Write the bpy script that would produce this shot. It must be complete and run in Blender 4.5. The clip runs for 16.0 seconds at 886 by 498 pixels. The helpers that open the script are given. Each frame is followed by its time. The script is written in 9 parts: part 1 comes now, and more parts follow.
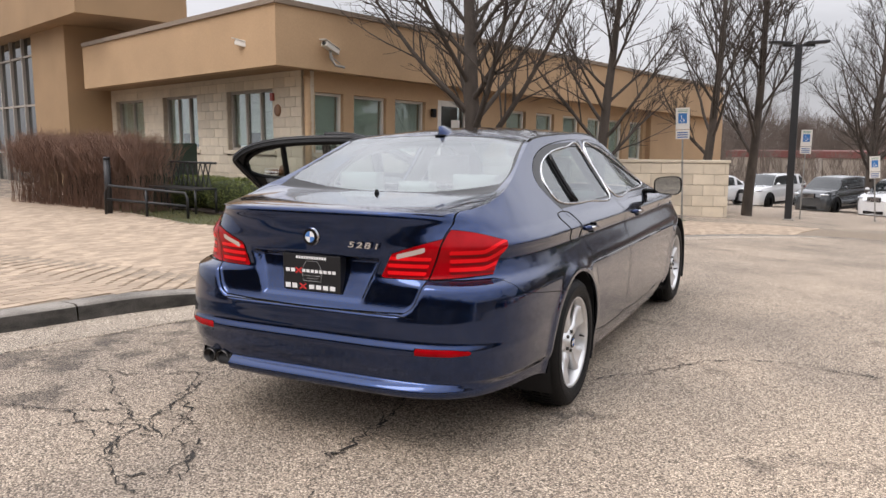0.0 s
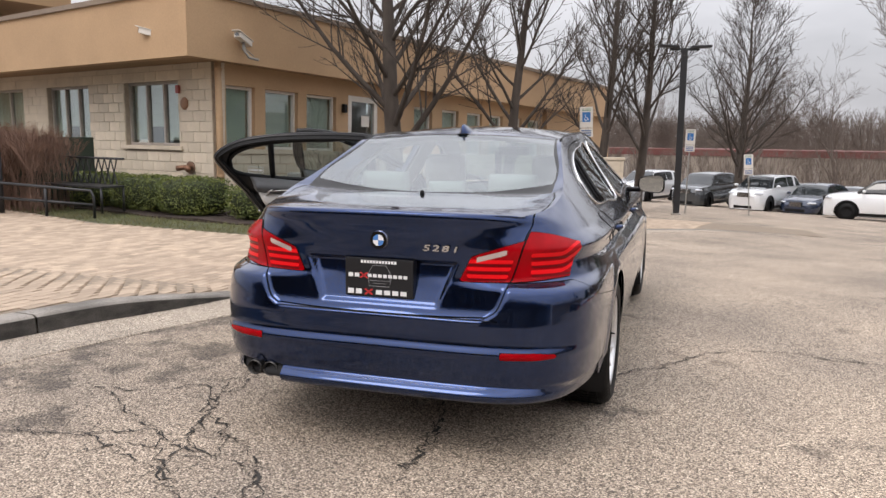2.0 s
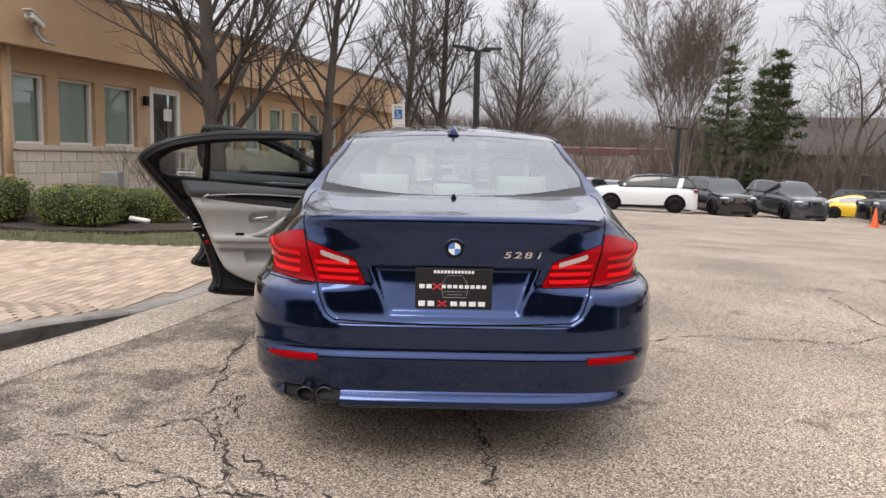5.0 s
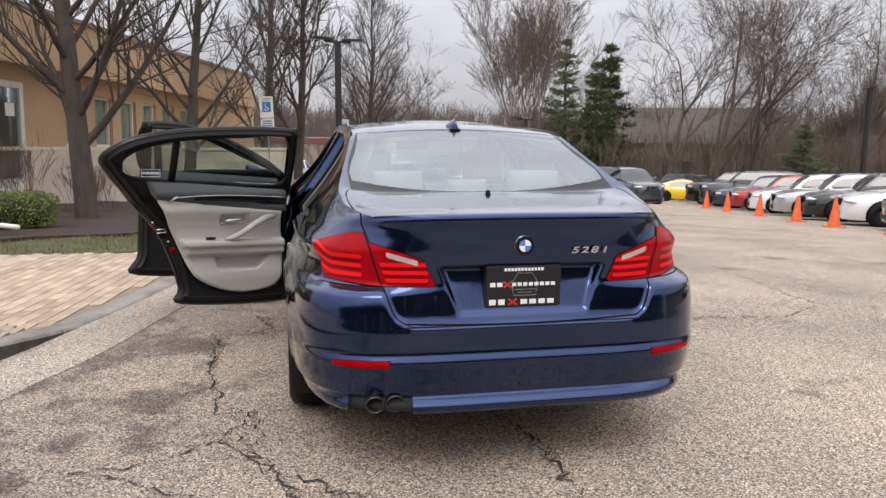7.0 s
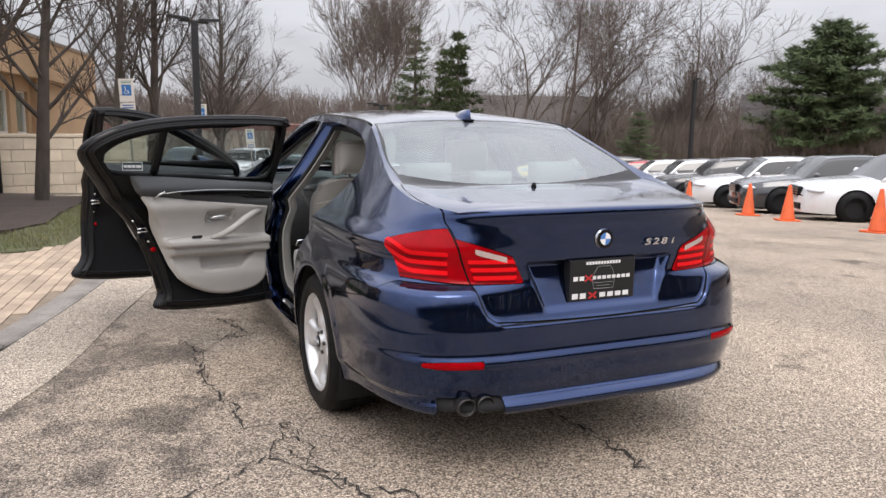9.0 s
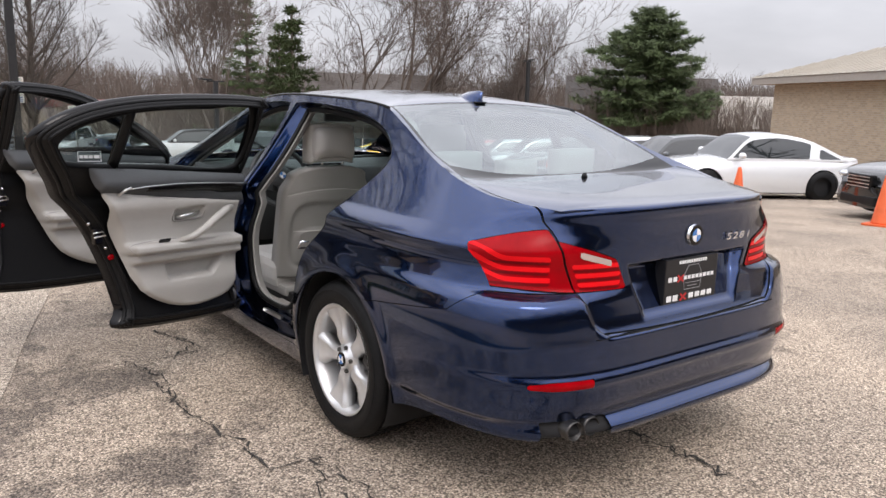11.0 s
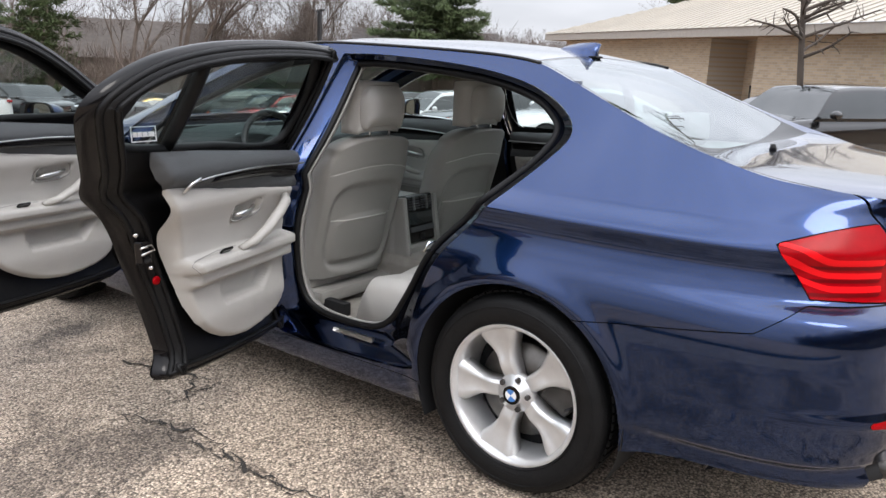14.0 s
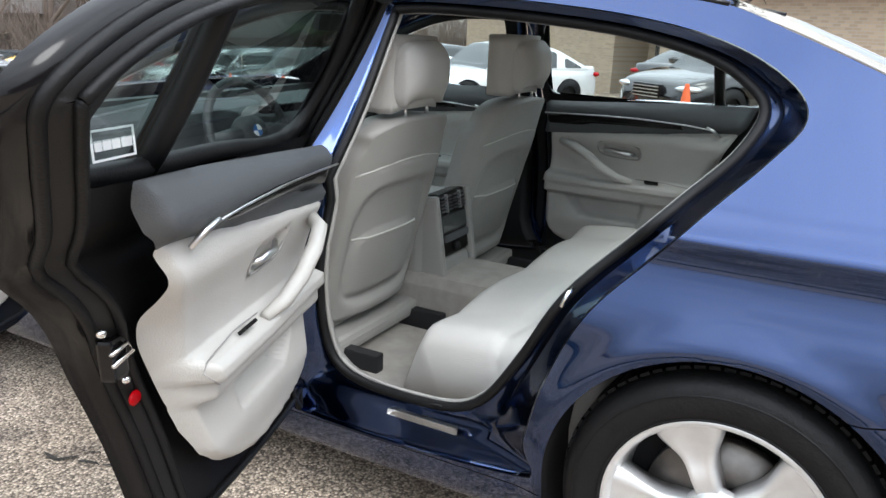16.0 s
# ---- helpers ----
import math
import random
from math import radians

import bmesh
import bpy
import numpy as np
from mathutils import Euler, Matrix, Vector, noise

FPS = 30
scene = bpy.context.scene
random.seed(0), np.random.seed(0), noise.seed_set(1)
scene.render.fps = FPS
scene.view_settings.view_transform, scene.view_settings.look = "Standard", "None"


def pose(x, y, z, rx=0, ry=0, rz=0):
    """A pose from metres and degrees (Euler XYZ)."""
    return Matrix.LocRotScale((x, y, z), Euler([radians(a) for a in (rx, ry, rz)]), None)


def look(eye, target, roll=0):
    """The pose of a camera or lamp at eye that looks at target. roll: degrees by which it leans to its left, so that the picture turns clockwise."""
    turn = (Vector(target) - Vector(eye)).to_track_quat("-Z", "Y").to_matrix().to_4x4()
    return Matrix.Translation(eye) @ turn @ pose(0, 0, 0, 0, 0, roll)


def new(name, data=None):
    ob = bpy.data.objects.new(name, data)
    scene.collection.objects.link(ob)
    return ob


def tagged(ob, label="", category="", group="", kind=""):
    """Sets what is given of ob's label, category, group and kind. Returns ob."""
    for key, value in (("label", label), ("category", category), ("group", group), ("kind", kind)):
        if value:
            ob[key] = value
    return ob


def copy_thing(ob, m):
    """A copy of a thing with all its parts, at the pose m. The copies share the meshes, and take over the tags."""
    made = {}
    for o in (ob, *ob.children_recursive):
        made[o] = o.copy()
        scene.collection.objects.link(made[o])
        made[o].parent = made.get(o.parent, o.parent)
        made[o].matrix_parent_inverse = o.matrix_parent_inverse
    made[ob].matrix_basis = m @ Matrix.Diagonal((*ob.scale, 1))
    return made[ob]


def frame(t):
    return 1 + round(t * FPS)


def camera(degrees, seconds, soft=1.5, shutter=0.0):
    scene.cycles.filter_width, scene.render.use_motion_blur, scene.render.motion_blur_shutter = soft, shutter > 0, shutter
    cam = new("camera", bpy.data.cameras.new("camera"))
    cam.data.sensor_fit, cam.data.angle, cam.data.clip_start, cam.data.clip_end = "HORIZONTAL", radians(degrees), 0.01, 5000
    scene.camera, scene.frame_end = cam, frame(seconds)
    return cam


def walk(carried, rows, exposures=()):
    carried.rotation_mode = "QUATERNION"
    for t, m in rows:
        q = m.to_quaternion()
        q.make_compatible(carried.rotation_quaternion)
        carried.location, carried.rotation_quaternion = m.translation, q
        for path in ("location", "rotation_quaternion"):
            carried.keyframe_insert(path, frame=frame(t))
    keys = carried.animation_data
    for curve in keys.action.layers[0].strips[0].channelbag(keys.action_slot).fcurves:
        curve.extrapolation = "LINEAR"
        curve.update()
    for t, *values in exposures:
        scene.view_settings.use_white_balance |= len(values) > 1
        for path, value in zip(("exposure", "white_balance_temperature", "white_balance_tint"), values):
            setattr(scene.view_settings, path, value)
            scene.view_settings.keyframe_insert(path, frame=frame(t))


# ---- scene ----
cam = camera(59.8, 16.0)
PATH = [
    (0, (2.043, -3.802, 1.373), (1.156, -2.031, 1.093), 0.1),
    (0.5, (1.844, -3.858, 1.38), (1.037, -2.05, 1.096), 0.2),
    (1, (1.625, -3.885, 1.383), (0.892, -2.046, 1.097), 0.3),
    (1.5, (1.432, -3.958, 1.381), (0.77, -2.093, 1.093), 0.4),
    (2, (1.231, -4.046, 1.386), (0.639, -2.158, 1.097), 0.6),
    (2.5, (1.015, -4.081, 1.387), (0.501, -2.171, 1.097), 0.7),
    (3, (0.786, -4.076, 1.389), (0.362, -2.143, 1.097), 0.8),
    (3.5, (0.587, -4.094, 1.385), (0.264, -2.142, 1.093), 1.0),
    (4, (0.371, -4.109, 1.391), (0.157, -2.142, 1.099), 1.1),
    (6.5, (-0.704, -3.981, 1.399), (-0.391, -2.028, 1.1), 0.7),
    (7, (-0.947, -3.922, 1.401), (-0.535, -1.989, 1.094), 0.5),
    (7.5, (-1.189, -3.902, 1.416), (-0.679, -1.994, 1.1), 0.4),
    (8, (-1.442, -3.843, 1.408), (-0.833, -1.966, 1.086), 0.6),
    (8.5, (-1.671, -3.71, 1.419), (-0.967, -1.868, 1.089), 0.7),
    (9, (-1.814, -3.539, 1.415), (-1.014, -1.737, 1.077), 0.9),
    (9.5, (-1.955, -3.31, 1.43), (-1.061, -1.556, 1.08), 1.0),
    (10, (-2.099, -3.127, 1.423), (-1.11, -1.427, 1.06), 1.1),
    (12.5, (-2.808, -1.977, 1.402), (-1.382, -0.638, 0.985), 2.2),
    (13, (-2.873, -1.731, 1.384), (-1.384, -0.47, 0.949), 2.3),
    (13.5, (-2.884, -1.457, 1.382), (-1.354, -0.253, 0.924), 2.3),
    (14, (-2.881, -1.165, 1.372), (-1.317, -0.014, 0.892), 2.3),
    (14.5, (-2.852, -0.916, 1.378), (-1.264, 0.192, 0.877), 2.4),
    (15, (-2.723, -0.651, 1.364), (-1.108, 0.408, 0.842), 2.3),
    (15.5, (-2.565, -0.406, 1.351), (-0.92, 0.592, 0.806), 2.3),
    (16, (-2.377, -0.136, 1.322), (-0.689, 0.768, 0.744), 2.2),
]
walk(cam, [(t, look(eye, target, roll)) for t, eye, target, roll in PATH],
     exposures=[(0.0, 0.10, 6600, 14), (4.0, 0.12, 6600, 14), (7.0, 0.14, 6550, 14), (9.0, 0.18, 6500, 14), (12.5, 0.32, 6500, 15), (14.0, 0.52, 6350, 12), (16.0, 1.06, 6100, 8)])

# ---- world, sun, exposure ----
world = bpy.data.worlds.new("overcast_sky")
scene.world = world
world.use_nodes = True
wn = world.node_tree.nodes
wl = world.node_tree.links
bg = wn["Background"]
sky = wn.new("ShaderNodeTexSky")
sky.sky_type = "NISHITA"
sky.sun_disc = False
sky.sun_elevation, sky.sun_rotation = radians(48), radians(200)
sky.air_density, sky.dust_density, sky.ozone_density = 1.0, 4.0, 1.0
wtc = wn.new("ShaderNodeTexCoord")
wmap = wn.new("ShaderNodeMapping")
wmap.inputs["Scale"].default_value = (1.0, 1.0, 3.2)
cloud = wn.new("ShaderNodeTexNoise")
cloud.inputs["Scale"].default_value, cloud.inputs["Detail"].default_value = 2.6, 6.0
ramp = wn.new("ShaderNodeValToRGB")
ramp.color_ramp.elements[0].position, ramp.color_ramp.elements[0].color = 0.33, (6.5, 6.75, 7.1, 1)
ramp.color_ramp.elements[1].position, ramp.color_ramp.elements[1].color = 0.66, (9.6, 9.8, 10.2, 1)
wmix = wn.new("ShaderNodeMix")
wmix.data_type = "RGBA"
wmix.inputs["Factor"].default_value = 0.9
wl.new(wtc.outputs["Generated"], wmap.inputs["Vector"])
wl.new(wmap.outputs["Vector"], cloud.inputs["Vector"])
wl.new(cloud.outputs["Fac"], ramp.inputs["Fac"])
wl.new(sky.outputs["Color"], wmix.inputs["A"])
wl.new(ramp.outputs["Color"], wmix.inputs["B"])
wsep = wn.new("ShaderNodeSeparateXYZ")
wlift = wn.new("ShaderNodeMapRange")
wlift.inputs["From Min"].default_value, wlift.inputs["From Max"].default_value = 0.05, 0.9
wlift.inputs["To Min"].default_value, wlift.inputs["To Max"].default_value = 1.0, 3.6
wgain = wn.new("ShaderNodeMix")
wgain.data_type, wgain.blend_type = "RGBA", "MULTIPLY"
wgain.inputs["Factor"].default_value = 1.0
wl.new(wtc.outputs["Generated"], wsep.inputs["Vector"])
wl.new(wsep.outputs["Z"], wlift.inputs["Value"])
wl.new(wmix.outputs["Result"], wgain.inputs["A"])
wl.new(wlift.outputs["Result"], wgain.inputs["B"])
wl.new(wgain.outputs["Result"], bg.inputs["Color"])
bg.inputs["Strength"].default_value = 0.072

sun = new("sun", bpy.data.lights.new("sun", "SUN"))
sun.data.energy, sun.data.angle, sun.data.color = 0.9, radians(25), (1.0, 0.96, 0.9)
sun.matrix_world = look((-6, -14, 20), (0, 0, 0))


# ---- materials ----
def mat(name, base, rough=0.6, metal=0.0, vary=0.0, scale=8.0, dark=None, bump=0.0, bump_scale=60.0,
        coat=0.0, rand=0.0, stretch=(1, 1, 1), fine=0.0, fine_scale=200.0, spec=0.5, island=False):
    """A surface with two scales of colour variation, grain relief and an optional clear coat."""
    m = bpy.data.materials.new(name)
    m.use_nodes = True
    n, l = m.node_tree.nodes, m.node_tree.links
    b = n["Principled BSDF"]
    b.inputs["Roughness"].default_value = rough
    b.inputs["Metallic"].default_value = metal
    b.inputs["Coat Weight"].default_value = coat
    b.inputs["Coat Roughness"].default_value = 0.03
    b.inputs["Specular IOR Level"].default_value = spec
    base = (*base, 1)
    b.inputs["Base Color"].default_value = base
    tc = n.new("ShaderNodeTexCoord")
    mp = n.new("ShaderNodeMapping")
    mp.inputs["Scale"].default_value = stretch
    l.new(tc.outputs["Object"], mp.inputs["Vector"])
    last = None
    if vary > 0:
        no = n.new("ShaderNodeTexNoise")
        no.inputs["Scale"].default_value, no.inputs["Detail"].default_value = scale, 5.0
        l.new(mp.outputs["Vector"], no.inputs["Vector"])
        r = n.new("ShaderNodeValToRGB")
        d = dark or tuple(c * (1 - vary) for c in base[:3])
        r.color_ramp.elements[0].position, r.color_ramp.elements[0].color = 0.32, (*d[:3], 1)
        r.color_ramp.elements[1].position, r.color_ramp.elements[1].color = 0.68, base
        l.new(no.outputs["Fac"], r.inputs["Fac"])
        last = r.outputs["Color"]
    if fine > 0:
        nf = n.new("ShaderNodeTexNoise")
        nf.inputs["Scale"].default_value, nf.inputs["Detail"].default_value = fine_scale, 3.0
        l.new(mp.outputs["Vector"], nf.inputs["Vector"])
        mr = n.new("ShaderNodeMapRange")
        mr.inputs["From Min"].default_value, mr.inputs["From Max"].default_value = 0.3, 0.7
        mr.inputs["To Min"].default_value, mr.inputs["To Max"].default_value = 1 - fine, 1 + fine * 0.6
        l.new(nf.outputs["Fac"], mr.inputs["Value"])
        mx = n.new("ShaderNodeMix")
        mx.data_type, mx.blend_type = "RGBA", "MULTIPLY"
        mx.inputs["Factor"].default_value = 1.0
        if last:
            l.new(last, mx.inputs["A"])
        else:
            mx.inputs["A"].default_value = base
        l.new(mr.outputs["Result"], mx.inputs["B"])
        last = mx.outputs["Result"]
    if rand > 0:
        oi = n.new("ShaderNodeNewGeometry" if island else "ShaderNodeObjectInfo")
        mr = n.new("ShaderNodeMapRange")
        mr.inputs["To Min"].default_value, mr.inputs["To Max"].default_value = 1 - rand, 1 + rand * 0.5
        l.new(oi.outputs["Random Per Island" if island else "Random"], mr.inputs["Value"])
        mx = n.new("ShaderNodeMix")
        mx.data_type, mx.blend_type = "RGBA", "MULTIPLY"
        mx.inputs["Factor"].default_value = 1.0
        if last:
            l.new(last, mx.inputs["A"])
        else:
            mx.inputs["A"].default_value = base
        l.new(mr.outputs["Result"], mx.inputs["B"])
        last = mx.outputs["Result"]
    if last:
        l.new(last, b.inputs["Base Color"])
    if bump > 0:
        nb = n.new("ShaderNodeTexNoise")
        nb.inputs["Scale"].default_value, nb.inputs["Detail"].default_value = bump_scale, 4.0
        l.new(mp.outputs["Vector"], nb.inputs["Vector"])
        bu = n.new("ShaderNodeBump")
        bu.inputs["Strength"].default_value, bu.inputs["Distance"].default_value = bump, 0.01
        l.new(nb.outputs["Fac"], bu.inputs["Height"])
        l.new(bu.outputs["Normal"], b.inputs["Normal"])
    return m


def glass_mat(name, tint=(0.9, 0.95, 0.93), rough=0.0, clear=0.75, sheen=0.085):
    """Thin glazing: a mirror-like sheen over tinted see-through."""
    m = bpy.data.materials.new(name)
    m.use_nodes = True
    n, l = m.node_tree.nodes, m.node_tree.links
    n.remove(n["Principled BSDF"])
    tr = n.new("ShaderNodeBsdfTransparent")
    tr.inputs["Color"].default_value = (*[c * clear for c in tint], 1)
    gl = n.new("ShaderNodeBsdfGlossy")
    gl.inputs["Roughness"].default_value = rough
    gl.inputs["Color"].default_value = (0.95, 0.98, 1.0, 1)
    lw = n.new("ShaderNodeLayerWeight")
    lw.inputs["Blend"].default_value = 0.5
    pw = n.new("ShaderNodeMath")
    pw.operation = "POWER"
    pw.inputs[1].default_value = 4.0
    l.new(lw.outputs["Facing"], pw.inputs[0])
    mr = n.new("ShaderNodeMapRange")
    mr.inputs["To Min"].default_value, mr.inputs["To Max"].default_value = sheen, 1.0
    l.new(pw.outputs["Value"], mr.inputs["Value"])
    mx = n.new("ShaderNodeMixShader")
    l.new(mr.outputs["Result"], mx.inputs["Fac"])
    l.new(tr.outputs["BSDF"], mx.inputs[1])
    l.new(gl.outputs["BSDF"], mx.inputs[2])
    l.new(mx.outputs["Shader"], n["Material Output"].inputs["Surface"])
    return m


# ---- building helpers ----
def mesh_ob(name, verts, faces, material=None, parent=None, label="", smooth=False):
    me = bpy.data.meshes.new(name)
    me.from_pydata([tuple(v) for v in verts], [], faces)
    me.update()
    if smooth:
        me.polygons.foreach_set("use_smooth", [True] * len(me.polygons))
    if material:
        me.materials.append(material)
    ob = new(name, me)
    if parent is not None:
        ob.parent = parent
    if label:
        ob["label"] = label
    return ob


def part(name, bm, material, parent=None, label="", smooth=False):
    me = bpy.data.meshes.new(name)
    bm.to_mesh(me)
    bm.free()
    if smooth:
        me.polygons.foreach_set("use_smooth", [True] * len(me.polygons))
    if material:
        me.materials.append(material)
    ob = new(name, me)
    if parent is not None:
        ob.parent = parent
    if label:
        ob["label"] = label
    return ob


def box_into(bm, x0, x1, y0, y1, z0, z1, m=None, bevel=0.0):
    r = bmesh.ops.create_cube(bm, size=1.0)
    mm = Matrix.Translation(((x0 + x1) / 2, (y0 + y1) / 2, (z0 + z1) / 2)) @ Matrix.Diagonal((abs(x1 - x0), abs(y1 - y0), abs(z1 - z0), 1))
    if m is not None:
        mm = m @ mm
    bmesh.ops.transform(bm, matrix=mm, verts=r["verts"])
    if bevel > 0:
        edges = list({e for v in r["verts"] for e in v.link_edges})
        bmesh.ops.bevel(bm, geom=edges, offset=bevel, segments=2, affect="EDGES", profile=0.6)
    return bm


def box(name, x0, x1, y0, y1, z0, z1, material, parent=None, m=None, bevel=0.0, label=""):
    return part(name, box_into(bmesh.new(), x0, x1, y0, y1, z0, z1, m, bevel), material, parent, label)


def tube_into(bm, pts, radii, sides=8, cap=True):
    """A tube along points, with a radius for each."""
    rings = []
    for i, p in enumerate(pts):
        p = Vector(p)
        a = Vector(pts[max(i - 1, 0)])
        b = Vector(pts[min(i + 1, len(pts) - 1)])
        d = (b - a).normalized()
        u = d.orthogonal().normalized() if i == 0 else (u - d * u.dot(d)).normalized()
        w = d.cross(u)
        r = radii[i] if hasattr(radii, "__len__") else radii
        rings.append([bm.verts.new(p + (u * math.cos(2 * math.pi * k / sides) + w * math.sin(2 * math.pi * k / sides)) * r) for k in range(sides)])
    for a, b in zip(rings, rings[1:]):
        for k in range(sides):
            bm.faces.new((a[k], a[(k + 1) % sides], b[(k + 1) % sides], b[k]))
    if cap:
        bm.faces.new(rings[0][::-1])
        bm.faces.new(rings[-1])
    return bm


def tube(name, pts, radii, material, parent=None, sides=10, label=""):
    return part(name, tube_into(bmesh.new(), pts, radii, sides), material, parent, label, smooth=True)


def lerp(a, b, t):
    return a + (b - a) * t


def sstep(a, b, x):
    t = min(max((x - a) / (b - a), 0.0), 1.0)
    return t * t * (3 - 2 * t)


def curve1(pairs, x):
    """A smooth line through (x, value) pairs."""
    xs = [p[0] for p in pairs]
    ys = [p[1] for p in pairs]
    if x <= xs[0]:
        return ys[0]
    if x >= xs[-1]:
        return ys[-1]
    i = max(k for k in range(len(xs) - 1) if xs[k] <= x)
    h = xs[i + 1] - xs[i]

    def slope(k):
        if k == 0:
            return (ys[1] - ys[0]) / (xs[1] - xs[0])
        if k == len(xs) - 1:
            return (ys[-1] - ys[-2]) / (xs[-1] - xs[-2])
        d0 = (ys[k] - ys[k - 1]) / (xs[k] - xs[k - 1])
        d1 = (ys[k + 1] - ys[k]) / (xs[k + 1] - xs[k])
        if d0 * d1 <= 0:
            return 0.0
        return 2 * d0 * d1 / (d0 + d1)

    t = (x - xs[i]) / h
    m0, m1 = slope(i) * h, slope(i + 1) * h
    return ((2 * t ** 3 - 3 * t ** 2 + 1) * ys[i] + (t ** 3 - 2 * t ** 2 + t) * m0
            + (-2 * t ** 3 + 3 * t ** 2) * ys[i + 1] + (t ** 3 - t ** 2) * m1)


def ground_z(x, y):
    """The lot lies level under the car and falls away ahead and to its right."""
    p = 0.28 - 0.0333 * x - 0.0585 * y
    p = -math.log1p(math.exp(-p * 7.0)) / 7.0
    near = math.exp(-((x * x + (y - 0.5) ** 2) / 40.0))
    far = sstep(40.0, 110.0, math.hypot(x, y))
    return lerp(p * (1 - near), -4.2, far)

# ---- shared materials ----
M_ASPH = bpy.data.materials.new("worn_asphalt")
M_ASPH.use_nodes = True


def asphalt_nodes(m, gain=(1.08, 1.04, 1.0), wear=(-0.09, 0.035)):
    """Exposed stones in dark binder, with broad worn and damp areas."""
    n, l = m.node_tree.nodes, m.node_tree.links
    b = n["Principled BSDF"]
    b.inputs["Roughness"].default_value = 0.93
    tc = n.new("ShaderNodeTexCoord")
    vo = n.new("ShaderNodeTexVoronoi")
    vo.inputs["Scale"].default_value = 128.0
    vo.inputs["Randomness"].default_value = 1.0
    l.new(tc.outputs["Object"], vo.inputs["Vector"])
    sep = n.new("ShaderNodeSeparateColor")
    l.new(vo.outputs["Color"], sep.inputs["Color"])
    stone = n.new("ShaderNodeValToRGB")
    els = stone.color_ramp.elements
    els[0].position, els[0].color = 0.0, (0.13, 0.105, 0.085, 1)
    els[1].position, els[1].color = 1.0, (0.80, 0.69, 0.56, 1)
    for p, c in ((0.22, (0.30, 0.245, 0.195, 1)), (0.62, (0.48, 0.40, 0.315, 1)), (0.88, (0.60, 0.51, 0.41, 1))):
        e = els.new(p)
        e.color = c
    l.new(sep.outputs["Red"], stone.inputs["Fac"])
    gap = n.new("ShaderNodeMapRange")
    gap.inputs["From Min"].default_value, gap.inputs["From Max"].default_value = 0.42, 0.75
    gap.inputs["To Min"].default_value, gap.inputs["To Max"].default_value = 1.06, 0.33
    l.new(vo.outputs["Distance"], gap.inputs["Value"])
    mx = n.new("ShaderNodeMix")
    mx.data_type, mx.blend_type = "RGBA", "MULTIPLY"
    mx.inputs["Factor"].default_value = 1.0
    l.new(stone.outputs["Color"], mx.inputs["A"])
    l.new(gap.outputs["Result"], mx.inputs["B"])
    no = n.new("ShaderNodeTexNoise")
    no.inputs["Scale"].default_value, no.inputs["Detail"].default_value = 0.7, 7.0
    l.new(tc.outputs["Object"], no.inputs["Vector"])
    wide = n.new("ShaderNodeValToRGB")
    wide.color_ramp.elements[0].position, wide.color_ramp.elements[0].color = 0.30, (0.66, 0.65, 0.65, 1)
    wide.color_ramp.elements[1].position, wide.color_ramp.elements[1].color = 0.62, (*gain, 1)
    l.new(no.outputs["Fac"], wide.inputs["Fac"])
    mx2 = n.new("ShaderNodeMix")
    mx2.data_type, mx2.blend_type = "RGBA", "MULTIPLY"
    mx2.inputs["Factor"].default_value = 1.0
    l.new(mx.outputs["Result"], mx2.inputs["A"])
    l.new(wide.outputs["Color"], mx2.inputs["B"])
    worn = n.new("ShaderNodeTexNoise")
    worn.inputs["Scale"].default_value, worn.inputs["Detail"].default_value, worn.inputs["Roughness"].default_value = 1.5, 8.0, 0.68
    l.new(tc.outputs["Object"], worn.inputs["Vector"])
    sx = n.new("ShaderNodeSeparateXYZ")
    l.new(tc.outputs["Object"], sx.inputs["Vector"])
    zone = n.new("ShaderNodeMapRange")
    zone.inputs["From Min"].default_value, zone.inputs["From Max"].default_value = -0.4, -1.9
    zone.inputs["To Min"].default_value, zone.inputs["To Max"].default_value = wear
    l.new(sx.outputs["X"], zone.inputs["Value"])
    sm = n.new("ShaderNodeMath")
    l.new(worn.outputs["Fac"], sm.inputs[0])
    l.new(zone.outputs["Result"], sm.inputs[1])
    st = n.new("ShaderNodeValToRGB")
    st.color_ramp.elements[0].position, st.color_ramp.elements[0].color = 0.50, (1, 1, 1, 1)
    st.color_ramp.elements[1].position, st.color_ramp.elements[1].color = 0.60, (0.40, 0.40, 0.41, 1)
    l.new(sm.outputs["Value"], st.inputs["Fac"])
    mx3 = n.new("ShaderNodeMix")
    mx3.data_type, mx3.blend_type = "RGBA", "MULTIPLY"
    mx3.inputs["Factor"].default_value = 1.0
    l.new(mx2.outputs["Result"], mx3.inputs["A"])
    l.new(st.outputs["Color"], mx3.inputs["B"])
    l.new(mx3.outputs["Result"], b.inputs["Base Color"])
    bu = n.new("ShaderNodeBump")
    bu.inputs["Strength"].default_value, bu.inputs["Distance"].default_value = 0.8, 0.006
    bu.invert = True
    l.new(vo.outputs["Distance"], bu.inputs["Height"])
    l.new(bu.outputs["Normal"], b.inputs["Normal"])


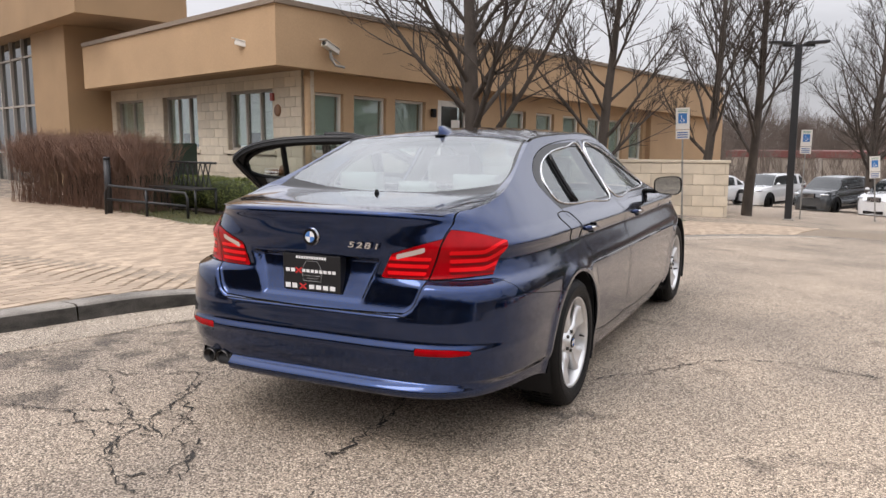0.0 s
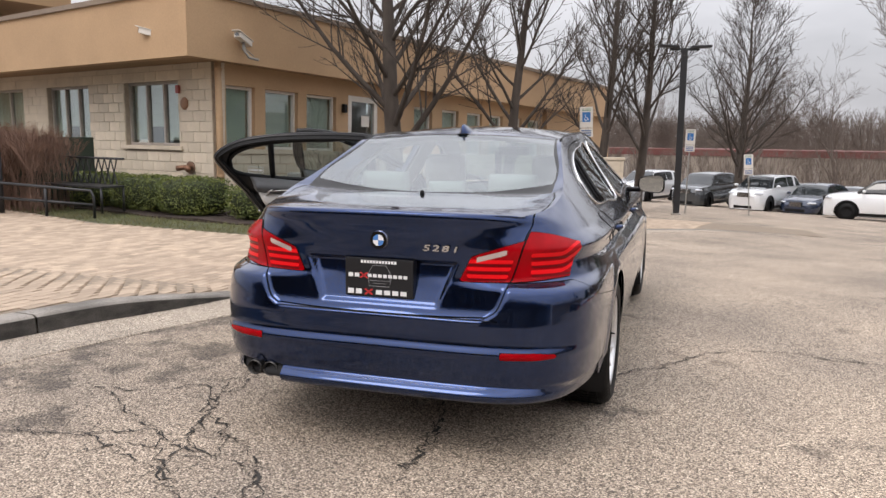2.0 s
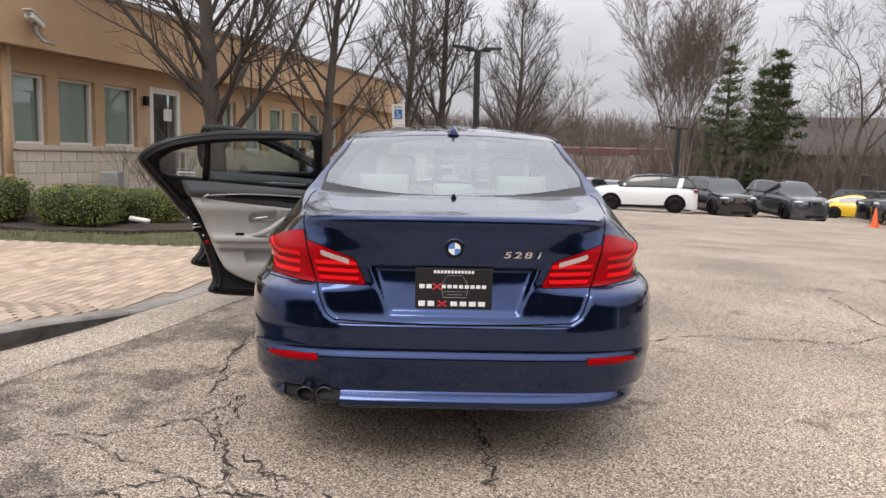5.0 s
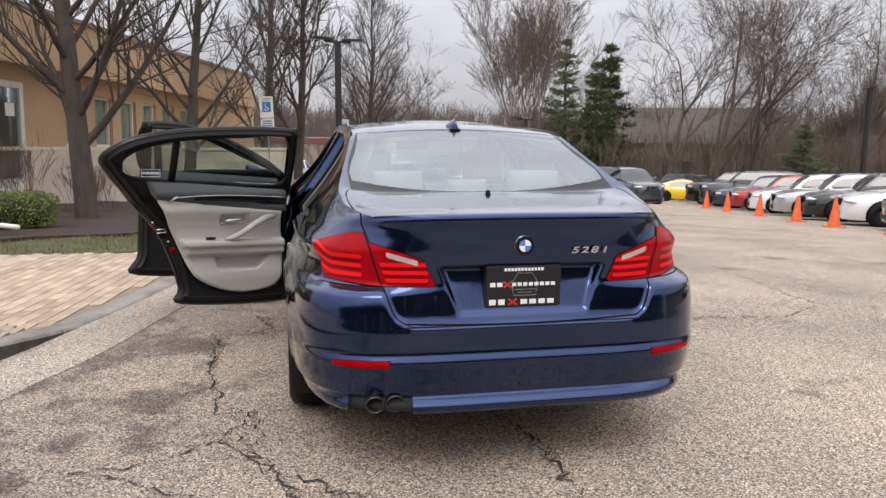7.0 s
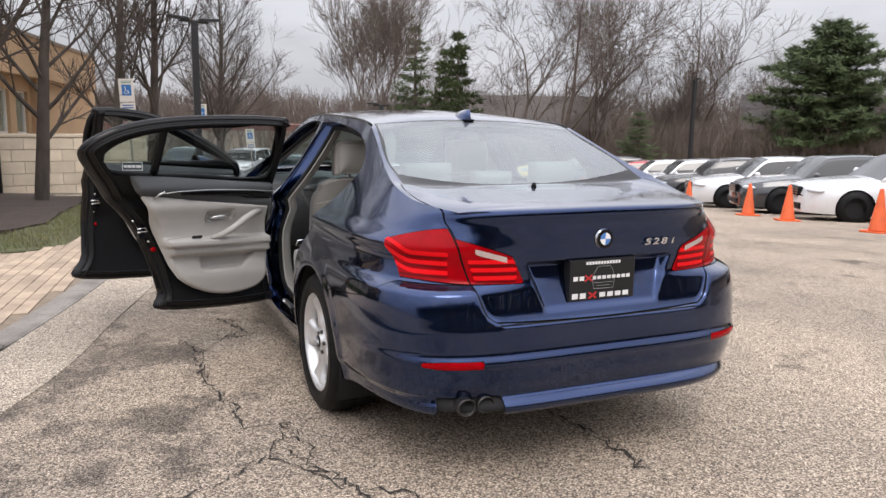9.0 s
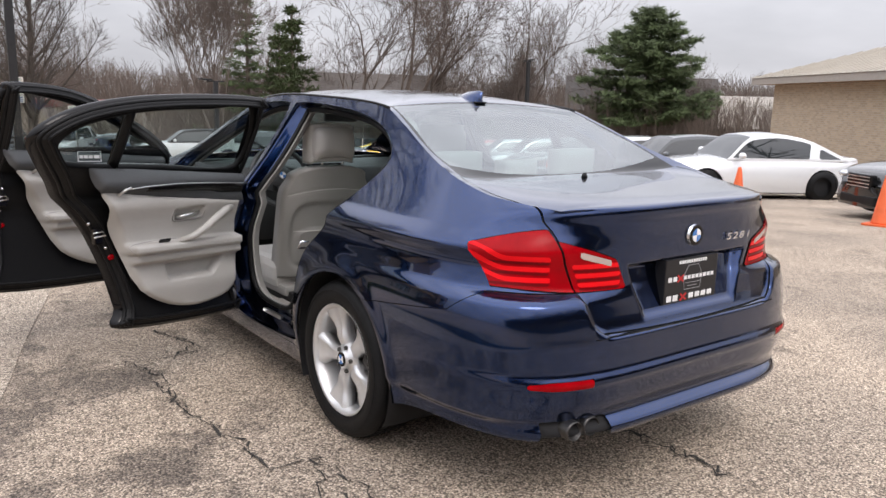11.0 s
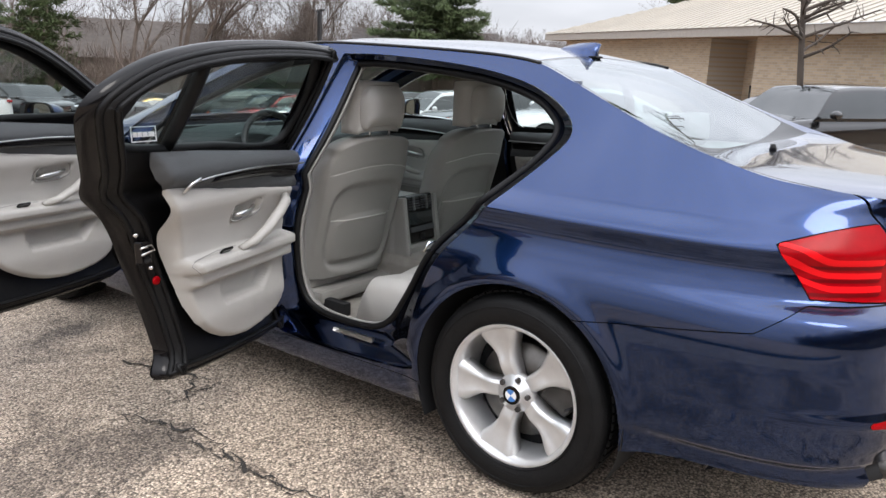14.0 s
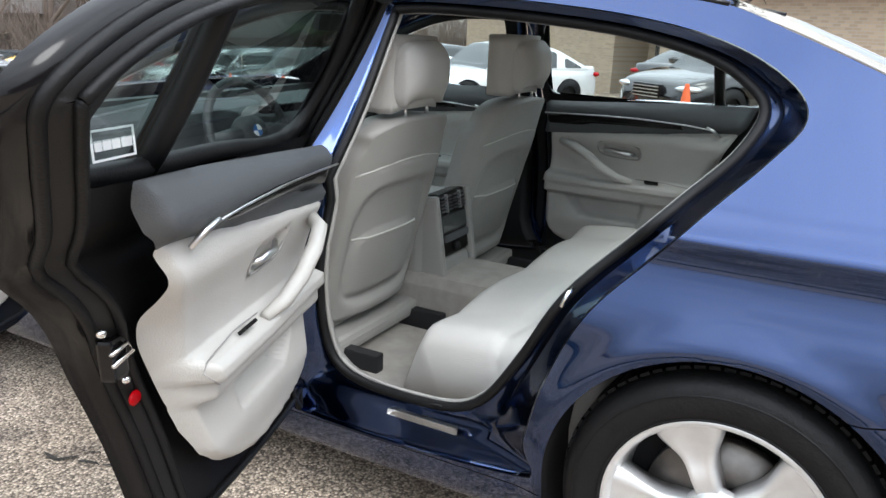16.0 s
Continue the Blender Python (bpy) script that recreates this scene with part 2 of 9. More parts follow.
asphalt_nodes(M_ASPH)
M_CONC = mat("concrete", (0.36, 0.33, 0.29), rough=0.9, vary=0.35, scale=2.0, bump=0.4, bump_scale=80.0, fine=0.2, fine_scale=150.0)
M_KERB = mat("kerb_concrete", (0.33, 0.30, 0.265), rough=0.92, vary=0.5, scale=3.0, bump=0.8, bump_scale=120.0, fine=0.45)
# dark base colour holds both grime and the shade of the upright face
M_KERBFACE = mat("grimy_shaded_kerb_face", (0.115, 0.105, 0.092), rough=0.95, vary=0.6, scale=5.0, bump=0.9, bump_scale=90.0, fine=0.5, stretch=(1, 1, 2.5))
M_GUTTER = bpy.data.materials.new("exposed_aggregate_concrete")
M_GUTTER.use_nodes = True
asphalt_nodes(M_GUTTER, (1.16, 1.17, 1.17), (-0.22, -0.16))
M_PAVER = mat("clay_paver", (0.46, 0.355, 0.26), rough=0.88, vary=0.25, scale=6.0, bump=0.4, bump_scale=90.0, rand=0.25, fine=0.15)
M_SAND = mat("joint_sand", (0.26, 0.205, 0.15), rough=0.95, vary=0.3, scale=12.0, bump=0.3)
M_LAWN = mat("lawn_soil", (0.10, 0.105, 0.045), rough=0.95, vary=0.5, scale=3.0, bump=0.8, bump_scale=40.0, fine=0.4)
M_GRASS = mat("grass_blade", (0.13, 0.145, 0.05), rough=0.8, vary=0.5, scale=1.5, dark=(0.16, 0.14, 0.065))
M_MULCH = mat("bark_mulch", (0.055, 0.036, 0.026), rough=0.95, vary=0.5, scale=14.0, bump=1.0, bump_scale=30.0, fine=0.4, fine_scale=60)
M_STUCCO = mat("tan_stucco", (0.50, 0.335, 0.195), rough=0.9, vary=0.12, scale=0.8, bump=0.25, bump_scale=120.0, fine=0.06, fine_scale=30)
M_STUCCO2 = mat("brown_stucco", (0.36, 0.235, 0.13), rough=0.9, vary=0.15, scale=0.8, bump=0.25, bump_scale=120.0)
M_STONE = mat("limestone_block", (0.74, 0.64, 0.50), rough=0.9, vary=0.15, scale=2.5, bump=0.5, bump_scale=35.0, rand=0.14, fine=0.08, fine_scale=60)
M_MORTAR = mat("mortar", (0.50, 0.42, 0.33), rough=0.95, vary=0.2, scale=10.0)
M_TRIMTAN = mat("window_trim", (0.38, 0.34, 0.30), rough=0.7, vary=0.1)
M_TRIMWHITE = mat("white_trim", (0.72, 0.68, 0.62), rough=0.5, vary=0.08)
M_COPING = mat("metal_coping", (0.25, 0.19, 0.14), rough=0.6, vary=0.15)
M_SOFFIT = mat("soffit", (0.33, 0.21, 0.12), rough=0.9, vary=0.1)
M_BLIND = mat("window_blind", (0.72, 0.72, 0.66), rough=0.8, vary=0.2, scale=2, stretch=(1, 1, 12))
M_WINGLASS = mat("window_glass", (0.03, 0.035, 0.035), rough=0.03, spec=0.9)
M_PANE = glass_mat("office_glass", (0.88, 0.94, 0.92), clear=0.95, sheen=0.16)
# dark colour that stands for the shade of unlit rooms
M_ROOMSHADE = mat("unlit_room_shade", (0.08, 0.08, 0.08), rough=0.9)
M_BLACKMETAL = mat("black_painted_steel", (0.018, 0.018, 0.02), rough=0.45, vary=0.3, scale=10)
M_GALV = mat("galvanised_steel", (0.36, 0.35, 0.33), rough=0.5, metal=0.6, vary=0.3, scale=12)
M_BARK = mat("tree_bark", (0.085, 0.068, 0.056), rough=0.95, vary=0.45, scale=7.0, bump=0.9, bump_scale=28.0, stretch=(1, 1, 0.35))
M_TWIG = mat("twigs", (0.14, 0.105, 0.085), rough=0.95)
M_FARBARK = mat("far_bark", (0.15, 0.118, 0.098), rough=0.95, vary=0.3, scale=3.0)
M_NEEDLE = mat("pine_needles", (0.072, 0.102, 0.034), rough=0.8, vary=0.5, scale=1.2, dark=(0.05, 0.07, 0.025))
M_BOX = mat("boxwood_leaves", (0.15, 0.168, 0.023), rough=0.65, vary=0.5, scale=5.0, dark=(0.05, 0.075, 0.014))
M_HEDGE = mat("dry_hedge_twigs", (0.27, 0.165, 0.12), rough=0.95, vary=0.5, scale=5)

# ---- ground ----
def axis(lo, hi, near_lo, near_hi, fine, grow):
    v = list(np.arange(near_lo, near_hi + 1e-6, fine))
    step, x = fine, near_hi
    while x < hi:
        step *= grow
        x += step
        v.append(x)
    step, x = fine, near_lo
    while x > lo:
        step *= grow
        x -= step
        v.insert(0, x)
    return v


gx = axis(-400, 600, -8, 14, 0.35, 1.16)
gy = axis(-300, 900, -8, 16, 0.35, 1.16)
gv = [(x, y, ground_z(x, y)) for y in gy for x in gx]
nx = len(gx)
gf = [(j * nx + i, j * nx + i + 1, (j + 1) * nx + i + 1, (j + 1) * nx + i) for j in range(len(gy) - 1) for i in range(nx - 1)]
ground = tagged(mesh_ob("ground", gv, gf, M_ASPH, smooth=True), "worn grey-tan asphalt car park with exposed aggregate", "ground", kind="structure")


def inside(poly, x, y):
    c = False
    for (x0, y0), (x1, y1) in zip(poly, poly[1:] + poly[:1]):
        if (y0 > y) != (y1 > y) and x < (x1 - x0) * (y - y0) / (y1 - y0) + x0:
            c = not c
    return c


def sheet(name, poly, step, zf, material, skirt=0.25):
    """A flat area that follows the ground, with a skirt down its rim."""
    bm = bmesh.new()
    bm.faces.new([bm.verts.new((x, y, 0)) for x, y in poly])
    x0, x1 = min(p[0] for p in poly), max(p[0] for p in poly)
    y0, y1 = min(p[1] for p in poly), max(p[1] for p in poly)
    for k in range(1, int((x1 - x0) / step) + 1):
        bmesh.ops.bisect_plane(bm, geom=bm.verts[:] + bm.edges[:] + bm.faces[:], plane_co=(x0 + k * step, 0, 0), plane_no=(1, 0, 0))
    for k in range(1, int((y1 - y0) / step) + 1):
        bmesh.ops.bisect_plane(bm, geom=bm.verts[:] + bm.edges[:] + bm.faces[:], plane_co=(0, y0 + k * step, 0), plane_no=(0, 1, 0))
    rim = [e for e in bm.edges if len(e.link_faces) == 1]
    for v in bm.verts:
        v.co.z = zf(v.co.x, v.co.y)
    r = bmesh.ops.extrude_edge_only(bm, edges=rim)
    for v in r["geom"]:
        if isinstance(v, bmesh.types.BMVert):
            v.co.z -= skirt
    bmesh.ops.recalc_face_normals(bm, faces=bm.faces)
    return part(name, bm, material)


def kerb_lift(y):
    return 0.125 * (1 - sstep(0.55, 2.0, y)) + 0.012


KERB = [(-3.75, -6.0), (-3.56, -3.0), (-3.28, -0.8), (-3.04, 0.0), (-2.90, 0.42), (-2.71, 0.82), (-2.51, 1.3), (-2.33, 1.85), (-2.09, 2.6), (-1.84, 3.5), (-1.45, 5.0), (-0.95, 7.0), (-0.2, 9.6), (0.6, 11.6), (1.6, 13.2), (2.7, 13.9), (4.2, 14.2)]


def kerb_x(y):
    return curve1([(b, a) for a, b in KERB], y)


def paver_z(x, y):
    d = kerb_x(y) - x
    return ground_z(x, y) + kerb_lift(y) + 0.015 * min(max(d, 0), 2.0)


LAWN_EDGE = [(-14.0, 7.6), (-11.0, 6.9), (-9.3, 6.35), (-7.4, 5.62), (-5.5, 5.42), (-3.8, 5.2), (-2.6, 5.24), (-2.25, 5.6), (-2.1, 6.4), (-1.95, 8.0), (-1.75, 10.5), (-1.5, 13.0), (-0.9, 15.2), (0.6, 16.4), (4.2, 17.0)]
PAVER_POLY = [(kerb_x(y) - 0.17, y) for y in np.arange(-6.0, 14.1, 0.4)] + [(4.2, 14.25)] + LAWN_EDGE[::-1] + [(-24.0, 8.6), (-24.0, -6.0)]
paver_bed = tagged(sheet("pavement_bed", PAVER_POLY, 1.0, lambda x, y: paver_z(x, y) - 0.006, M_SAND), "sandy joints under a tan clay paver driveway", "pavement", kind="structure")

# kerb, which sinks to a flush strip; a wide gutter of exposed aggregate runs before it
def gutter_w(y):
    return lerp(0.60, 0.47, sstep(0.0, 2.6, y))


def strip_mesh(name, y0, y1, prof_at, material, parent=None, label=""):
    """A strip along the kerb line with the same profile all the way."""
    V, F, n = [], [], len(prof_at(0.0))
    ys_ = list(np.arange(y0, y1, 0.15)) + [y1]
    for y in ys_:
        x = kerb_x(y)
        V += [(x + px, y, ground_z(x + px, y) + pz) for px, pz in prof_at(y)]
    for i in range(len(ys_) - 1):
        for k in range(n - 1):
            F.append((i * n + k, i * n + k + 1, (i + 1) * n + k + 1, (i + 1) * n + k))
    return mesh_ob(name, V, F, material, parent, label)


gutter = tagged(strip_mesh("gutter", -6.0, 14.1, lambda y: [(gutter_w(y), -0.02), (gutter_w(y) - 0.012, 0.006), (0.05, 0.006), (0.0, 0.005)], M_GUTTER), "pale exposed-aggregate concrete gutter strip", "gutter", kind="structure")
kerb = tagged(new("kerb"), "weathered concrete kerb sinking to a flush strip", "kerb", kind="structure")
ky = -6.0
while ky < 14.0:
    k1 = min(ky + 1.52, 14.1)
    a_, b_ = ky + 0.006, k1 - 0.006
    stone_ = strip_mesh("kerb_stone", a_, b_, lambda y: [(0.004, max(kerb_lift(y) - 0.020, 0.008)), (-0.010, kerb_lift(y) - 0.006), (-0.030, kerb_lift(y)), (-0.185, kerb_lift(y) + 0.004), (-0.185, -0.15)], M_KERB, kerb)
    # upright face: dirt plus painted shade, darker than the kerb top
    strip_mesh("kerb_face", a_, b_, lambda y: [(0.012, -0.03), (0.010, 0.006), (0.004, max(kerb_lift(y) - 0.020, 0.008))], M_KERBFACE, stone_, "grimy kerb face with its shade painted in")
    ky = k1

BED_EDGE = [(-14.0, 8.6), (-11.0, 7.9), (-8.6, 7.15), (-6.2, 6.5), (-4.3, 6.35), (-3.6, 6.9), (-2.9, 6.95), (-2.55, 8.0), (-2.4, 10.5), (-2.2, 13.0), (-1.8, 15.0)]
lawn = tagged(sheet("lawn", LAWN_EDGE[:-2] + [(-1.2, 16.2), (-2.5, 17.4), (-6.9, 17.5), (-7.3, 9.5), (-14.0, 12.5)], 0.8, lambda x, y: ground_z(x, y) + 0.03 + 0.02 * math.sin(x * 3) * math.sin(y * 2.3), M_LAWN), "thin early-spring lawn strip beside the driveway", "lawn", kind="structure")
bed = tagged(sheet("planting_bed", BED_EDGE + [(-3.0, 17.0), (-7.0, 17.3), (-7.35, 9.2), (-14.0, 11.8)], 0.5, lambda x, y: ground_z(x, y) + 0.07 + 0.05 * noise.noise((x * 1.3, y * 1.3, 0)), M_MULCH), "dark bark mulch planting bed along the building", "planting bed", kind="structure")

# ---- tan office building ----
SOUTH = Matrix.Translation((-7.5, 8.95, 0)) @ Matrix.Rotation(math.atan2(3.29, -9.34), 4, "Z")   # x runs along the south wall, -y... outward is +y
FALL = 0.027      # the office stands level on a lot that falls away, so its long wall drops against the car
EAST = Matrix.Translation((-7.42, 8.95, 0)) @ Matrix.Rotation(math.atan2(1.0, 0.27), 4, "Z") @ Matrix.Rotation(math.atan(FALL), 4, "Y")      # x runs along the east wall, outward is -y


def wall_panel(name, m, length, z0, z1, thick, out, holes, material, label="", parent=None):
    """A wall along x from 0 to length with real openings. out: +1 or -1, the outward y."""
    xs = sorted({0.0, length, *[h[0] for h in holes], *[h[1] for h in holes]})
    zs = sorted({z0, z1, *[h[2] for h in holes], *[h[3] for h in holes]})
    bm = bmesh.new()
    for a, b in zip(xs, xs[1:]):
        for c, d in zip(zs, zs[1:]):
            cx, cz = (a + b) / 2, (c + d) / 2
            if any(h[0] < cx < h[1] and h[2] < cz < h[3] for h in holes):
                continue
            box_into(bm, a, b, 0, -out * thick, c, d, m)
    bmesh.ops.remove_doubles(bm, verts=bm.verts, dist=0.0005)
    return part(name, bm, material, parent, label)


S_WIN = [(1.08, 3.02, 1.14, 2.44), (4.45, 6.35, 1.14, 2.44), (7.55, 9.45, 1.14, 2.44)]
E_WIN = [(0.18, 0.94, 1.12, 2.34), (1.23, 2.19, 1.12, 2.34), (2.46, 3.45, 1.12, 2.34), (6.58, 7.45, 1.12, 2.34), (7.95, 8.83, 1.12, 2.34), (9.3, 10.2, 1.12, 2.34), (10.65, 11.5, 1.12, 2.34), (11.95, 12.83, 1.12, 2.34), (13.28, 14.2, 1.12, 2.34)]
E_DOOR = (3.88, 5.0, 0.1, 2.42)
E_END = 20.5
wall_south = tagged(wall_panel("wall_south", SOUTH, 9.9, -0.6, 3.6, 0.3, 1, S_WIN, M_MORTAR), "cream limestone block wall with sash windows", "wall", kind="structure")
wall_east = tagged(wall_panel("wall_east", EAST, E_END, -2.6, 3.6, 0.3, -1, E_WIN + [E_DOOR], M_STUCCO), "tan stucco wall with a row of shaded windows", "wall", kind="structure")


def corner_line(m, off, out):
    return m @ Vector((0, out * off, 0)), (m.to_3x3() @ Vector((1, 0, 0)))


def meet(a, da, b, db):
    t = ((b.x - a.x) * db.y - (b.y - a.y) * db.x) / (da.x * db.y - da.y * db.x)
    return a + da * t


def eave_points(so, eo):
    a, da = corner_line(SOUTH, so, 1)
    b, db = corner_line(EAST, eo, -1)
    return meet(a, da, b, db), da, db


def fascia(so, eo, z0, z1, thick, l1, l2):
    c, da, db = eave_points(so, eo)
    ci, _, _ = eave_points(so - thick, eo - thick)
    bm = bmesh.new()
    ring = []
    for p in (c + da * l1, c, c + db * l2, ci + db * l2, ci, ci + da * l1):
        drop = FALL * l2 if len(ring) in (2, 3) else 0.0
        ring.append((bm.verts.new((p.x, p.y, z0 - drop)), bm.verts.new((p.x, p.y, z1 - drop))))
    for i in (0, 1):
        bm.faces.new((ring[i][0], ring[i + 1][0], ring[i + 1][1], ring[i][1]))
        j = 3 + i
        bm.faces.new((ring[j][0], ring[j + 1][0], ring[j + 1][1], ring[j][1]))
    for a, b, cc, d in ((0, 1, 4, 5), (1, 2, 3, 4)):
        bm.faces.new((ring[a][0], ring[b][0], ring[cc][0], ring[d][0]))
        bm.faces.new((ring[a][1], ring[b][1], ring[cc][1], ring[d][1]))
    bm.faces.new((ring[0][0], ring[0][1], ring[5][1], ring[5][0]))
    bm.faces.new((ring[2][0], ring[2][1], ring[3][1], ring[3][0]))
    bmesh.ops.recalc_face_normals(bm, faces=bm.faces)
    return bm


office_roof = tagged(new("office_roof"), "flat office roof with a deep tan stucco fascia", "roof", kind="structure")
part("fascia", fascia(0.95, 0.45, 2.75, 3.86, 0.28, 9.75, E_END + 0.3), M_STUCCO, office_roof, "tan stucco fascia band")
part("coping", fascia(1.0, 0.50, 3.862, 3.96, 0.36, 9.75, E_END + 0.35), M_COPING, office_roof, "dark metal coping")
part("soffit", fascia(0.66, 0.16, 2.76, 2.82, 0.85, 9.7, E_END + 0.2), M_SOFFIT, office_roof, "brown soffit")
bm = bmesh.new()
c0, da0, db0 = eave_points(0.5, 0.1)
q = [c0, c0 + db0 * E_END, c0 + db0 * E_END + da0 * 9.6, c0 + da0 * 9.6]
vs = [bm.verts.new((p.x, p.y, zz - (FALL * E_END if k in (1, 2) else 0.0))) for zz in (3.55, 3.7) for k, p in enumerate(q)]
for fc in ((0, 1, 2, 3), (7, 6, 5, 4), (0, 4, 5, 1), (1, 5, 6, 2), (2, 6, 7, 3), (3, 7, 4, 0)):
    bm.faces.new([vs[k] for k in fc])
part("deck", bm, M_COPING, office_roof)

# ---- car materials ----
def paint(name, base, flake=0.6):
    m = bpy.data.materials.new(name)
    m.use_nodes = True
    n, l = m.node_tree.nodes, m.node_tree.links
    b = n["Principled BSDF"]
    b.inputs["Base Color"].default_value = (*base, 1)
    b.inputs["Metallic"].default_value = flake
    b.inputs["Roughness"].default_value = 0.17
    b.inputs["Coat IOR"].default_value = 1.5
    b.inputs["Coat Weight"].default_value = 1.0
    b.inputs["Coat Roughness"].default_value = 0.025
    tc = n.new("ShaderNodeTexCoord")
    no = n.new("ShaderNodeTexNoise")
    no.inputs["Scale"].default_value, no.inputs["Detail"].default_value = 700.0, 1.0
    mr = n.new("ShaderNodeMapRange")
    mr.inputs["To Min"].default_value, mr.inputs["To Max"].default_value = 0.65, 1.35
    mx = n.new("ShaderNodeMix")
    mx.data_type, mx.blend_type = "RGBA", "MULTIPLY"
    mx.inputs["Factor"].default_value = 1.0
    mx.inputs["A"].default_value = (*base, 1)
    l.new(tc.outputs["Object"], no.inputs["Vector"])
    l.new(no.outputs["Fac"], mr.inputs["Value"])
    l.new(mr.outputs["Result"], mx.inputs["B"])
    l.new(mx.outputs["Result"], b.inputs["Base Color"])
    dirt = n.new("ShaderNodeTexNoise")
    dirt.inputs["Scale"].default_value, dirt.inputs["Detail"].default_value = 5.0, 6.0
    l.new(tc.outputs["Object"], dirt.inputs["Vector"])
    mr2 = n.new("ShaderNodeMapRange")
    mr2.inputs["To Min"].default_value, mr2.inputs["To Max"].default_value = 0.012, 0.05
    l.new(dirt.outputs["Fac"], mr2.inputs["Value"])
    l.new(mr2.outputs["Result"], b.inputs["Coat Roughness"])
    return m


M_BLUE = paint("deep_blue_metallic_paint", (0.0080, 0.0265, 0.094), 1.0)
M_GAP = mat("shut_line_black", (0.006, 0.006, 0.007), rough=0.8)
M_RUBBER = mat("black_rubber", (0.007, 0.007, 0.0075), spec=0.2, rough=0.5, vary=0.3, scale=20, bump=0.1, bump_scale=200)
M_PLASTIC = mat("black_plastic", (0.0080, 0.0080, 0.0085), spec=0.22, rough=0.42, bump=0.15, bump_scale=500)
M_DKGREY = mat("charcoal_soft_plastic", (0.055, 0.058, 0.062), rough=0.55, bump=0.2, bump_scale=400)
M_GLOSSBLK = mat("gloss_black_trim", (0.005, 0.0045, 0.005), spec=0.26, rough=0.12)
M_CHROME = mat("chrome", (0.75, 0.75, 0.76), rough=0.1, metal=1.0)
M_SATIN = mat("satin_chrome", (0.62, 0.62, 0.62), rough=0.28, metal=1.0)
M_ALLOY = mat("silver_alloy_wheel", (0.72, 0.72, 0.72), rough=0.32, metal=0.6, vary=0.12, scale=20, coat=0.4)
M_ALLOYDK = mat("wheel_barrel_grime", (0.09, 0.085, 0.08), rough=0.6, metal=0.4, vary=0.5, scale=15)
M_BRAKE = mat("brake_disc_steel", (0.16, 0.15, 0.14), rough=0.4, metal=0.9, vary=0.3, scale=30)
M_TYRE = mat("tyre_rubber", (0.008, 0.008, 0.0085), spec=0.2, rough=0.55, vary=0.35, scale=25, bump=0.2, bump_scale=120)
M_LEATHER = mat("grey_leather", (0.44, 0.425, 0.40), rough=0.5, vary=0.08, scale=6, bump=0.22, bump_scale=320)
M_LEATHERDK = mat("grey_seat_back_plastic", (0.265, 0.255, 0.24), rough=0.5, vary=0.08, scale=5, bump=0.15, bump_scale=350)
M_CARPET = mat("grey_carpet", (0.36, 0.335, 0.305), rough=0.95, vary=0.2, scale=20, bump=0.7, bump_scale=350)
M_LINER = mat("pale_headliner", (0.52, 0.50, 0.47), rough=0.9, bump=0.15, bump_scale=400)
M_DASH = mat("dark_dashboard", (0.04, 0.043, 0.045), rough=0.5, bump=0.2, bump_scale=300)
M_REDLENS = mat("red_lamp_lens", (0.34, 0.0006, 0.004), rough=0.22, vary=0.25, scale=18, spec=0.14)
M_REDDEEP = mat("deep_red_lamp_band", (0.13, 0.0005, 0.002), rough=0.3, spec=0.14)
M_REDGLOW = mat("red_light_guide", (0.78, 0.006, 0.010), rough=0.3, spec=0.14)
M_CLEARLENS = mat("clear_lamp_lens", (0.62, 0.50, 0.48), rough=0.08, metal=0.5, coat=1.0)
M_GLASS_SIDE = glass_mat("door_glass", (0.80, 0.88, 0.86), clear=0.82)
M_GLASS_REAR = glass_mat("rear_window_glass", (0.74, 0.92, 0.88), clear=0.74, sheen=0.19)
M_MIRROR = mat("mirror_glass", (0.42, 0.45, 0.47), rough=0.02, metal=1.0)
M_WHITE = mat("white_print", (0.78, 0.78, 0.78), rough=0.5)
M_RED = mat("red_print", (0.55, 0.03, 0.03), rough=0.5)
M_PLATE = mat("black_plate_insert", (0.016, 0.016, 0.018), spec=0.3, rough=0.3)
M_BADGEBLUE = mat("badge_blue", (0.06, 0.20, 0.52), rough=0.25, coat=1.0)



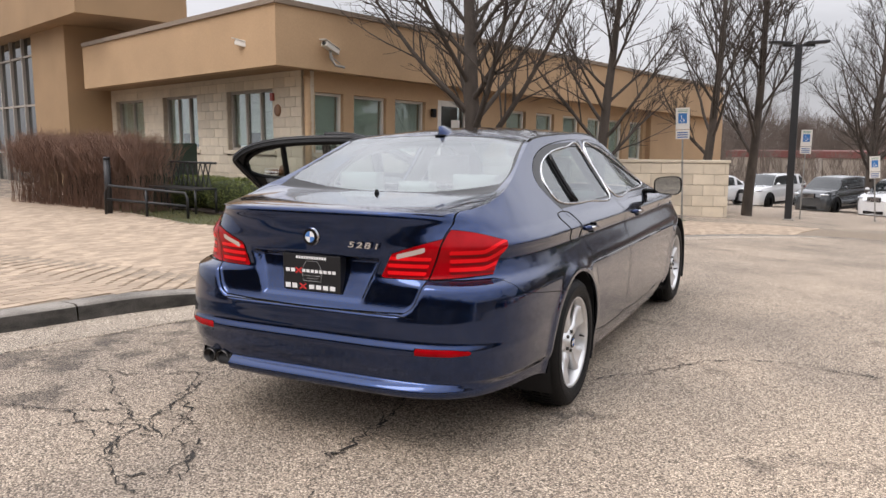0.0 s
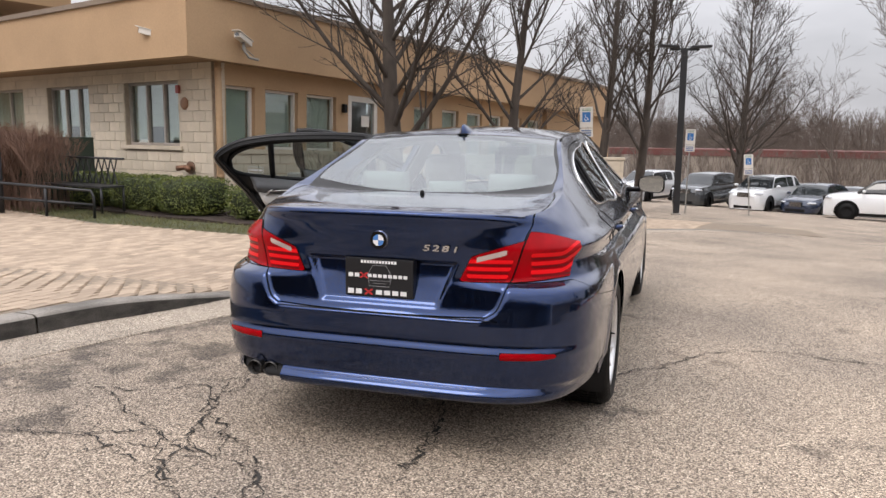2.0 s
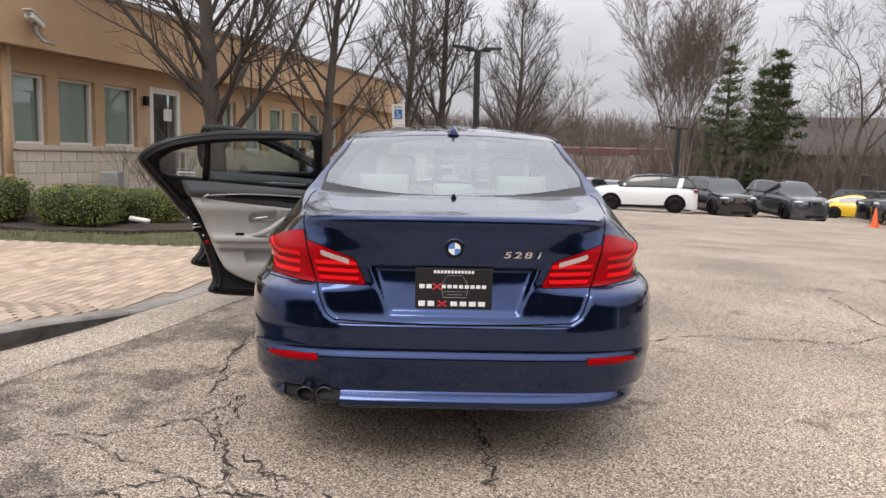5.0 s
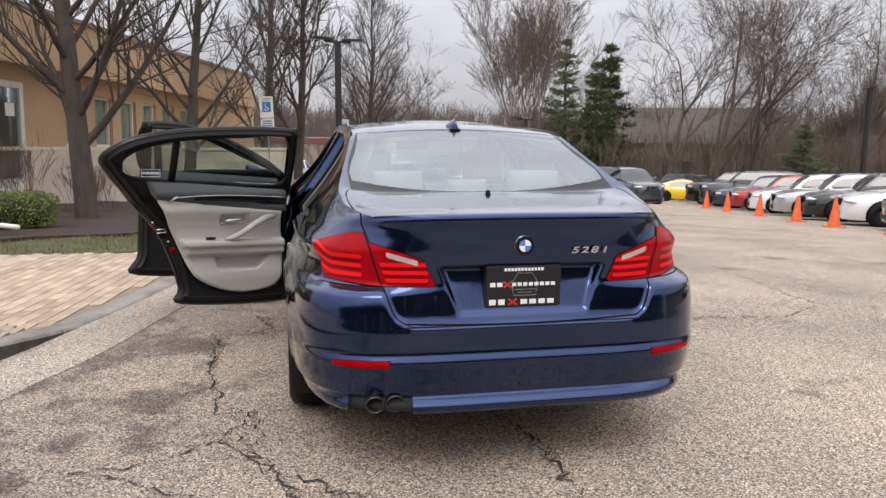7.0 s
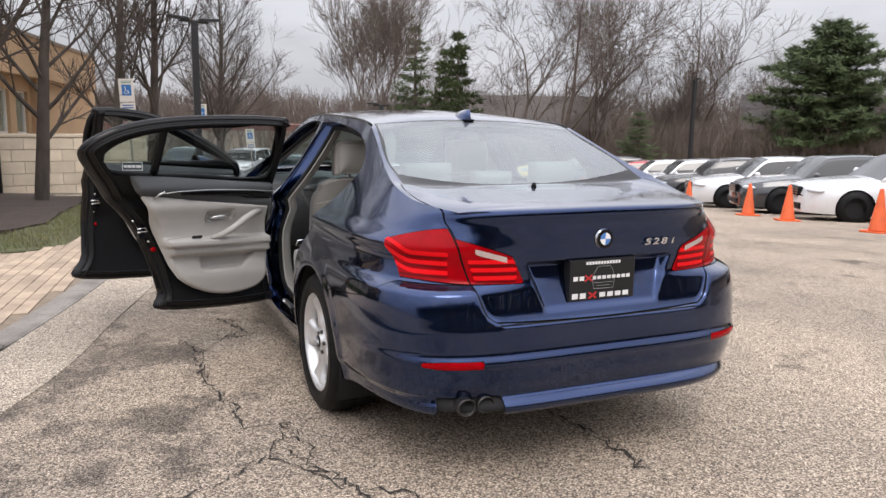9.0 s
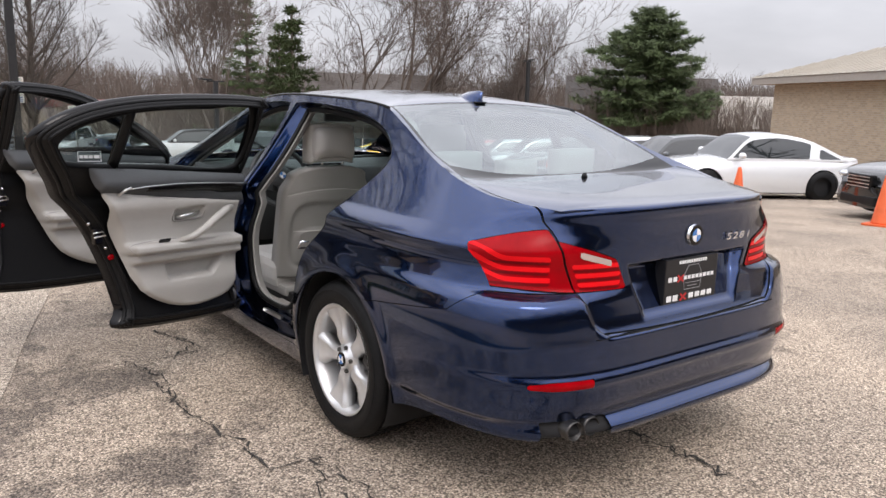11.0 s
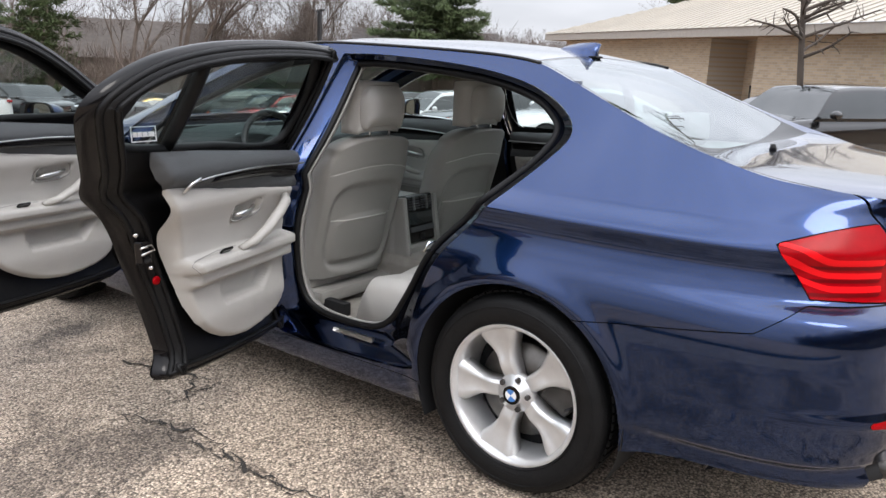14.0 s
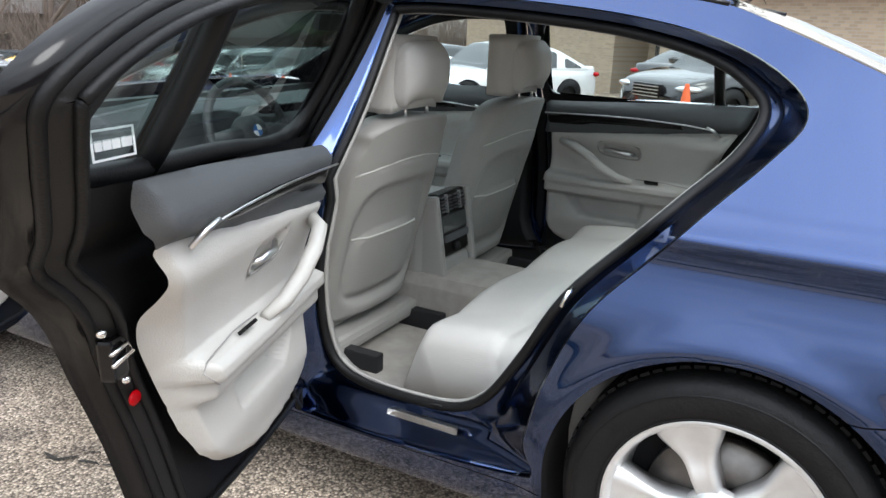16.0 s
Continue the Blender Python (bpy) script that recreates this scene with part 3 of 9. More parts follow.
# ---- openings of the office ----
def window_unit(name, m, out, x0, x1, z0, z1, mullions, trim, label, blind=True):
    """A window set in its opening: frame, panes, blind and sill."""
    w = tagged(new(name), label, "window", kind="structure")
    b = 0.055
    y0, y1 = -out * 0.17, -out * 0.09
    for nm, c in (("frame_top", (x0, x1, z1 - b, z1)), ("frame_bottom", (x0, x1, z0, z0 + b)), ("frame_side", (x0, x0 + b, z0 + b, z1 - b)), ("frame_side", (x1 - b, x1, z0 + b, z1 - b))):
        box(nm, c[0], c[1], y0, y1, c[2], c[3], trim, w, m, bevel=0.008)
    n = mullions
    step = (x1 - x0 - 2 * b) / n
    for k in range(n):
        a = x0 + b + step * k
        if k:
            box("mullion", a - 0.03, a + 0.03, y0, y1 - out * 0.004, z0 + b, z1 - b, trim, w, m, bevel=0.006)
        g = box("pane", a + 0.004, a + step - 0.004, -out * 0.150, -out * 0.144, z0 + b, z1 - b, M_PANE, w, m)
        if blind:
            drop = 1.0 if blind is True else blind[k % len(blind)]
            zz = z1 - b - (z1 - z0 - 2 * b) * drop
            box("blind", a + 0.03, a + step - 0.03, -out * 0.195, -out * 0.188, zz, z1 - b, M_BLIND, w, m)
    # added dark sheet behind the panes paints the room's shade
    box("room_shade_sheet", max(x0 - 0.1, 0.34), x1 + 0.1, -out * 0.60, -out * 0.57, z0 - 0.1, z1 + 0.1, M_ROOMSHADE, w, m)
    box("window_sill", x0 - 0.12, x1 + 0.12, -out * 0.10, out * 0.075, z0 - 0.085, z0 - 0.004, M_STONE, w, m, bevel=0.01)
    return w



for k, h in enumerate(S_WIN):
    window_unit("window_%d" % (k + 1), SOUTH, 1, *h, 3 if k < 2 else 2, M_TRIMTAN, "three-light sash window with pale curtains", blind=(0.95, 0.72, 0.95))
for k, h in enumerate(E_WIN):
    window_unit("window_%d" % (k + 4), EAST, -1, *h, 1, M_TRIMWHITE, "single window with a drawn grey blind")
door_1 = tagged(new("door_1"), "white framed glazed office door, shut", "door", kind="structure")
x0, x1, z0, z1 = E_DOOR
for c in ((x0, x0 + 0.13, z0, z1), (x1 - 0.13, x1, z0, z1), (x0 + 0.13, x1 - 0.13, z1 - 0.13, z1), (x0 + 0.13, x1 - 0.13, z0, z0 + 0.35)):
    box("door_frame", c[0], c[1], 0.0, 0.10, c[2], c[3], M_TRIMWHITE, door_1, EAST, bevel=0.01)
box("door_pane", x0 + 0.13, x1 - 0.13, 0.05, 0.056, z0 + 0.35, z1 - 0.13, M_PANE, door_1, EAST)
# the same painted room shade, behind the door pane
box("door_shade_sheet", x0, x1, 0.35, 0.38, z0, z1, M_ROOMSHADE, door_1, EAST)
box("door_notice", x0 + 0.55, x0 + 0.85, 0.044, 0.049, 1.72, 1.98, M_TRIMWHITE, door_1, EAST)

# limestone courses
BL, BH = 0.405, 0.203
rng = random.Random(4)


def block_mesh(w, h, d):
    bm = bmesh.new()
    box_into(bm, 0.004, w - 0.004, 0, d, 0.004, h - 0.004)
    me = bpy.data.meshes.new("block")
    bmesh.ops.bevel(bm, geom=bm.edges[:], offset=0.006, segments=1, affect="EDGES")
    bm.to_mesh(me)
    bm.free()
    me.materials.append(M_STONE)
    return me


block_full = block_mesh(BL, BH, 0.024)
rest_v, rest_f = [], []


def rest_box(m, x0, x1, y0, y1, z0, z1):
    base = len(rest_v)
    for x, y, z in ((x0, y0, z0), (x1, y0, z0), (x1, y1, z0), (x0, y1, z0), (x0, y0, z1), (x1, y0, z1), (x1, y1, z1), (x0, y1, z1)):
        rest_v.append(m @ Vector((x, y, z)))
    for f in ((0, 1, 2, 3), (4, 5, 6, 7), (0, 1, 5, 4), (1, 2, 6, 5), (2, 3, 7, 6), (3, 0, 4, 7)):
        rest_f.append(tuple(base + k for k in f))


def coursing(wall, m, out, length, z_lo, z_hi, holes, near):
    """Lays stone courses on a wall, cut round its openings; whole stones close by are objects of their own."""
    count = 0
    r = int((z_hi - z_lo) / BH)
    for j in range(r + 1):
        z0 = z_lo + j * BH
        z1 = min(z0 + BH, z_hi)
        if z1 - z0 < 0.05:
            continue
        x = -(BL / 2 if j % 2 else 0.0)
        while x < length:
            a, b = max(x, 0.0), min(x + BL, length)
            x += BL
            spans = [(a, b)]
            for h in holes:
                if h[2] < z1 - 0.02 and h[3] > z0 + 0.02:
                    nxt = []
                    for s0, s1 in spans:
                        if h[1] <= s0 or h[0] >= s1:
                            nxt.append((s0, s1))
                        else:
                            if h[0] - s0 > 0.03:
                                nxt.append((s0, h[0]))
                            if s1 - h[1] > 0.03:
                                nxt.append((h[1], s1))
                    spans = nxt
            for s0, s1 in spans:
                if s1 - s0 > BL - 0.01 and z1 - z0 > BH - 0.01 and a < near and count < 150:
                    o = new("stone", block_full)
                    o.parent = wall
                    o.matrix_basis = m @ Matrix.Translation((s0, out * rng.uniform(0.0, 0.004) - (0.024 if out < 0 else 0), z0))
                    count += 1
                elif s1 - s0 > 0.03:
                    d = rng.uniform(0.018, 0.026)
                    rest_box(m, s0 + 0.004, s1 - 0.004, 0, out * d, z0 + 0.004, z1 - 0.004)


coursing(wall_south, SOUTH, 1, 9.9, -0.2, 2.75, S_WIN, 4.6)
coursing(wall_east, EAST, -1, 3.85, -0.4, 1.02, [], 3.2)
coursing(wall_east, EAST @ Matrix.Translation((5.05, -0.05, 0)), -1, 9.4, -0.6, 1.02, [], 0.0)
coursing(wall_east, EAST, -1, 0.14, 1.02, 2.75, [], 0.0)
stones = tagged(mesh_ob("stone_courses", rest_v, rest_f, M_STONE), "cream limestone blocks in courses", "stone", kind="stuff")
box("sill_band", 0.15, 14.4, -0.07, 0.0, 1.02, 1.10, M_STONE, wall_east, EAST, bevel=0.01, label="limestone sill band")
wain = tagged(wall_panel("wall_base", EAST @ Matrix.Translation((5.05, 0, 0)), 9.4, -2.4, 1.02, 0.05, 1, [], M_MORTAR), "limestone wall base under the windows", "wall", kind="structure")
box("wall_return", 14.42, E_END - 0.05, -0.18, -0.002, -2.4, 2.74, M_STUCCO, wall_east, EAST, label="plain tan stucco wall end")
# corner pipe
drain = tagged(new("drain_pipe"), "tan painted drain pipe on the building corner", "pipe")
cpos = EAST @ Vector((-0.02, -0.09, 0))
bm = bmesh.new()
tube_into(bm, [(cpos.x, cpos.y, -0.05), (cpos.x, cpos.y, 2.74)], 0.065, 12)
part("pipe_run", bm, M_STUCCO, drain, smooth=True)
for zz in (0.6, 1.7, 2.6):
    bm = bmesh.new()
    tube_into(bm, [(cpos.x, cpos.y, zz - 0.02), (cpos.x, cpos.y, zz + 0.02)], 0.074, 12)
    part("pipe_band", bm, M_STUCCO, drain)

# tall wing
tall = tagged(new("tall_wing"), "taller brown stucco wing with dark glazing", "building")
TM = SOUTH @ Matrix.Translation((9.75, 0.96, 0))
box("wing_wall", 0.0, 2.9, -1.6, 0.25, -0.5, 4.5, M_STUCCO2, tall, TM)
box("wing_top", -2.4, 9.6, -2.2, 0.75, 4.505, 7.5, M_STUCCO2, tall, TM, bevel=0.01)
box("wing_glass", 2.94, 9.6, 0.02, 0.08, -0.3, 4.5, M_WINGLASS, tall, TM)
box("wing_back", 2.9, 9.6, -1.6, -0.7, -0.5, 4.5, M_STUCCO2, tall, TM)
for k in range(6):
    box("glazing_bar", 2.903 + k * 1.25, 2.98 + k * 1.25, 0.083, 0.17, -0.3, 4.5, M_TRIMTAN, tall, TM)
for k in range(3):
    box("glazing_rail", 2.985, 9.6, 0.083, 0.14, 0.9 + k * 1.5, 0.96 + k * 1.5, M_TRIMTAN, tall, TM)


# ---- wall fittings ----
def security_camera(at, aim):
    """White box camera on a bent wall arm."""
    cm = tagged(new("security_camera"), "white box security camera on a wall arm", "camera", group="cameras on the fascia")
    cm.matrix_basis = Matrix.Translation(at)
    m = Matrix.Rotation(aim, 4, "Z") @ Matrix.Rotation(radians(-14), 4, "Y")
    bm = bmesh.new()
    box_into(bm, -0.24, 0.26, -0.065, 0.065, 0.02, 0.12, m, bevel=0.012)
    hs = part("housing", bm, M_TRIMWHITE, cm)
    bm = bmesh.new()
    box_into(bm, -0.25, 0.33, -0.078, 0.078, 0.122, 0.136, m, bevel=0.004)
    part("sunshield", bm, M_TRIMWHITE, hs)
    bm = bmesh.new()
    tube_into(bm, [m @ Vector((0.262, 0, 0.07)), m @ Vector((0.275, 0, 0.07))], 0.04, 14)
    part("lens", bm, M_WINGLASS, hs)
    bm = bmesh.new()
    tube_into(bm, [(0, 0, 0.03), (0, 0, -0.10), (0.0, 0.10, -0.26), (0.0, 0.28, -0.30)], [0.03, 0.028, 0.026, 0.026], 10)
    part("arm", bm, M_GALV, cm, "grey metal arm", smooth=True)
    bm = bmesh.new()
    tube_into(bm, [(0.05, 0, 0.02), (0.09, 0.06, -0.12), (0.05, 0.2, -0.24)], 0.009, 6)
    part("cable", bm, M_GALV, cm, smooth=True)
    return cm


ca = security_camera((-8.28, 8.28, 3.13), radians(200))
cb = security_camera((-6.80, 8.95, 3.07), radians(-20))
cb.rotation_euler = (0, 0, radians(-65))
alarm = box("fire_alarm", 0.98, 1.08, 0.026, 0.085, 2.18, 2.34, mat("red_housing", (0.30, 0.05, 0.035), rough=0.4), None, SOUTH, bevel=0.01)
tagged(alarm, "small red fire alarm sounder on the wall", "alarm")
bell = tagged(new("alarm_bell"), "round rust-brown alarm bell on the wall", "bell")
bm = bmesh.new()
pc = SOUTH @ Vector((0.86, 0.03, 1.98))
bmesh.ops.create_uvsphere(bm, u_segments=24, v_segments=12, radius=0.125, matrix=SOUTH @ Matrix.Translation((0.86, 0.03, 1.98)) @ Matrix.Diagonal((1, 0.45, 1, 1)))
part("gong", bm, mat("rust_brown", (0.32, 0.17, 0.10), rough=0.5, vary=0.3), bell, smooth=True)
hyd = tagged(new("standpipe"), "rusty brass fire department connection on the wall", "standpipe")
bm = bmesh.new()
for dx in (-0.09, 0.09):
    tube_into(bm, [SOUTH @ Vector((0.72, 0.02, 0.72)), SOUTH @ Vector((0.72 + dx, 0.16, 0.72)), SOUTH @ Vector((0.72 + dx * 2, 0.24, 0.70))], [0.05, 0.05, 0.06], 12)
part("inlet", bm, mat("old_brass", (0.30, 0.16, 0.10), rough=0.45, metal=0.6, vary=0.4), hyd, smooth=True)
bm = bmesh.new()
bmesh.ops.create_cone(bm, cap_ends=True, segments=24, radius1=0.13, radius2=0.12, depth=0.03, matrix=SOUTH @ Matrix.Translation((0.72, 0.035, 0.72)) @ pose(0, 0, 0, 90, 0, 0))
part("flange", bm, mat("old_brass_flange", (0.30, 0.18, 0.12), rough=0.5, metal=0.4, vary=0.3), hyd)
lampw = tagged(box("wall_lamp", 3.60, 3.72, -0.12, -0.03, 2.0, 2.2, M_PLASTIC, None, EAST, bevel=0.02), "small dark wall lamp beside the door", "lamp")
cab = tagged(box("utility_box", -5.55, -5.25, 8.25, 8.5, 0.05, 0.72, M_GALV, None, None, bevel=0.015), "grey metal utility box in the planting bed", "box")


# ---- trees ----
def branch_mesh(name, seed, height, trunk, spread, levels, stems, sides, min_r, up=0.5, split=(3, 5), material=None, lean=0.0, start=0.0, droop=0.0, flare=0.2, ratio=0.0):
    """A bare tree: tapering stems that fork again and again."""
    rg = random.Random(seed)
    wood, twig = ([], []), ([], [])

    def tube_add(pts, rs, sd, lev=0):
        V, F = wood if lev < 2 else twig
        base = len(V)
        u = None
        for i, p in enumerate(pts):
            a, b = pts[max(i - 1, 0)], pts[min(i + 1, len(pts) - 1)]
            d = (b - a).normalized()
            u = d.orthogonal().normalized() if u is None else (u - d * u.dot(d)).normalized()
            w = d.cross(u)
            for k in range(sd):
                an = 2 * math.pi * k / sd
                V.append(p + (u * math.cos(an) + w * math.sin(an)) * rs[i])
        for i in range(len(pts) - 1):
            for k in range(sd):
                F.append((base + i * sd + k, base + i * sd + (k + 1) % sd, base + (i + 1) * sd + (k + 1) % sd, base + (i + 1) * sd + k))

    def grow(p, d, length, r, lev):
        n = 5 if lev < 2 else 4
        pts, rs = [p], [r]
        q = d.copy()
        for i in range(n):
            wob = 0.10 + 0.05 * lev
            q = (q + Vector((rg.uniform(-wob, wob), rg.uniform(-wob, wob), rg.uniform(-wob, wob) + 0.10 * up - droop * lev * 0.06))).normalized()
            pts.append(pts[-1] + q * (length / n))
            rs.append(max(r * (1 - 0.55 * (i + 1) / n), min_r))
        sd = max(3, sides - lev)
        tube_add(pts, rs, sd, lev)
        if lev >= levels:
            return
        kids = 7 if ratio and lev else rg.randint(*split) + (1 if lev == 0 else 0)
        for k in range(kids):
            t = rg.uniform(0.30 if lev else 0.38, 1.0) if k else 1.0
            i = min(int(t * n), n - 1)
            at = pts[i].lerp(pts[i + 1], t * n - i)
            base_d = (pts[i + 1] - pts[i]).normalized()
            ang = rg.uniform(0, 2 * math.pi)
            side = base_d.orthogonal().normalized()
            side = Matrix.Rotation(ang, 3, base_d) @ side
            sp = spread * rg.uniform(0.6, 1.15) if k else spread * 0.4
            nd = (base_d + side * sp + Vector((0, 0, up * 0.35))).normalized()
            grow(at, nd, length * (rg.uniform(0.55, 0.78) if not ratio else ratio * rg.uniform(0.6, 1.2) * (1.5 - 0.9 * t)), max(rs[i] * rg.uniform(0.5, 0.7), min_r), lev + 1)

    for s in range(stems):
        a = 2 * math.pi * s / stems + rg.uniform(-0.4, 0.4)
        d0 = Vector((math.cos(a) * (flare if stems > 1 else lean), math.sin(a) * (flare if stems > 1 else 0), 1)).normalized()
        p0 = Vector((math.cos(a), math.sin(a), 0)) * (trunk * 0.5 if stems > 1 else 0)
        if stems > 1:
            grow(Vector((p0.x, p0.y, start + 0.12 * s)), d0, height * rg.uniform(0.3, 0.4), trunk * rg.uniform(0.26, 0.5), 0)
        else:
            grow(p0, d0, height * 0.42, trunk, 0)
    if stems > 1 and start > 0:
        tube_add([Vector((0, 0, -0.2)), Vector((0, 0, 0.1)), Vector((0, 0, start * 0.6)), Vector((0, 0, start + 0.25))], [trunk * 1.5, trunk * 1.15, trunk, trunk * 1.05], sides + 2)
    made = []
    for nm, (V, F) in (("trunk", wood), (name, twig)):
        me = bpy.data.meshes.new(nm)
        me.from_pydata([tuple(v) for v in V], [], F)
        me.polygons.foreach_set("use_smooth", [True] * len(me.polygons))
        me.materials.append(material or M_BARK)
        made.append(me)
    return made


def plant(me, x, y, z, turn, scale, label, group="", tall=1.0):
    t = tagged(new("bare_tree"), label, "tree", group)
    for nm, half in zip(("trunk", "crown"), me):
        c = new(nm, half)
        c.parent = t
    c["kind"] = "stuff"
    t.matrix_basis = Matrix.Translation((x, y, z)) @ Matrix.Rotation(radians(turn), 4, "Z") @ Matrix.Diagonal((scale, scale, scale * tall, 1))
    return t




def leader_tree(seed, h, trunk, wide, n1, fine, start=0.2, material=None, rise=0.75):
    """A bare tree with one straight leader, limbs that sweep up from it, and many fine twigs."""
    rg = random.Random(seed)
    wood, twig = ([], []), ([], [])

    def sweep(store, pts, r0, r1, sd):
        V, F = store
        base, u, n = len(V), None, len(pts)
        for i, p in enumerate(pts):
            d = (pts[min(i + 1, n - 1)] - pts[max(i - 1, 0)]).normalized()
            u = d.orthogonal().normalized() if u is None else (u - d * u.dot(d)).normalized()
            w = d.cross(u)
            r = lerp(r0, r1, i / (n - 1))
            for k in range(sd):
                a = 2 * math.pi * k / sd
                V.append(p + (u * math.cos(a) + w * math.sin(a)) * r)
        for i in range(n - 1):
            for k in range(sd):
                F.append((base + i * sd + k, base + i * sd + (k + 1) % sd, base + (i + 1) * sd + (k + 1) % sd, base + (i + 1) * sd + k))

    def limb(p, d, length, n, bend, wob):
        pts, q = [p], d.copy()
        for _ in range(n):
            q = (q + Vector((rg.gauss(0, wob), rg.gauss(0, wob), bend + rg.gauss(0, wob)))).normalized()
            pts.append(pts[-1] + q * (length / n))
        return pts

    def off(base_d, spread):
        side = Matrix.Rotation(rg.uniform(0, 2 * math.pi), 3, base_d) @ base_d.orthogonal().normalized()
        return (base_d + side * spread).normalized()

    lead = limb(Vector((0, 0, -0.2)), Vector((0, 0, 1)), h + 0.2, 14, 0.05, 0.035)
    sweep(wood, lead, trunk, fine * 1.5, 10)
    for k in range(n1):
        f = start + (0.97 - start) * (k + rg.random() * 0.8) / n1
        i = min(int(f * 14), 13)
        at = lead[i].lerp(lead[i + 1], f * 14 - i)
        a = 2.4 * k + rg.uniform(-0.5, 0.5)
        L = wide * (1 - (f - start) / (1 - start)) ** 0.6 * rg.uniform(0.75, 1.15) + 0.3
        d1 = Vector((math.cos(a), math.sin(a), rise * rg.uniform(0.7, 1.4) + f * 0.5)).normalized()
        r1 = max(trunk * (1 - f) * 0.42, fine * 1.8)
        b1 = limb(at, d1, L * 1.25, 8, 0.075, 0.06)
        sweep(wood, b1, r1, fine * 1.2, 6)
        for m in range(int(5 + L * 3.2)):
            t = rg.uniform(0.18, 0.98)
            i2 = min(int(t * 8), 7)
            p2 = b1[i2].lerp(b1[i2 + 1], t * 8 - i2)
            d2 = off((b1[i2 + 1] - b1[i2]).normalized(), rg.uniform(0.5, 1.0))
            L2 = L * (1.1 - t) * rg.uniform(0.35, 0.75) + 0.22
            b2 = limb(p2, d2, L2, 5, 0.07, 0.09)
            sweep(twig, b2, max(r1 * (1 - t) * 0.5, fine * 1.2), fine, 4)
            for c in range(int(3 + L2 * 5)):
                t3 = rg.uniform(0.15, 1.0)
                i3 = min(int(t3 * 5), 4)
                p3 = b2[i3].lerp(b2[i3 + 1], t3 * 5 - i3)
                b3 = limb(p3, off((b2[i3 + 1] - b2[i3]).normalized(), rg.uniform(0.4, 0.9)), rg.uniform(0.22, 0.55) * min(1.0, 0.5 + L2), 2, 0.08, 0.1)
                sweep(twig, b3, fine, fine * 0.7, 3)
    made = []
    for nm, (V, F) in (("trunk", wood), ("crown", twig)):
        me = bpy.data.meshes.new(nm)
        me.from_pydata([tuple(v) for v in V], [], F)
        me.polygons.foreach_set("use_smooth", [True] * len(me.polygons))
        me.materials.append(material or M_BARK)
        made.append(me)
    return made


pear_a = leader_tree(11, 8.8, 0.20, 3.1, 36, 0.0058, start=0.15, rise=0.85)
pear_b = leader_tree(23, 8.4, 0.15, 2.5, 24, 0.0065, start=0.16)
pear_c = leader_tree(29, 9.2, 0.16, 2.3, 24, 0.0085, start=0.20, rise=0.9)
LB = "bare ornamental tree in a mulch bed"
for x, y, me, turn, sc in ((-4.12, 10.0, pear_a, 20, 1.0), (-2.98, 14.3, pear_b, 75, 1.0), (-1.44, 20.9, pear_c, 200, 1.05), (-0.34, 23.1, pear_c, 140, 1.1), (3.7, 36.0, pear_a, 300, 1.15)):
    plant(me, x, y, ground_z(x, y), turn, sc, LB, "trees along the building")
thin = branch_mesh("crown", 61, 12.0, 0.075, 3.2, 2, 1, 6, 0.005, up=0.02, split=(34, 38), ratio=0.22)
plant(thin, 13.35, 2.31, ground_z(13.35, 2.31), 10, 1.0, "bare young tree beside the brick building")

far_a = branch_mesh("crown", 31, 15.0, 0.26, 0.72, 5, 1, 6, 0.011, up=0.3, split=(3, 5), material=M_FARBARK)
far_b = branch_mesh("crown", 37, 13.0, 0.20, 0.55, 5, 4, 6, 0.010, up=0.5, split=(3, 4), flare=0.3, material=M_FARBARK, start=1.0)
far_c = branch_mesh("crown", 41, 13.0, 0.21, 0.85, 5, 1, 6, 0.010, up=0.22, split=(3, 5), material=M_FARBARK, lean=0.25)
LF = "tall bare tree in the far woodland"
rt = random.Random(8)
named = [(17.0, 53.5, far_b, 1.15), (25.5, 46.0, far_c, 1.15), (28.0, 43.5, far_a, 1.1), (33.0, 47.0, far_c, 1.2), (38.0, 42.5, far_a, 1.0), (36.0, 52.0, far_a, 1.05), (44.0, 48.0, far_b, 0.85), (47.0, 40.0, far_c, 0.8), (13.5, 40.0, far_b, 1.0), (5.0, 54.0, far_a, 0.7), (24.0, 58.0, far_a, 0.9)]
for x, y, me, s in named:
    plant(me, x, y, ground_z(x, y) - 0.2, rt.uniform(0, 360), s, LF, "woodland trees")
for k in range(46):
    a = radians(-12 + 110 * (k + rt.random()) / 46)
    d = rt.uniform(58, 92)
    x, y = d * math.sin(a), d * math.cos(a)
    if x > 56 and y < 40:
        d *= 1.5
        x, y = d * math.sin(a), d * math.cos(a)
    plant((far_a, far_b, far_c)[k % 3], x, y, ground_z(x, y) - 0.4, rt.uniform(0, 360), rt.uniform(0.5, 0.85), LF, "woodland trees")


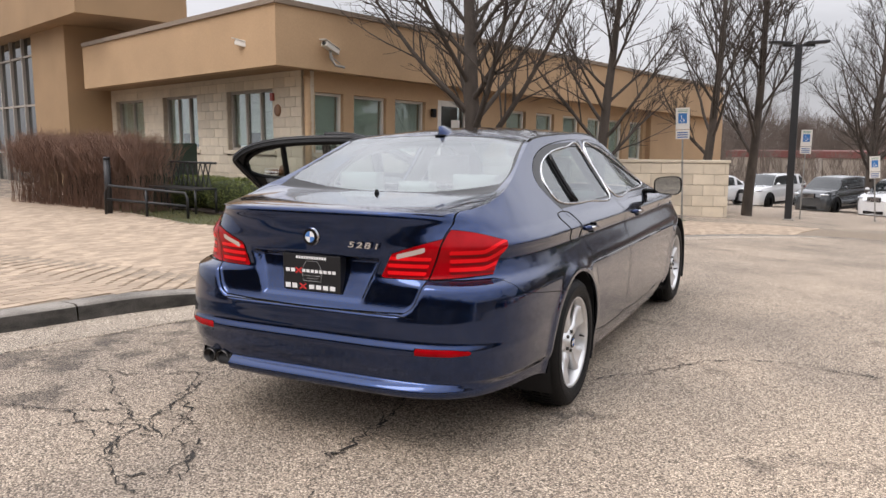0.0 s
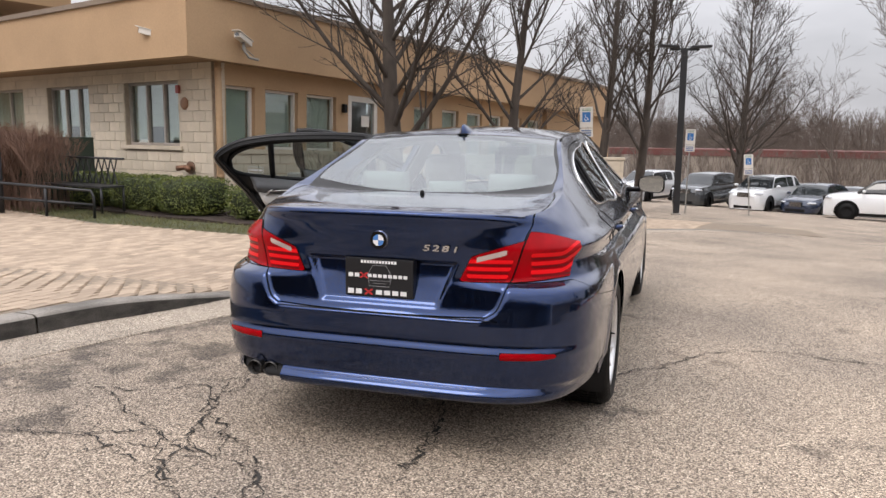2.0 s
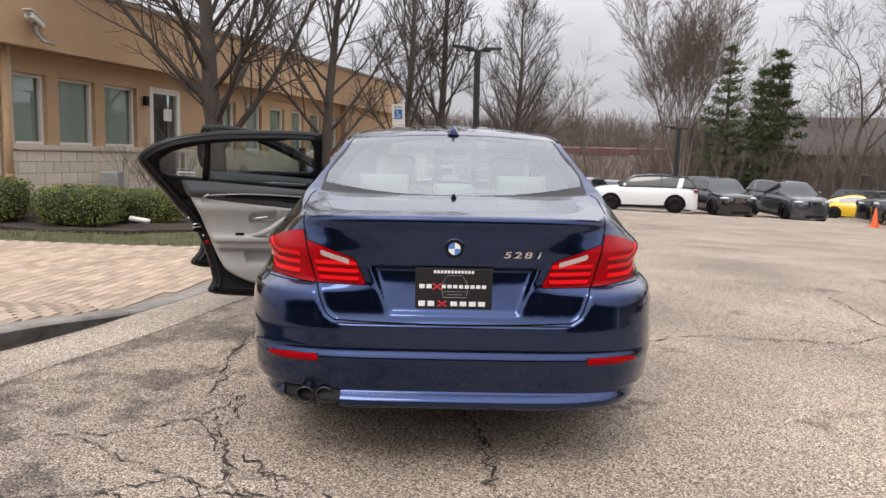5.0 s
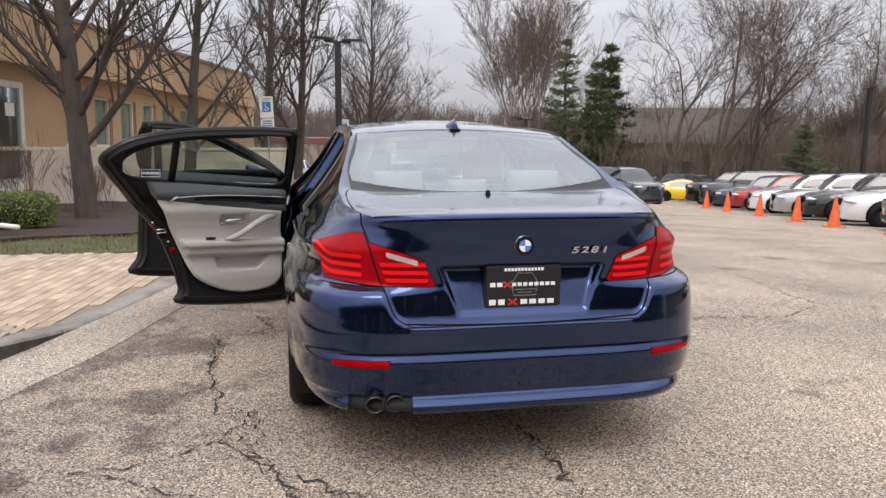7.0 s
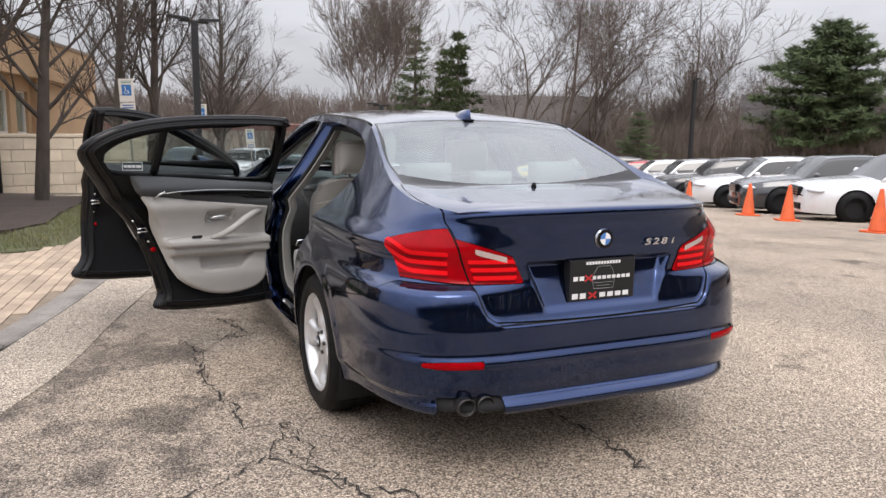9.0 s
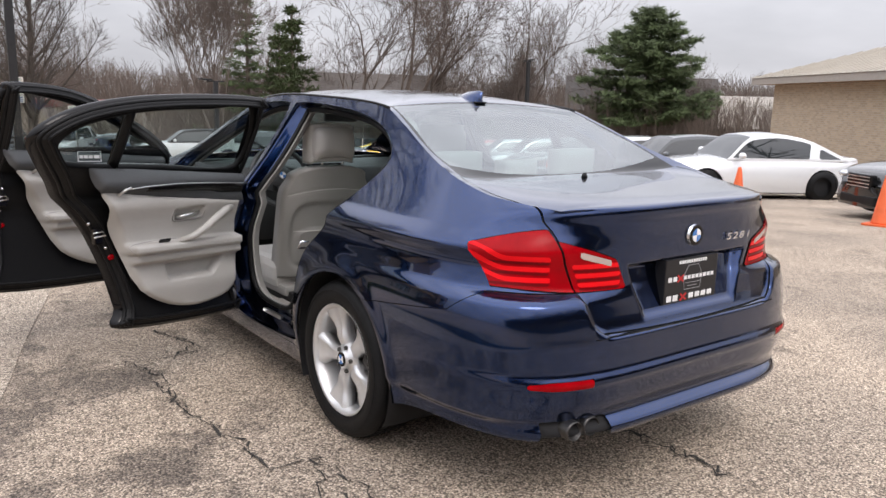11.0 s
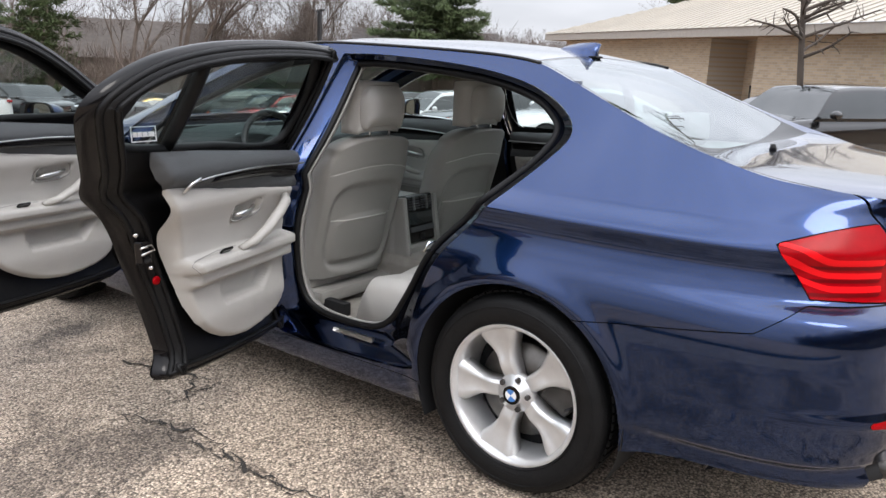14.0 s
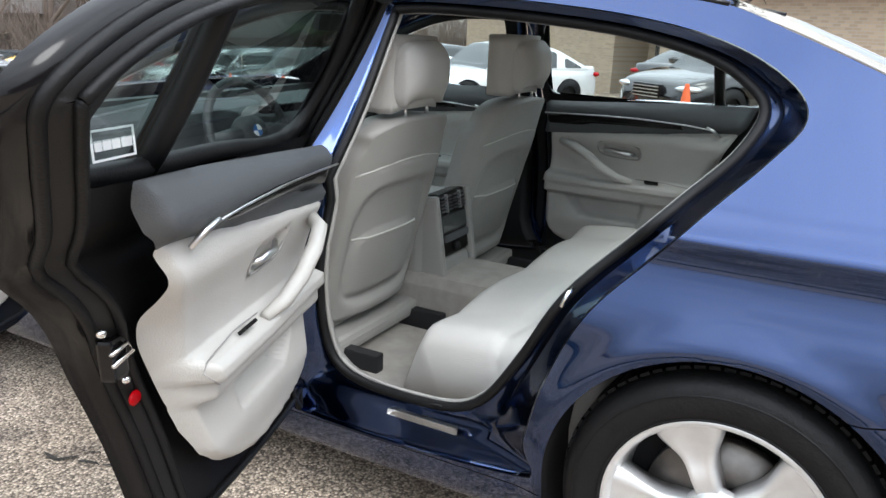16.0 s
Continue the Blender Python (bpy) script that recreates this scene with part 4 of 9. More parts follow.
# undergrowth: one mass of fine upright twigs
def brush(name, region, n, h0, h1, r, material, seed, label, lean=0.25, forks=2):
    rg = random.Random(seed)
    V, F = [], []

    def stick(p, q, r0):
        d = (q - p)
        u = d.orthogonal().normalized() * r0
        w = d.cross(u).normalized() * r0
        b = len(V)
        for c in (p, q):
            k = 1.0 if c is p else 0.5
            V.extend((c + u * k, c - u * k * 0.5 + w * k * 0.87, c - u * k * 0.5 - w * k * 0.87))
        F.extend(((b, b + 1, b + 4, b + 3), (b + 1, b + 2, b + 5, b + 4), (b + 2, b, b + 3, b + 5)))

    for _ in range(n):
        x, y = region(rg)
        z = ground_z(x, y)
        h = rg.uniform(h0, h1)
        p = Vector((x, y, z - 0.02))
        d = Vector((rg.uniform(-lean, lean), rg.uniform(-lean, lean), 1)).normalized()
        q = p + d * h * 0.55
        stick(p, q, r)
        for f in range(forks):
            e = q + (d + Vector((rg.uniform(-0.5, 0.5), rg.uniform(-0.5, 0.5), rg.uniform(-0.2, 0.2)))).normalized() * h * rg.uniform(0.3, 0.5)
            stick(q, e, r * 0.7)
            for g in range(forks):
                stick(e.lerp(q, rg.uniform(0, 0.6)), e + Vector((rg.uniform(-0.3, 0.3), rg.uniform(-0.3, 0.3), rg.uniform(0.05, 0.3))) * h * 0.35, r * 0.5)
    me = bpy.data.meshes.new(name)
    me.from_pydata([tuple(v) for v in V], [], F)
    me.materials.append(material)
    return tagged(new(name, me), label, "undergrowth", kind="stuff")


def arc_region(a0, a1, d0, d1):
    def f(rg):
        a, d = radians(rg.uniform(a0, a1)), rg.uniform(d0, d1)
        return d * math.sin(a), d * math.cos(a)
    return f


brush("lot_scrub", arc_region(-10, 15, 50, 62), 420, 1.6, 4.6, 0.022, M_FARBARK, 4, "brown leafless bushes before a long pale block", forks=3)
brush("woodland_scrub", arc_region(15, 72, 50, 80), 6500, 1.6, 5.2, 0.022, M_FARBARK, 5, "brown leafless scrub under the far trees", forks=3)
brush("far_scrub", arc_region(-30, 95, 80, 130), 7000, 4, 9.0, 0.05, M_FARBARK, 6, "brown leafless woodland in the distance", forks=3)
brush("south_woodland", lambda rg: (rg.uniform(-46, 40), rg.uniform(-34, -24)), 2600, 5.0, 10.5, 0.055, M_FARBARK, 12, "leafless brown woodland across the lot", forks=3)
HEDGE_M = Matrix.Translation((-11.3, 7.05, 0)) @ Matrix.Rotation(radians(-8), 4, "Z")


def hedge_region(rg):
    p = HEDGE_M @ Vector((rg.uniform(-2.6, 2.0), rg.uniform(-0.45, 0.45), 0))
    return p.x, p.y


brush("dry_hedge", hedge_region, 1100, 1.25, 1.55, 0.006, M_HEDGE, 7, "clipped leafless brown hedge", lean=0.2, forks=3)
brush("dormant_shrub", lambda rg: (-5.6 + rg.gauss(0, 0.25), 11.2 + rg.gauss(0, 0.3)), 60, 0.9, 1.5, 0.005, M_TWIG, 9, "leafless shrub by the office wall", lean=0.35, forks=3)
brush("dormant_shrub", lambda rg: (-4.6 + rg.gauss(0, 0.25), 12.6 + rg.gauss(0, 0.3)), 50, 0.7, 1.1, 0.005, M_TWIG, 10, "leafless shrub by the office wall", lean=0.5, forks=3)


def leaf_cloud(name, size, n, leaf, material, seed, label, core):
    """A clipped evergreen: many small leaves over a dark core that paints its inner shade."""
    rg = random.Random(seed)
    V, F = [], []
    for _ in range(n):
        while True:
            p = Vector((rg.uniform(-1, 1), rg.uniform(-1, 1), rg.uniform(-1, 1)))
            q = (abs(p.x) ** 4 + abs(p.y) ** 4 + abs(p.z) ** 4) ** 0.25
            if 0.1 < q < 1:
                break
        p = p / q * rg.uniform(0.86, 1.03) * (1 + 0.05 * noise.noise(p * 3 + Vector((seed, 0, 0))))
        c = Vector((p.x * size[0], p.y * size[1], (p.z * 0.5 + 0.5) * size[2]))
        a = Vector((rg.uniform(-1, 1), rg.uniform(-1, 1), rg.uniform(-1, 1))).normalized() * leaf
        b = a.orthogonal().normalized() * leaf * 0.5
        k = len(V)
        V.extend((c - a, c + b, c + a, c - b))
        F.append((k, k + 1, k + 2, k + 3))
    s = tagged(new(name), label, "shrub", "clipped shrubs")
    me = bpy.data.meshes.new("foliage")
    me.from_pydata([tuple(v) for v in V], [], F)
    me.materials.append(material)
    fo = new("foliage", me)
    fo.parent = s
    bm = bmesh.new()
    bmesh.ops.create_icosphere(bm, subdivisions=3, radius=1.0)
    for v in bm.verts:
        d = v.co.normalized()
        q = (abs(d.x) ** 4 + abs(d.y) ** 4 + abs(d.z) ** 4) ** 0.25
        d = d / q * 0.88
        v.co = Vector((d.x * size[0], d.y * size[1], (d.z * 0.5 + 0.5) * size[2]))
    # near-black green stands in for the shade between the leaves
    part("shade_core", bm, mat("shrub_inner_shade", (0.03, 0.04, 0.012), rough=0.9, vary=0.4, scale=12), s, smooth=True)
    return s


for k, (x, y, sx_, sy_, sz, rz) in enumerate([(-9.4, 8.05, 0.75, 0.45, 0.62, -16), (-8.05, 7.65, 0.72, 0.45, 0.62, -16), (-6.85, 7.35, 0.62, 0.48, 0.64, -14), (-5.35, 7.15, 0.58, 0.45, 0.56, 0), (-4.65, 7.85, 0.60, 0.4, 0.5, 0)]):
    b = leaf_cloud("boxwood_shrub", (sx_, sy_, sz), 5200, 0.018, M_BOX, 50 + k, "clipped green boxwood shrub in mulch", 0)
    b.matrix_basis = Matrix.Translation((x, y, ground_z(x, y) + 0.08)) @ Matrix.Rotation(radians(rz), 4, "Z")


def conifer(name, seed, h, w, layers, material, label, taper=1.15, limbs=(4, 6), dense=9, tuft=1.0, low=0.10):
    """A conifer: a trunk with whorls of limbs that carry tufts of needles."""
    rg = random.Random(seed)
    t = tagged(new(name), label, "tree")
    tube("trunk", [(0, 0, -0.3), (0.05, 0, h * 0.5), (0, 0, h * 0.97)], [w * 0.06, w * 0.045, 0.03], M_FARBARK, t, 8)
    V, F = [], []
    bml = bmesh.new()
    for k in range(layers):
        z = h * (low + (0.98 - low) * (k + rg.random() * 0.5) / layers)
        L = w * (1 - ((z - low * h) / (h - low * h)) ** taper) * rg.uniform(0.7, 1.15) + 0.2
        turn0 = rg.uniform(0, 2 * math.pi)
        count = rg.randint(*limbs)
        for j in range(count):
            a = turn0 + 2 * math.pi * j / count + rg.uniform(-0.3, 0.3)
            l = L * rg.uniform(0.55, 1.1)
            d = Vector((math.cos(a), math.sin(a), rg.uniform(-0.05, 0.30)))
            p0 = Vector((0, 0, z))
            tube_into(bml, [p0, p0 + d * l], [0.035, 0.012], 4, False)
            for q in range(int(4 + l * dense)):
                f = rg.uniform(0.22, 1.0)
                spread_ = 0.10 + 0.16 * l * (1 - f)
                c = p0 + d * l * f + Vector((rg.gauss(0, spread_), rg.gauss(0, spread_), rg.gauss(0.03, 0.08)))
                for n_ in range(9):
                    e = Vector((rg.gauss(0, 1) + d.x * 0.6, rg.gauss(0, 1) + d.y * 0.6, rg.gauss(0.5, 0.8))).normalized() * rg.uniform(0.16, 0.30) * tuft
                    s_ = e.orthogonal().normalized() * 0.026 * tuft
                    b = len(V)
                    V.extend((c - s_, c + s_, c + e + s_ * 0.3, c + e - s_ * 0.3))
                    F.append((b, b + 1, b + 2, b + 3))
    part("limbs", bml, M_FARBARK, t)["kind"] = "stuff"
    me = bpy.data.meshes.new("needles")
    me.from_pydata([tuple(v) for v in V], [], F)
    me.materials.append(material)
    o = new("needles", me)
    o.parent = t
    return t


sp = conifer("spruce_tree", 3, 8.6, 2.3, 15, M_NEEDLE, "dark green spruce at the edge of the lot", 1.0, (4, 5), 8, 1.15)
for x, y, s in ((19.3, 49.5, 1.35), (21.3, 48.5, 1.15), (23.2, 50.5, 1.35)):
    c = sp if x < 20 else copy_thing(sp, Matrix.Identity(4))
    c.matrix_basis = Matrix.Translation((x, y, ground_z(x, y) - 0.2)) @ Matrix.Rotation(x, 4, "Z") @ Matrix.Diagonal((s, s, s, 1))
pn = conifer("pine_tree", 5, 11.2, 4.3, 22, M_NEEDLE, "broad dark green pine behind parked cars", 3.2, (6, 8), 13, 1.7, 0.28)
pn.matrix_basis = Matrix.Translation((41.0, 32.4, ground_z(41.0, 32.4) - 0.2))
c = copy_thing(sp, Matrix.Translation((30.5, 38.0, ground_z(30.5, 38.0) - 0.2)) @ Matrix.Diagonal((0.8, 0.8, 0.45, 1)))
c = copy_thing(pn, Matrix.Translation((58.0, 20.0, 2.0)) @ Matrix.Diagonal((0.6, 0.6, 0.9, 1)))

# ---- lamp posts, signs, rails ----
def lamp_post(x, y, h, arm_turn, two=True):
    g = ground_z(x, y)
    lp = tagged(new("lamp_post"), "black steel car park lamp post with flat heads", "lamp post", "car park lamp posts")
    box("pole", x - 0.10, x + 0.10, y - 0.10, y + 0.10, g, g + h, M_BLACKMETAL, lp, bevel=0.012)
    box("base", x - 0.16, x + 0.16, y - 0.16, y + 0.16, g - 0.2, g + 0.06, M_CONC, lp, bevel=0.02)
    m = Matrix.Translation((x, y, g + h)) @ Matrix.Rotation(radians(arm_turn), 4, "Z")
    box("arm", -0.45, 0.45, -0.03, 0.03, -0.05, 0.02, M_BLACKMETAL, lp, m)
    for s in (-1, 1):
        hd = box("lamp_head", s * 0.20, s * 0.82, -0.15, 0.15, 0.0, 0.085, M_BLACKMETAL, lp, m @ Matrix.Rotation(radians(-3 * s), 4, "Y"), bevel=0.025)
        if not two:
            break
    return lp


lamp_post(0.98, 21.5, 5.15, 20)
lamp_post(31.4, 34.0, 6.6, 60)
lamp_post(12.0, 36.0, 4.2, 0, False)


def ada_sign(x, y, top, turn, lean):
    g = ground_z(x, y)
    s = tagged(new("parking_sign"), "blue and white disabled parking sign on a steel post", "sign", "parking signs")
    s.matrix_basis = Matrix.Translation((x, y, g)) @ Matrix.Rotation(radians(lean), 4, "Y") @ Matrix.Rotation(radians(turn), 4, "Z")
    h = top - g
    box("post", -0.02, 0.02, -0.015, 0.015, -0.2, h, M_GALV, s, bevel=0.003)
    pl = box("sign_plate", -0.16, 0.16, -0.022, -0.017, h - 0.50, h + 0.01, M_TRIMWHITE, s, bevel=0.001)
    box("blue_field", -0.10, 0.10, -0.0245, -0.0225, h - 0.36, h - 0.12, mat("sign_blue", (0.03, 0.16, 0.42), rough=0.4), pl)
    bm = bmesh.new()
    tube_into(bm, [(0.035 * math.cos(a) - 0.01, -0.026, h - 0.29 + 0.035 * math.sin(a)) for a in np.linspace(2.4, 6.6, 12)], 0.008, 4)
    tube_into(bm, [(-0.03, -0.026, h - 0.16), (-0.02, -0.026, h - 0.25), (0.03, -0.026, h - 0.255), (0.05, -0.026, h - 0.31)], 0.009, 4)
    part("wheelchair_mark", bm, M_WHITE, pl)
    for k in range(2):
        box("sign_bar", -0.11, 0.11, -0.0245, -0.0225, h - 0.085 + 0.035 * k, h - 0.070 + 0.035 * k, mat("sign_green", (0.04, 0.22, 0.14), rough=0.4), pl)
    lo = box("lower_plate", -0.16, 0.16, -0.022, -0.017, h - 0.73, h - 0.515, M_TRIMWHITE, s, bevel=0.001)
    for k in range(3):
        box("sign_bar", -0.12, 0.12, -0.0245, -0.0225, h - 0.70 + 0.055 * k, h - 0.672 + 0.055 * k, mat("sign_ink", (0.05, 0.12, 0.3), rough=0.4), lo)
    return s


ada_sign(-1.12, 15.5, 2.14, 5, -2)
ada_sign(1.25, 23.2, 1.70, 5, 1)
ada_sign(3.5, 26.2, 0.85, 5, -4)
bol = tagged(new("bollard"), "black steel bollard beside the driveway", "bollard")
tube("post", [(-9.85, 6.15, 0.0), (-9.85, 6.15, 1.02)], 0.06, M_BLACKMETAL, bol, 14)
tube("cap", [(-9.85, 6.15, 1.02), (-9.85, 6.15, 1.06)], [0.072, 0.05], M_BLACKMETAL, bol, 14)
rail = tagged(new("bike_rail"), "black tubular bike rail beside the driveway", "rail")
for pts in ([(-9.7, 5.95, 0.0), (-9.7, 5.95, 0.42), (-9.6, 5.95, 0.55), (-8.0, 6.2, 0.45), (-7.95, 6.2, 0.35), (-7.95, 6.2, 0.0)], [(-9.7, 5.97, 0.30), (-7.95, 6.2, 0.22)], [(-8.8, 6.07, 0.0), (-8.8, 6.07, 0.48)]):
    tube("rail_tube", pts, 0.024, M_BLACKMETAL, rail, 8)
bnch = tagged(new("metal_bench"), "black lattice metal bench by the hedge", "bench")
BM_ = Matrix.Translation((-8.9, 6.95, 0.05)) @ Matrix.Rotation(radians(-14), 4, "Z")
bm = bmesh.new()
for k in range(9):
    for q in (1, -1):
        tube_into(bm, [BM_ @ Vector((-0.75 + k * 0.17, 0.2, 0.45 if q > 0 else 0.88)), BM_ @ Vector((-0.60 + k * 0.17, 0.2, 0.88 if q > 0 else 0.45))], 0.012, 5)
part("lattice_back", bm, M_BLACKMETAL, bnch)
tube("top_rail", [BM_ @ Vector((-0.78, 0.2, 0.9)), BM_ @ Vector((0.95, 0.2, 0.9))], 0.02, M_BLACKMETAL, bnch, 8)
bm = bmesh.new()
box_into(bm, -0.78, 0.95, -0.25, 0.2, 0.42, 0.45, BM_)
part("seat", bm, M_BLACKMETAL, bnch)
for dx in (-0.75, 0.92):
    for dy in (-0.23, 0.19):
        tube("leg", [BM_ @ Vector((dx, dy, 0.0)), BM_ @ Vector((dx, dy, 0.43))], 0.02, M_BLACKMETAL, bnch, 8)
gbox = tagged(box("electrical_cabinet", -12.0, -10.2, 7.9, 8.8, 0.0, 1.3, mat("dark_green_paint", (0.022, 0.045, 0.03), rough=0.5, vary=0.2), None, None, bevel=0.02), "dark green electrical cabinet behind the hedge", "cabinet")
pipe2 = tagged(tube("plastic_pipe", [(-4.55, 6.95, 0.13), (-4.25, 6.87, 0.10)], 0.035, M_TRIMWHITE), "short white plastic drain pipe on the mulch", "pipe")
lw = tagged(new("low_wall"), "cream rough-faced stone garden wall", "wall")
LWM = Matrix.Translation((-4.85, 19.41, 0)) @ Matrix.Rotation(math.atan2(0.95, 6.3), 4, "Z")
box("wall_body", 0, 4.3, 0.02, 0.38, -1.6, 0.72, M_MORTAR, lw, LWM)
box("wall_cap", -0.04, 4.34, -0.03, 0.43, 0.722, 0.80, M_STONE, lw, LWM, bevel=0.01)
for j in range(7):
    for k in range(11):
        x = k * 0.60 - (0.3 if j % 2 else 0)
        a, b = max(x, 0) + 0.006, min(x + 0.6, 4.3) - 0.006
        if b - a > 0.06:
            d = rng.uniform(0.0, 0.02)
            box("wall_stone", a, b, -d, 0.021, -1.5 + j * 0.315 + 0.006, -1.5 + (j + 1) * 0.315 - 0.006, M_STONE, lw, LWM, bevel=0.012)
charger = tagged(box("charging_post", -4.35, -4.15, 18.9, 19.05, -1.0, 0.95, M_PLASTIC, None, None, bevel=0.03), "black charging post with a cable", "charger")

# green utility cabinet behind the hedge
cabinet = tagged(new("utility_cabinet"), "dark green steel utility cabinet beside the hedge", "cabinet")
M_GREENBOX = mat("dark_green_steel", (0.022, 0.045, 0.034), rough=0.5, vary=0.3, scale=6)
cab_m = Matrix.Translation((-12.1, 7.42, ground_z(-12.1, 7.42))) @ Matrix.Rotation(radians(24), 4, "Z")
cab = box("body", -0.40, 0.40, 0.0, 0.55, -0.05, 1.12, M_GREENBOX, cabinet, cab_m, bevel=0.02)
box("lid", -0.43, 0.43, -0.03, 0.58, 1.12, 1.18, M_GREENBOX, cabinet, cab_m, bevel=0.015)
for k in range(5):
    box("marking", -0.30 + 0.075 * k, -0.25 + 0.075 * k, -0.006, -0.001, 0.84, 0.89, M_TRIMWHITE, cab, cab_m)

# ---- the dark blue sedan ----
LEFT, RIGHT = -1, 1
BELT = 0.985
W_Z = [(0.15, 0.850), (0.20, 0.878), (0.28, 0.899), (0.40, 0.916), (0.55, 0.926), (0.66, 0.928), (0.70, 0.926), (0.75, 0.916), (0.80, 0.897), (0.84, 0.882), (0.868, 0.876), (0.885, 0.878), (0.908, 0.8865), (0.922, 0.889), (0.930, 0.8845), (0.95, 0.866), (0.985, 0.828), (1.10, 0.735)]
B_Z = [(0.15, 0.98), (0.24, 1.04), (0.288, 1.075), (0.300, 1.090), (0.322, 1.099), (0.345, 1.082), (0.36, 1.062), (0.42, 1.078), (0.478, 1.090), (0.498, 1.098), (0.510, 1.095), (0.536, 1.083), (0.60, 1.078), (0.635, 1.076), (0.645, 1.058), (0.70, 1.040), (0.82, 1.026), (0.95, 1.026), (1.015, 1.030), (1.05, 1.040), (1.07, 1.036), (1.10, 1.01)]
U_Y = [(-0.93, 0.595, 1.060), (-0.80, 0.645, 1.072), (-0.66, 0.678, 1.088), (-0.50, 0.690, 1.128), (-0.35, 0.672, 1.172), (-0.18, 0.640, 1.235), (0.0, 0.604, 1.308), (0.19, 0.574, 1.374), (0.40, 0.563, 1.394), (0.75, 0.557, 1.408), (1.15, 0.552, 1.416), (1.45, 0.556, 1.398), (1.75, 0.592, 1.310), (2.05, 0.640, 1.185), (2.45, 0.715, 1.005)]
C_Y = [(-1.0, 1.080), (-0.95, 1.086), (-0.75, 1.094), (-0.50, 1.104), (-0.375, 1.108), (-0.30, 1.140), (-0.1, 1.236), (0.1, 1.330), (0.255, 1.402), (0.36, 1.424), (0.55, 1.442), (0.85, 1.455), (1.15, 1.455), (1.40, 1.436), (1.58, 1.395), (2.0, 1.215), (2.45, 1.025)]


def table(pairs, n=3000):
    """A quick look-up of the smooth line through pairs."""
    lo, hi = pairs[0][0], pairs[-1][0]
    vals = [curve1(pairs, lo + (hi - lo) * k / n) for k in range(n + 1)]
    k = n / (hi - lo)

    def at(x):
        p = (x - lo) * k
        if p <= 0:
            return vals[0]
        if p >= n:
            return vals[n]
        i = int(p)
        return vals[i] + (vals[i + 1] - vals[i]) * (p - i)

    return at


w_at = table(W_Z)
b_at = table(B_Z)
corner_at = table([(0.15, 0.98), (0.60, 1.078), (0.66, 1.070), (0.72, 1.060), (0.765, 1.046), (0.79, 1.031), (0.82, 1.026), (0.95, 1.026), (1.015, 1.030), (1.05, 1.040), (1.10, 1.01)])
ux_at = table([(a, b) for a, b, c in U_Y])
uz_at = table([(a, c) for a, b, c in U_Y])
c_at = table(C_Y)


def u_at(y):
    return ux_at(y), uz_at(y)




def square(z):
    """How square the rear corner is: the bumper more than the lamps above it."""
    return lerp(4.9, 3.8, sstep(0.755, 0.80, z))


nose_at = table([(0.15, 1.18), (0.3, 1.34), (0.55, 1.36), (0.75, 1.28), (0.95, 1.1), (1.1, 1.0)])
lid_edge = table([(0.60, 0.40), (0.645, 0.470), (0.68, 0.518), (0.73, 0.540), (0.80, 0.562), (0.90, 0.592), (0.985, 0.616), (1.03, 0.632), (1.10, 0.63)])


def rounded_trapezoid(x, z, zt, zb, wt, wb, soft):
    """1 inside, 0 outside, soft at the rim."""
    k = min(max((z - zb) / (zt - zb), 0), 1)
    w = lerp(wb, wt, k)
    d = min(w - abs(x), zt - z, z - zb)
    return sstep(0.0, soft, d)


def bow(y):
    return 1.0 - 0.012 * (1 - math.sin(math.pi * min(max((y + 0.4) / 3.2, 0), 1)))


def ring(s, z):
    """A point of the lower shell: s runs from the rear centre round the corner and along the side to the nose."""
    w, b = w_at(z), b_at(z)
    if s <= 1.0:
        w *= 1 - 0.045 * (1 - sstep(0.335, 0.375, z)) * (1 - sstep(0.55, 0.9, s))
        n = square(z)
        m = 0.5 ** (1 / n)
        x = w * m * min(s / 0.5, 1.0)
        if z > 0.60:
            b = lerp(b, corner_at(z), sstep(-0.008, 0.022, x - lid_edge(z)))
        if s <= 0.5:
            y = -b * (1 - (x / w) ** n) ** (1 / n)
        else:
            y = -b * m * (1 - (s - 0.5) / 0.5)
            x = w * (1 - (abs(y) / b) ** n) ** (1 / n)
        x *= bow(y)
        y += lerp(0.010, 0.046, (z - 0.672) / 0.196) * rounded_trapezoid(x, z, 0.874, 0.668, 0.350, 0.270, 0.024) if x < 0.5 and 0.66 < z < 0.88 else 0.0
    elif s <= 2.0:
        y = (s - 1) * 2.45
        x = w * bow(y)
    else:
        a = (s - 2) * math.pi / 2
        nose = nose_at(z)
        x = w * bow(2.45) * math.cos(a) ** 0.62
        y = 2.45 + nose * math.sin(a) ** 0.75
    for wy in (0.0, 2.968):
        r = math.hypot(y - wy, z - 0.335)
        if r > 0.34:
            x += 0.012 * math.exp(-((r - 0.385) / 0.035) ** 2) * (1 if x > 0.7 else 0)
    return x, y, z


def top_z(s):
    return lerp(1.066, BELT, sstep(0.40, 0.66, s)) if s <= 2 else lerp(BELT, 0.80, sstep(2.0, 2.8, s))


def upper_edge(s):
    """The edge between flank and top: deck rim, rear pillar, roof rail, windscreen pillar."""
    if s <= 0.44:
        x = 0.595 * s / 0.44
        return x, -1.005 + 0.075 * (x / 0.595) ** 2, 1.080 - 0.020 * (x / 0.595) ** 5
    if s <= 0.5:
        k = (s - 0.44) / 0.06
        y = lerp(-0.93, -0.85, k)
    elif s <= 1:
        y = -0.85 * (1 - (s - 0.5) / 0.5)
    else:
        y = (s - 1) * 2.45
    x, z = u_at(y)
    return x, y, z


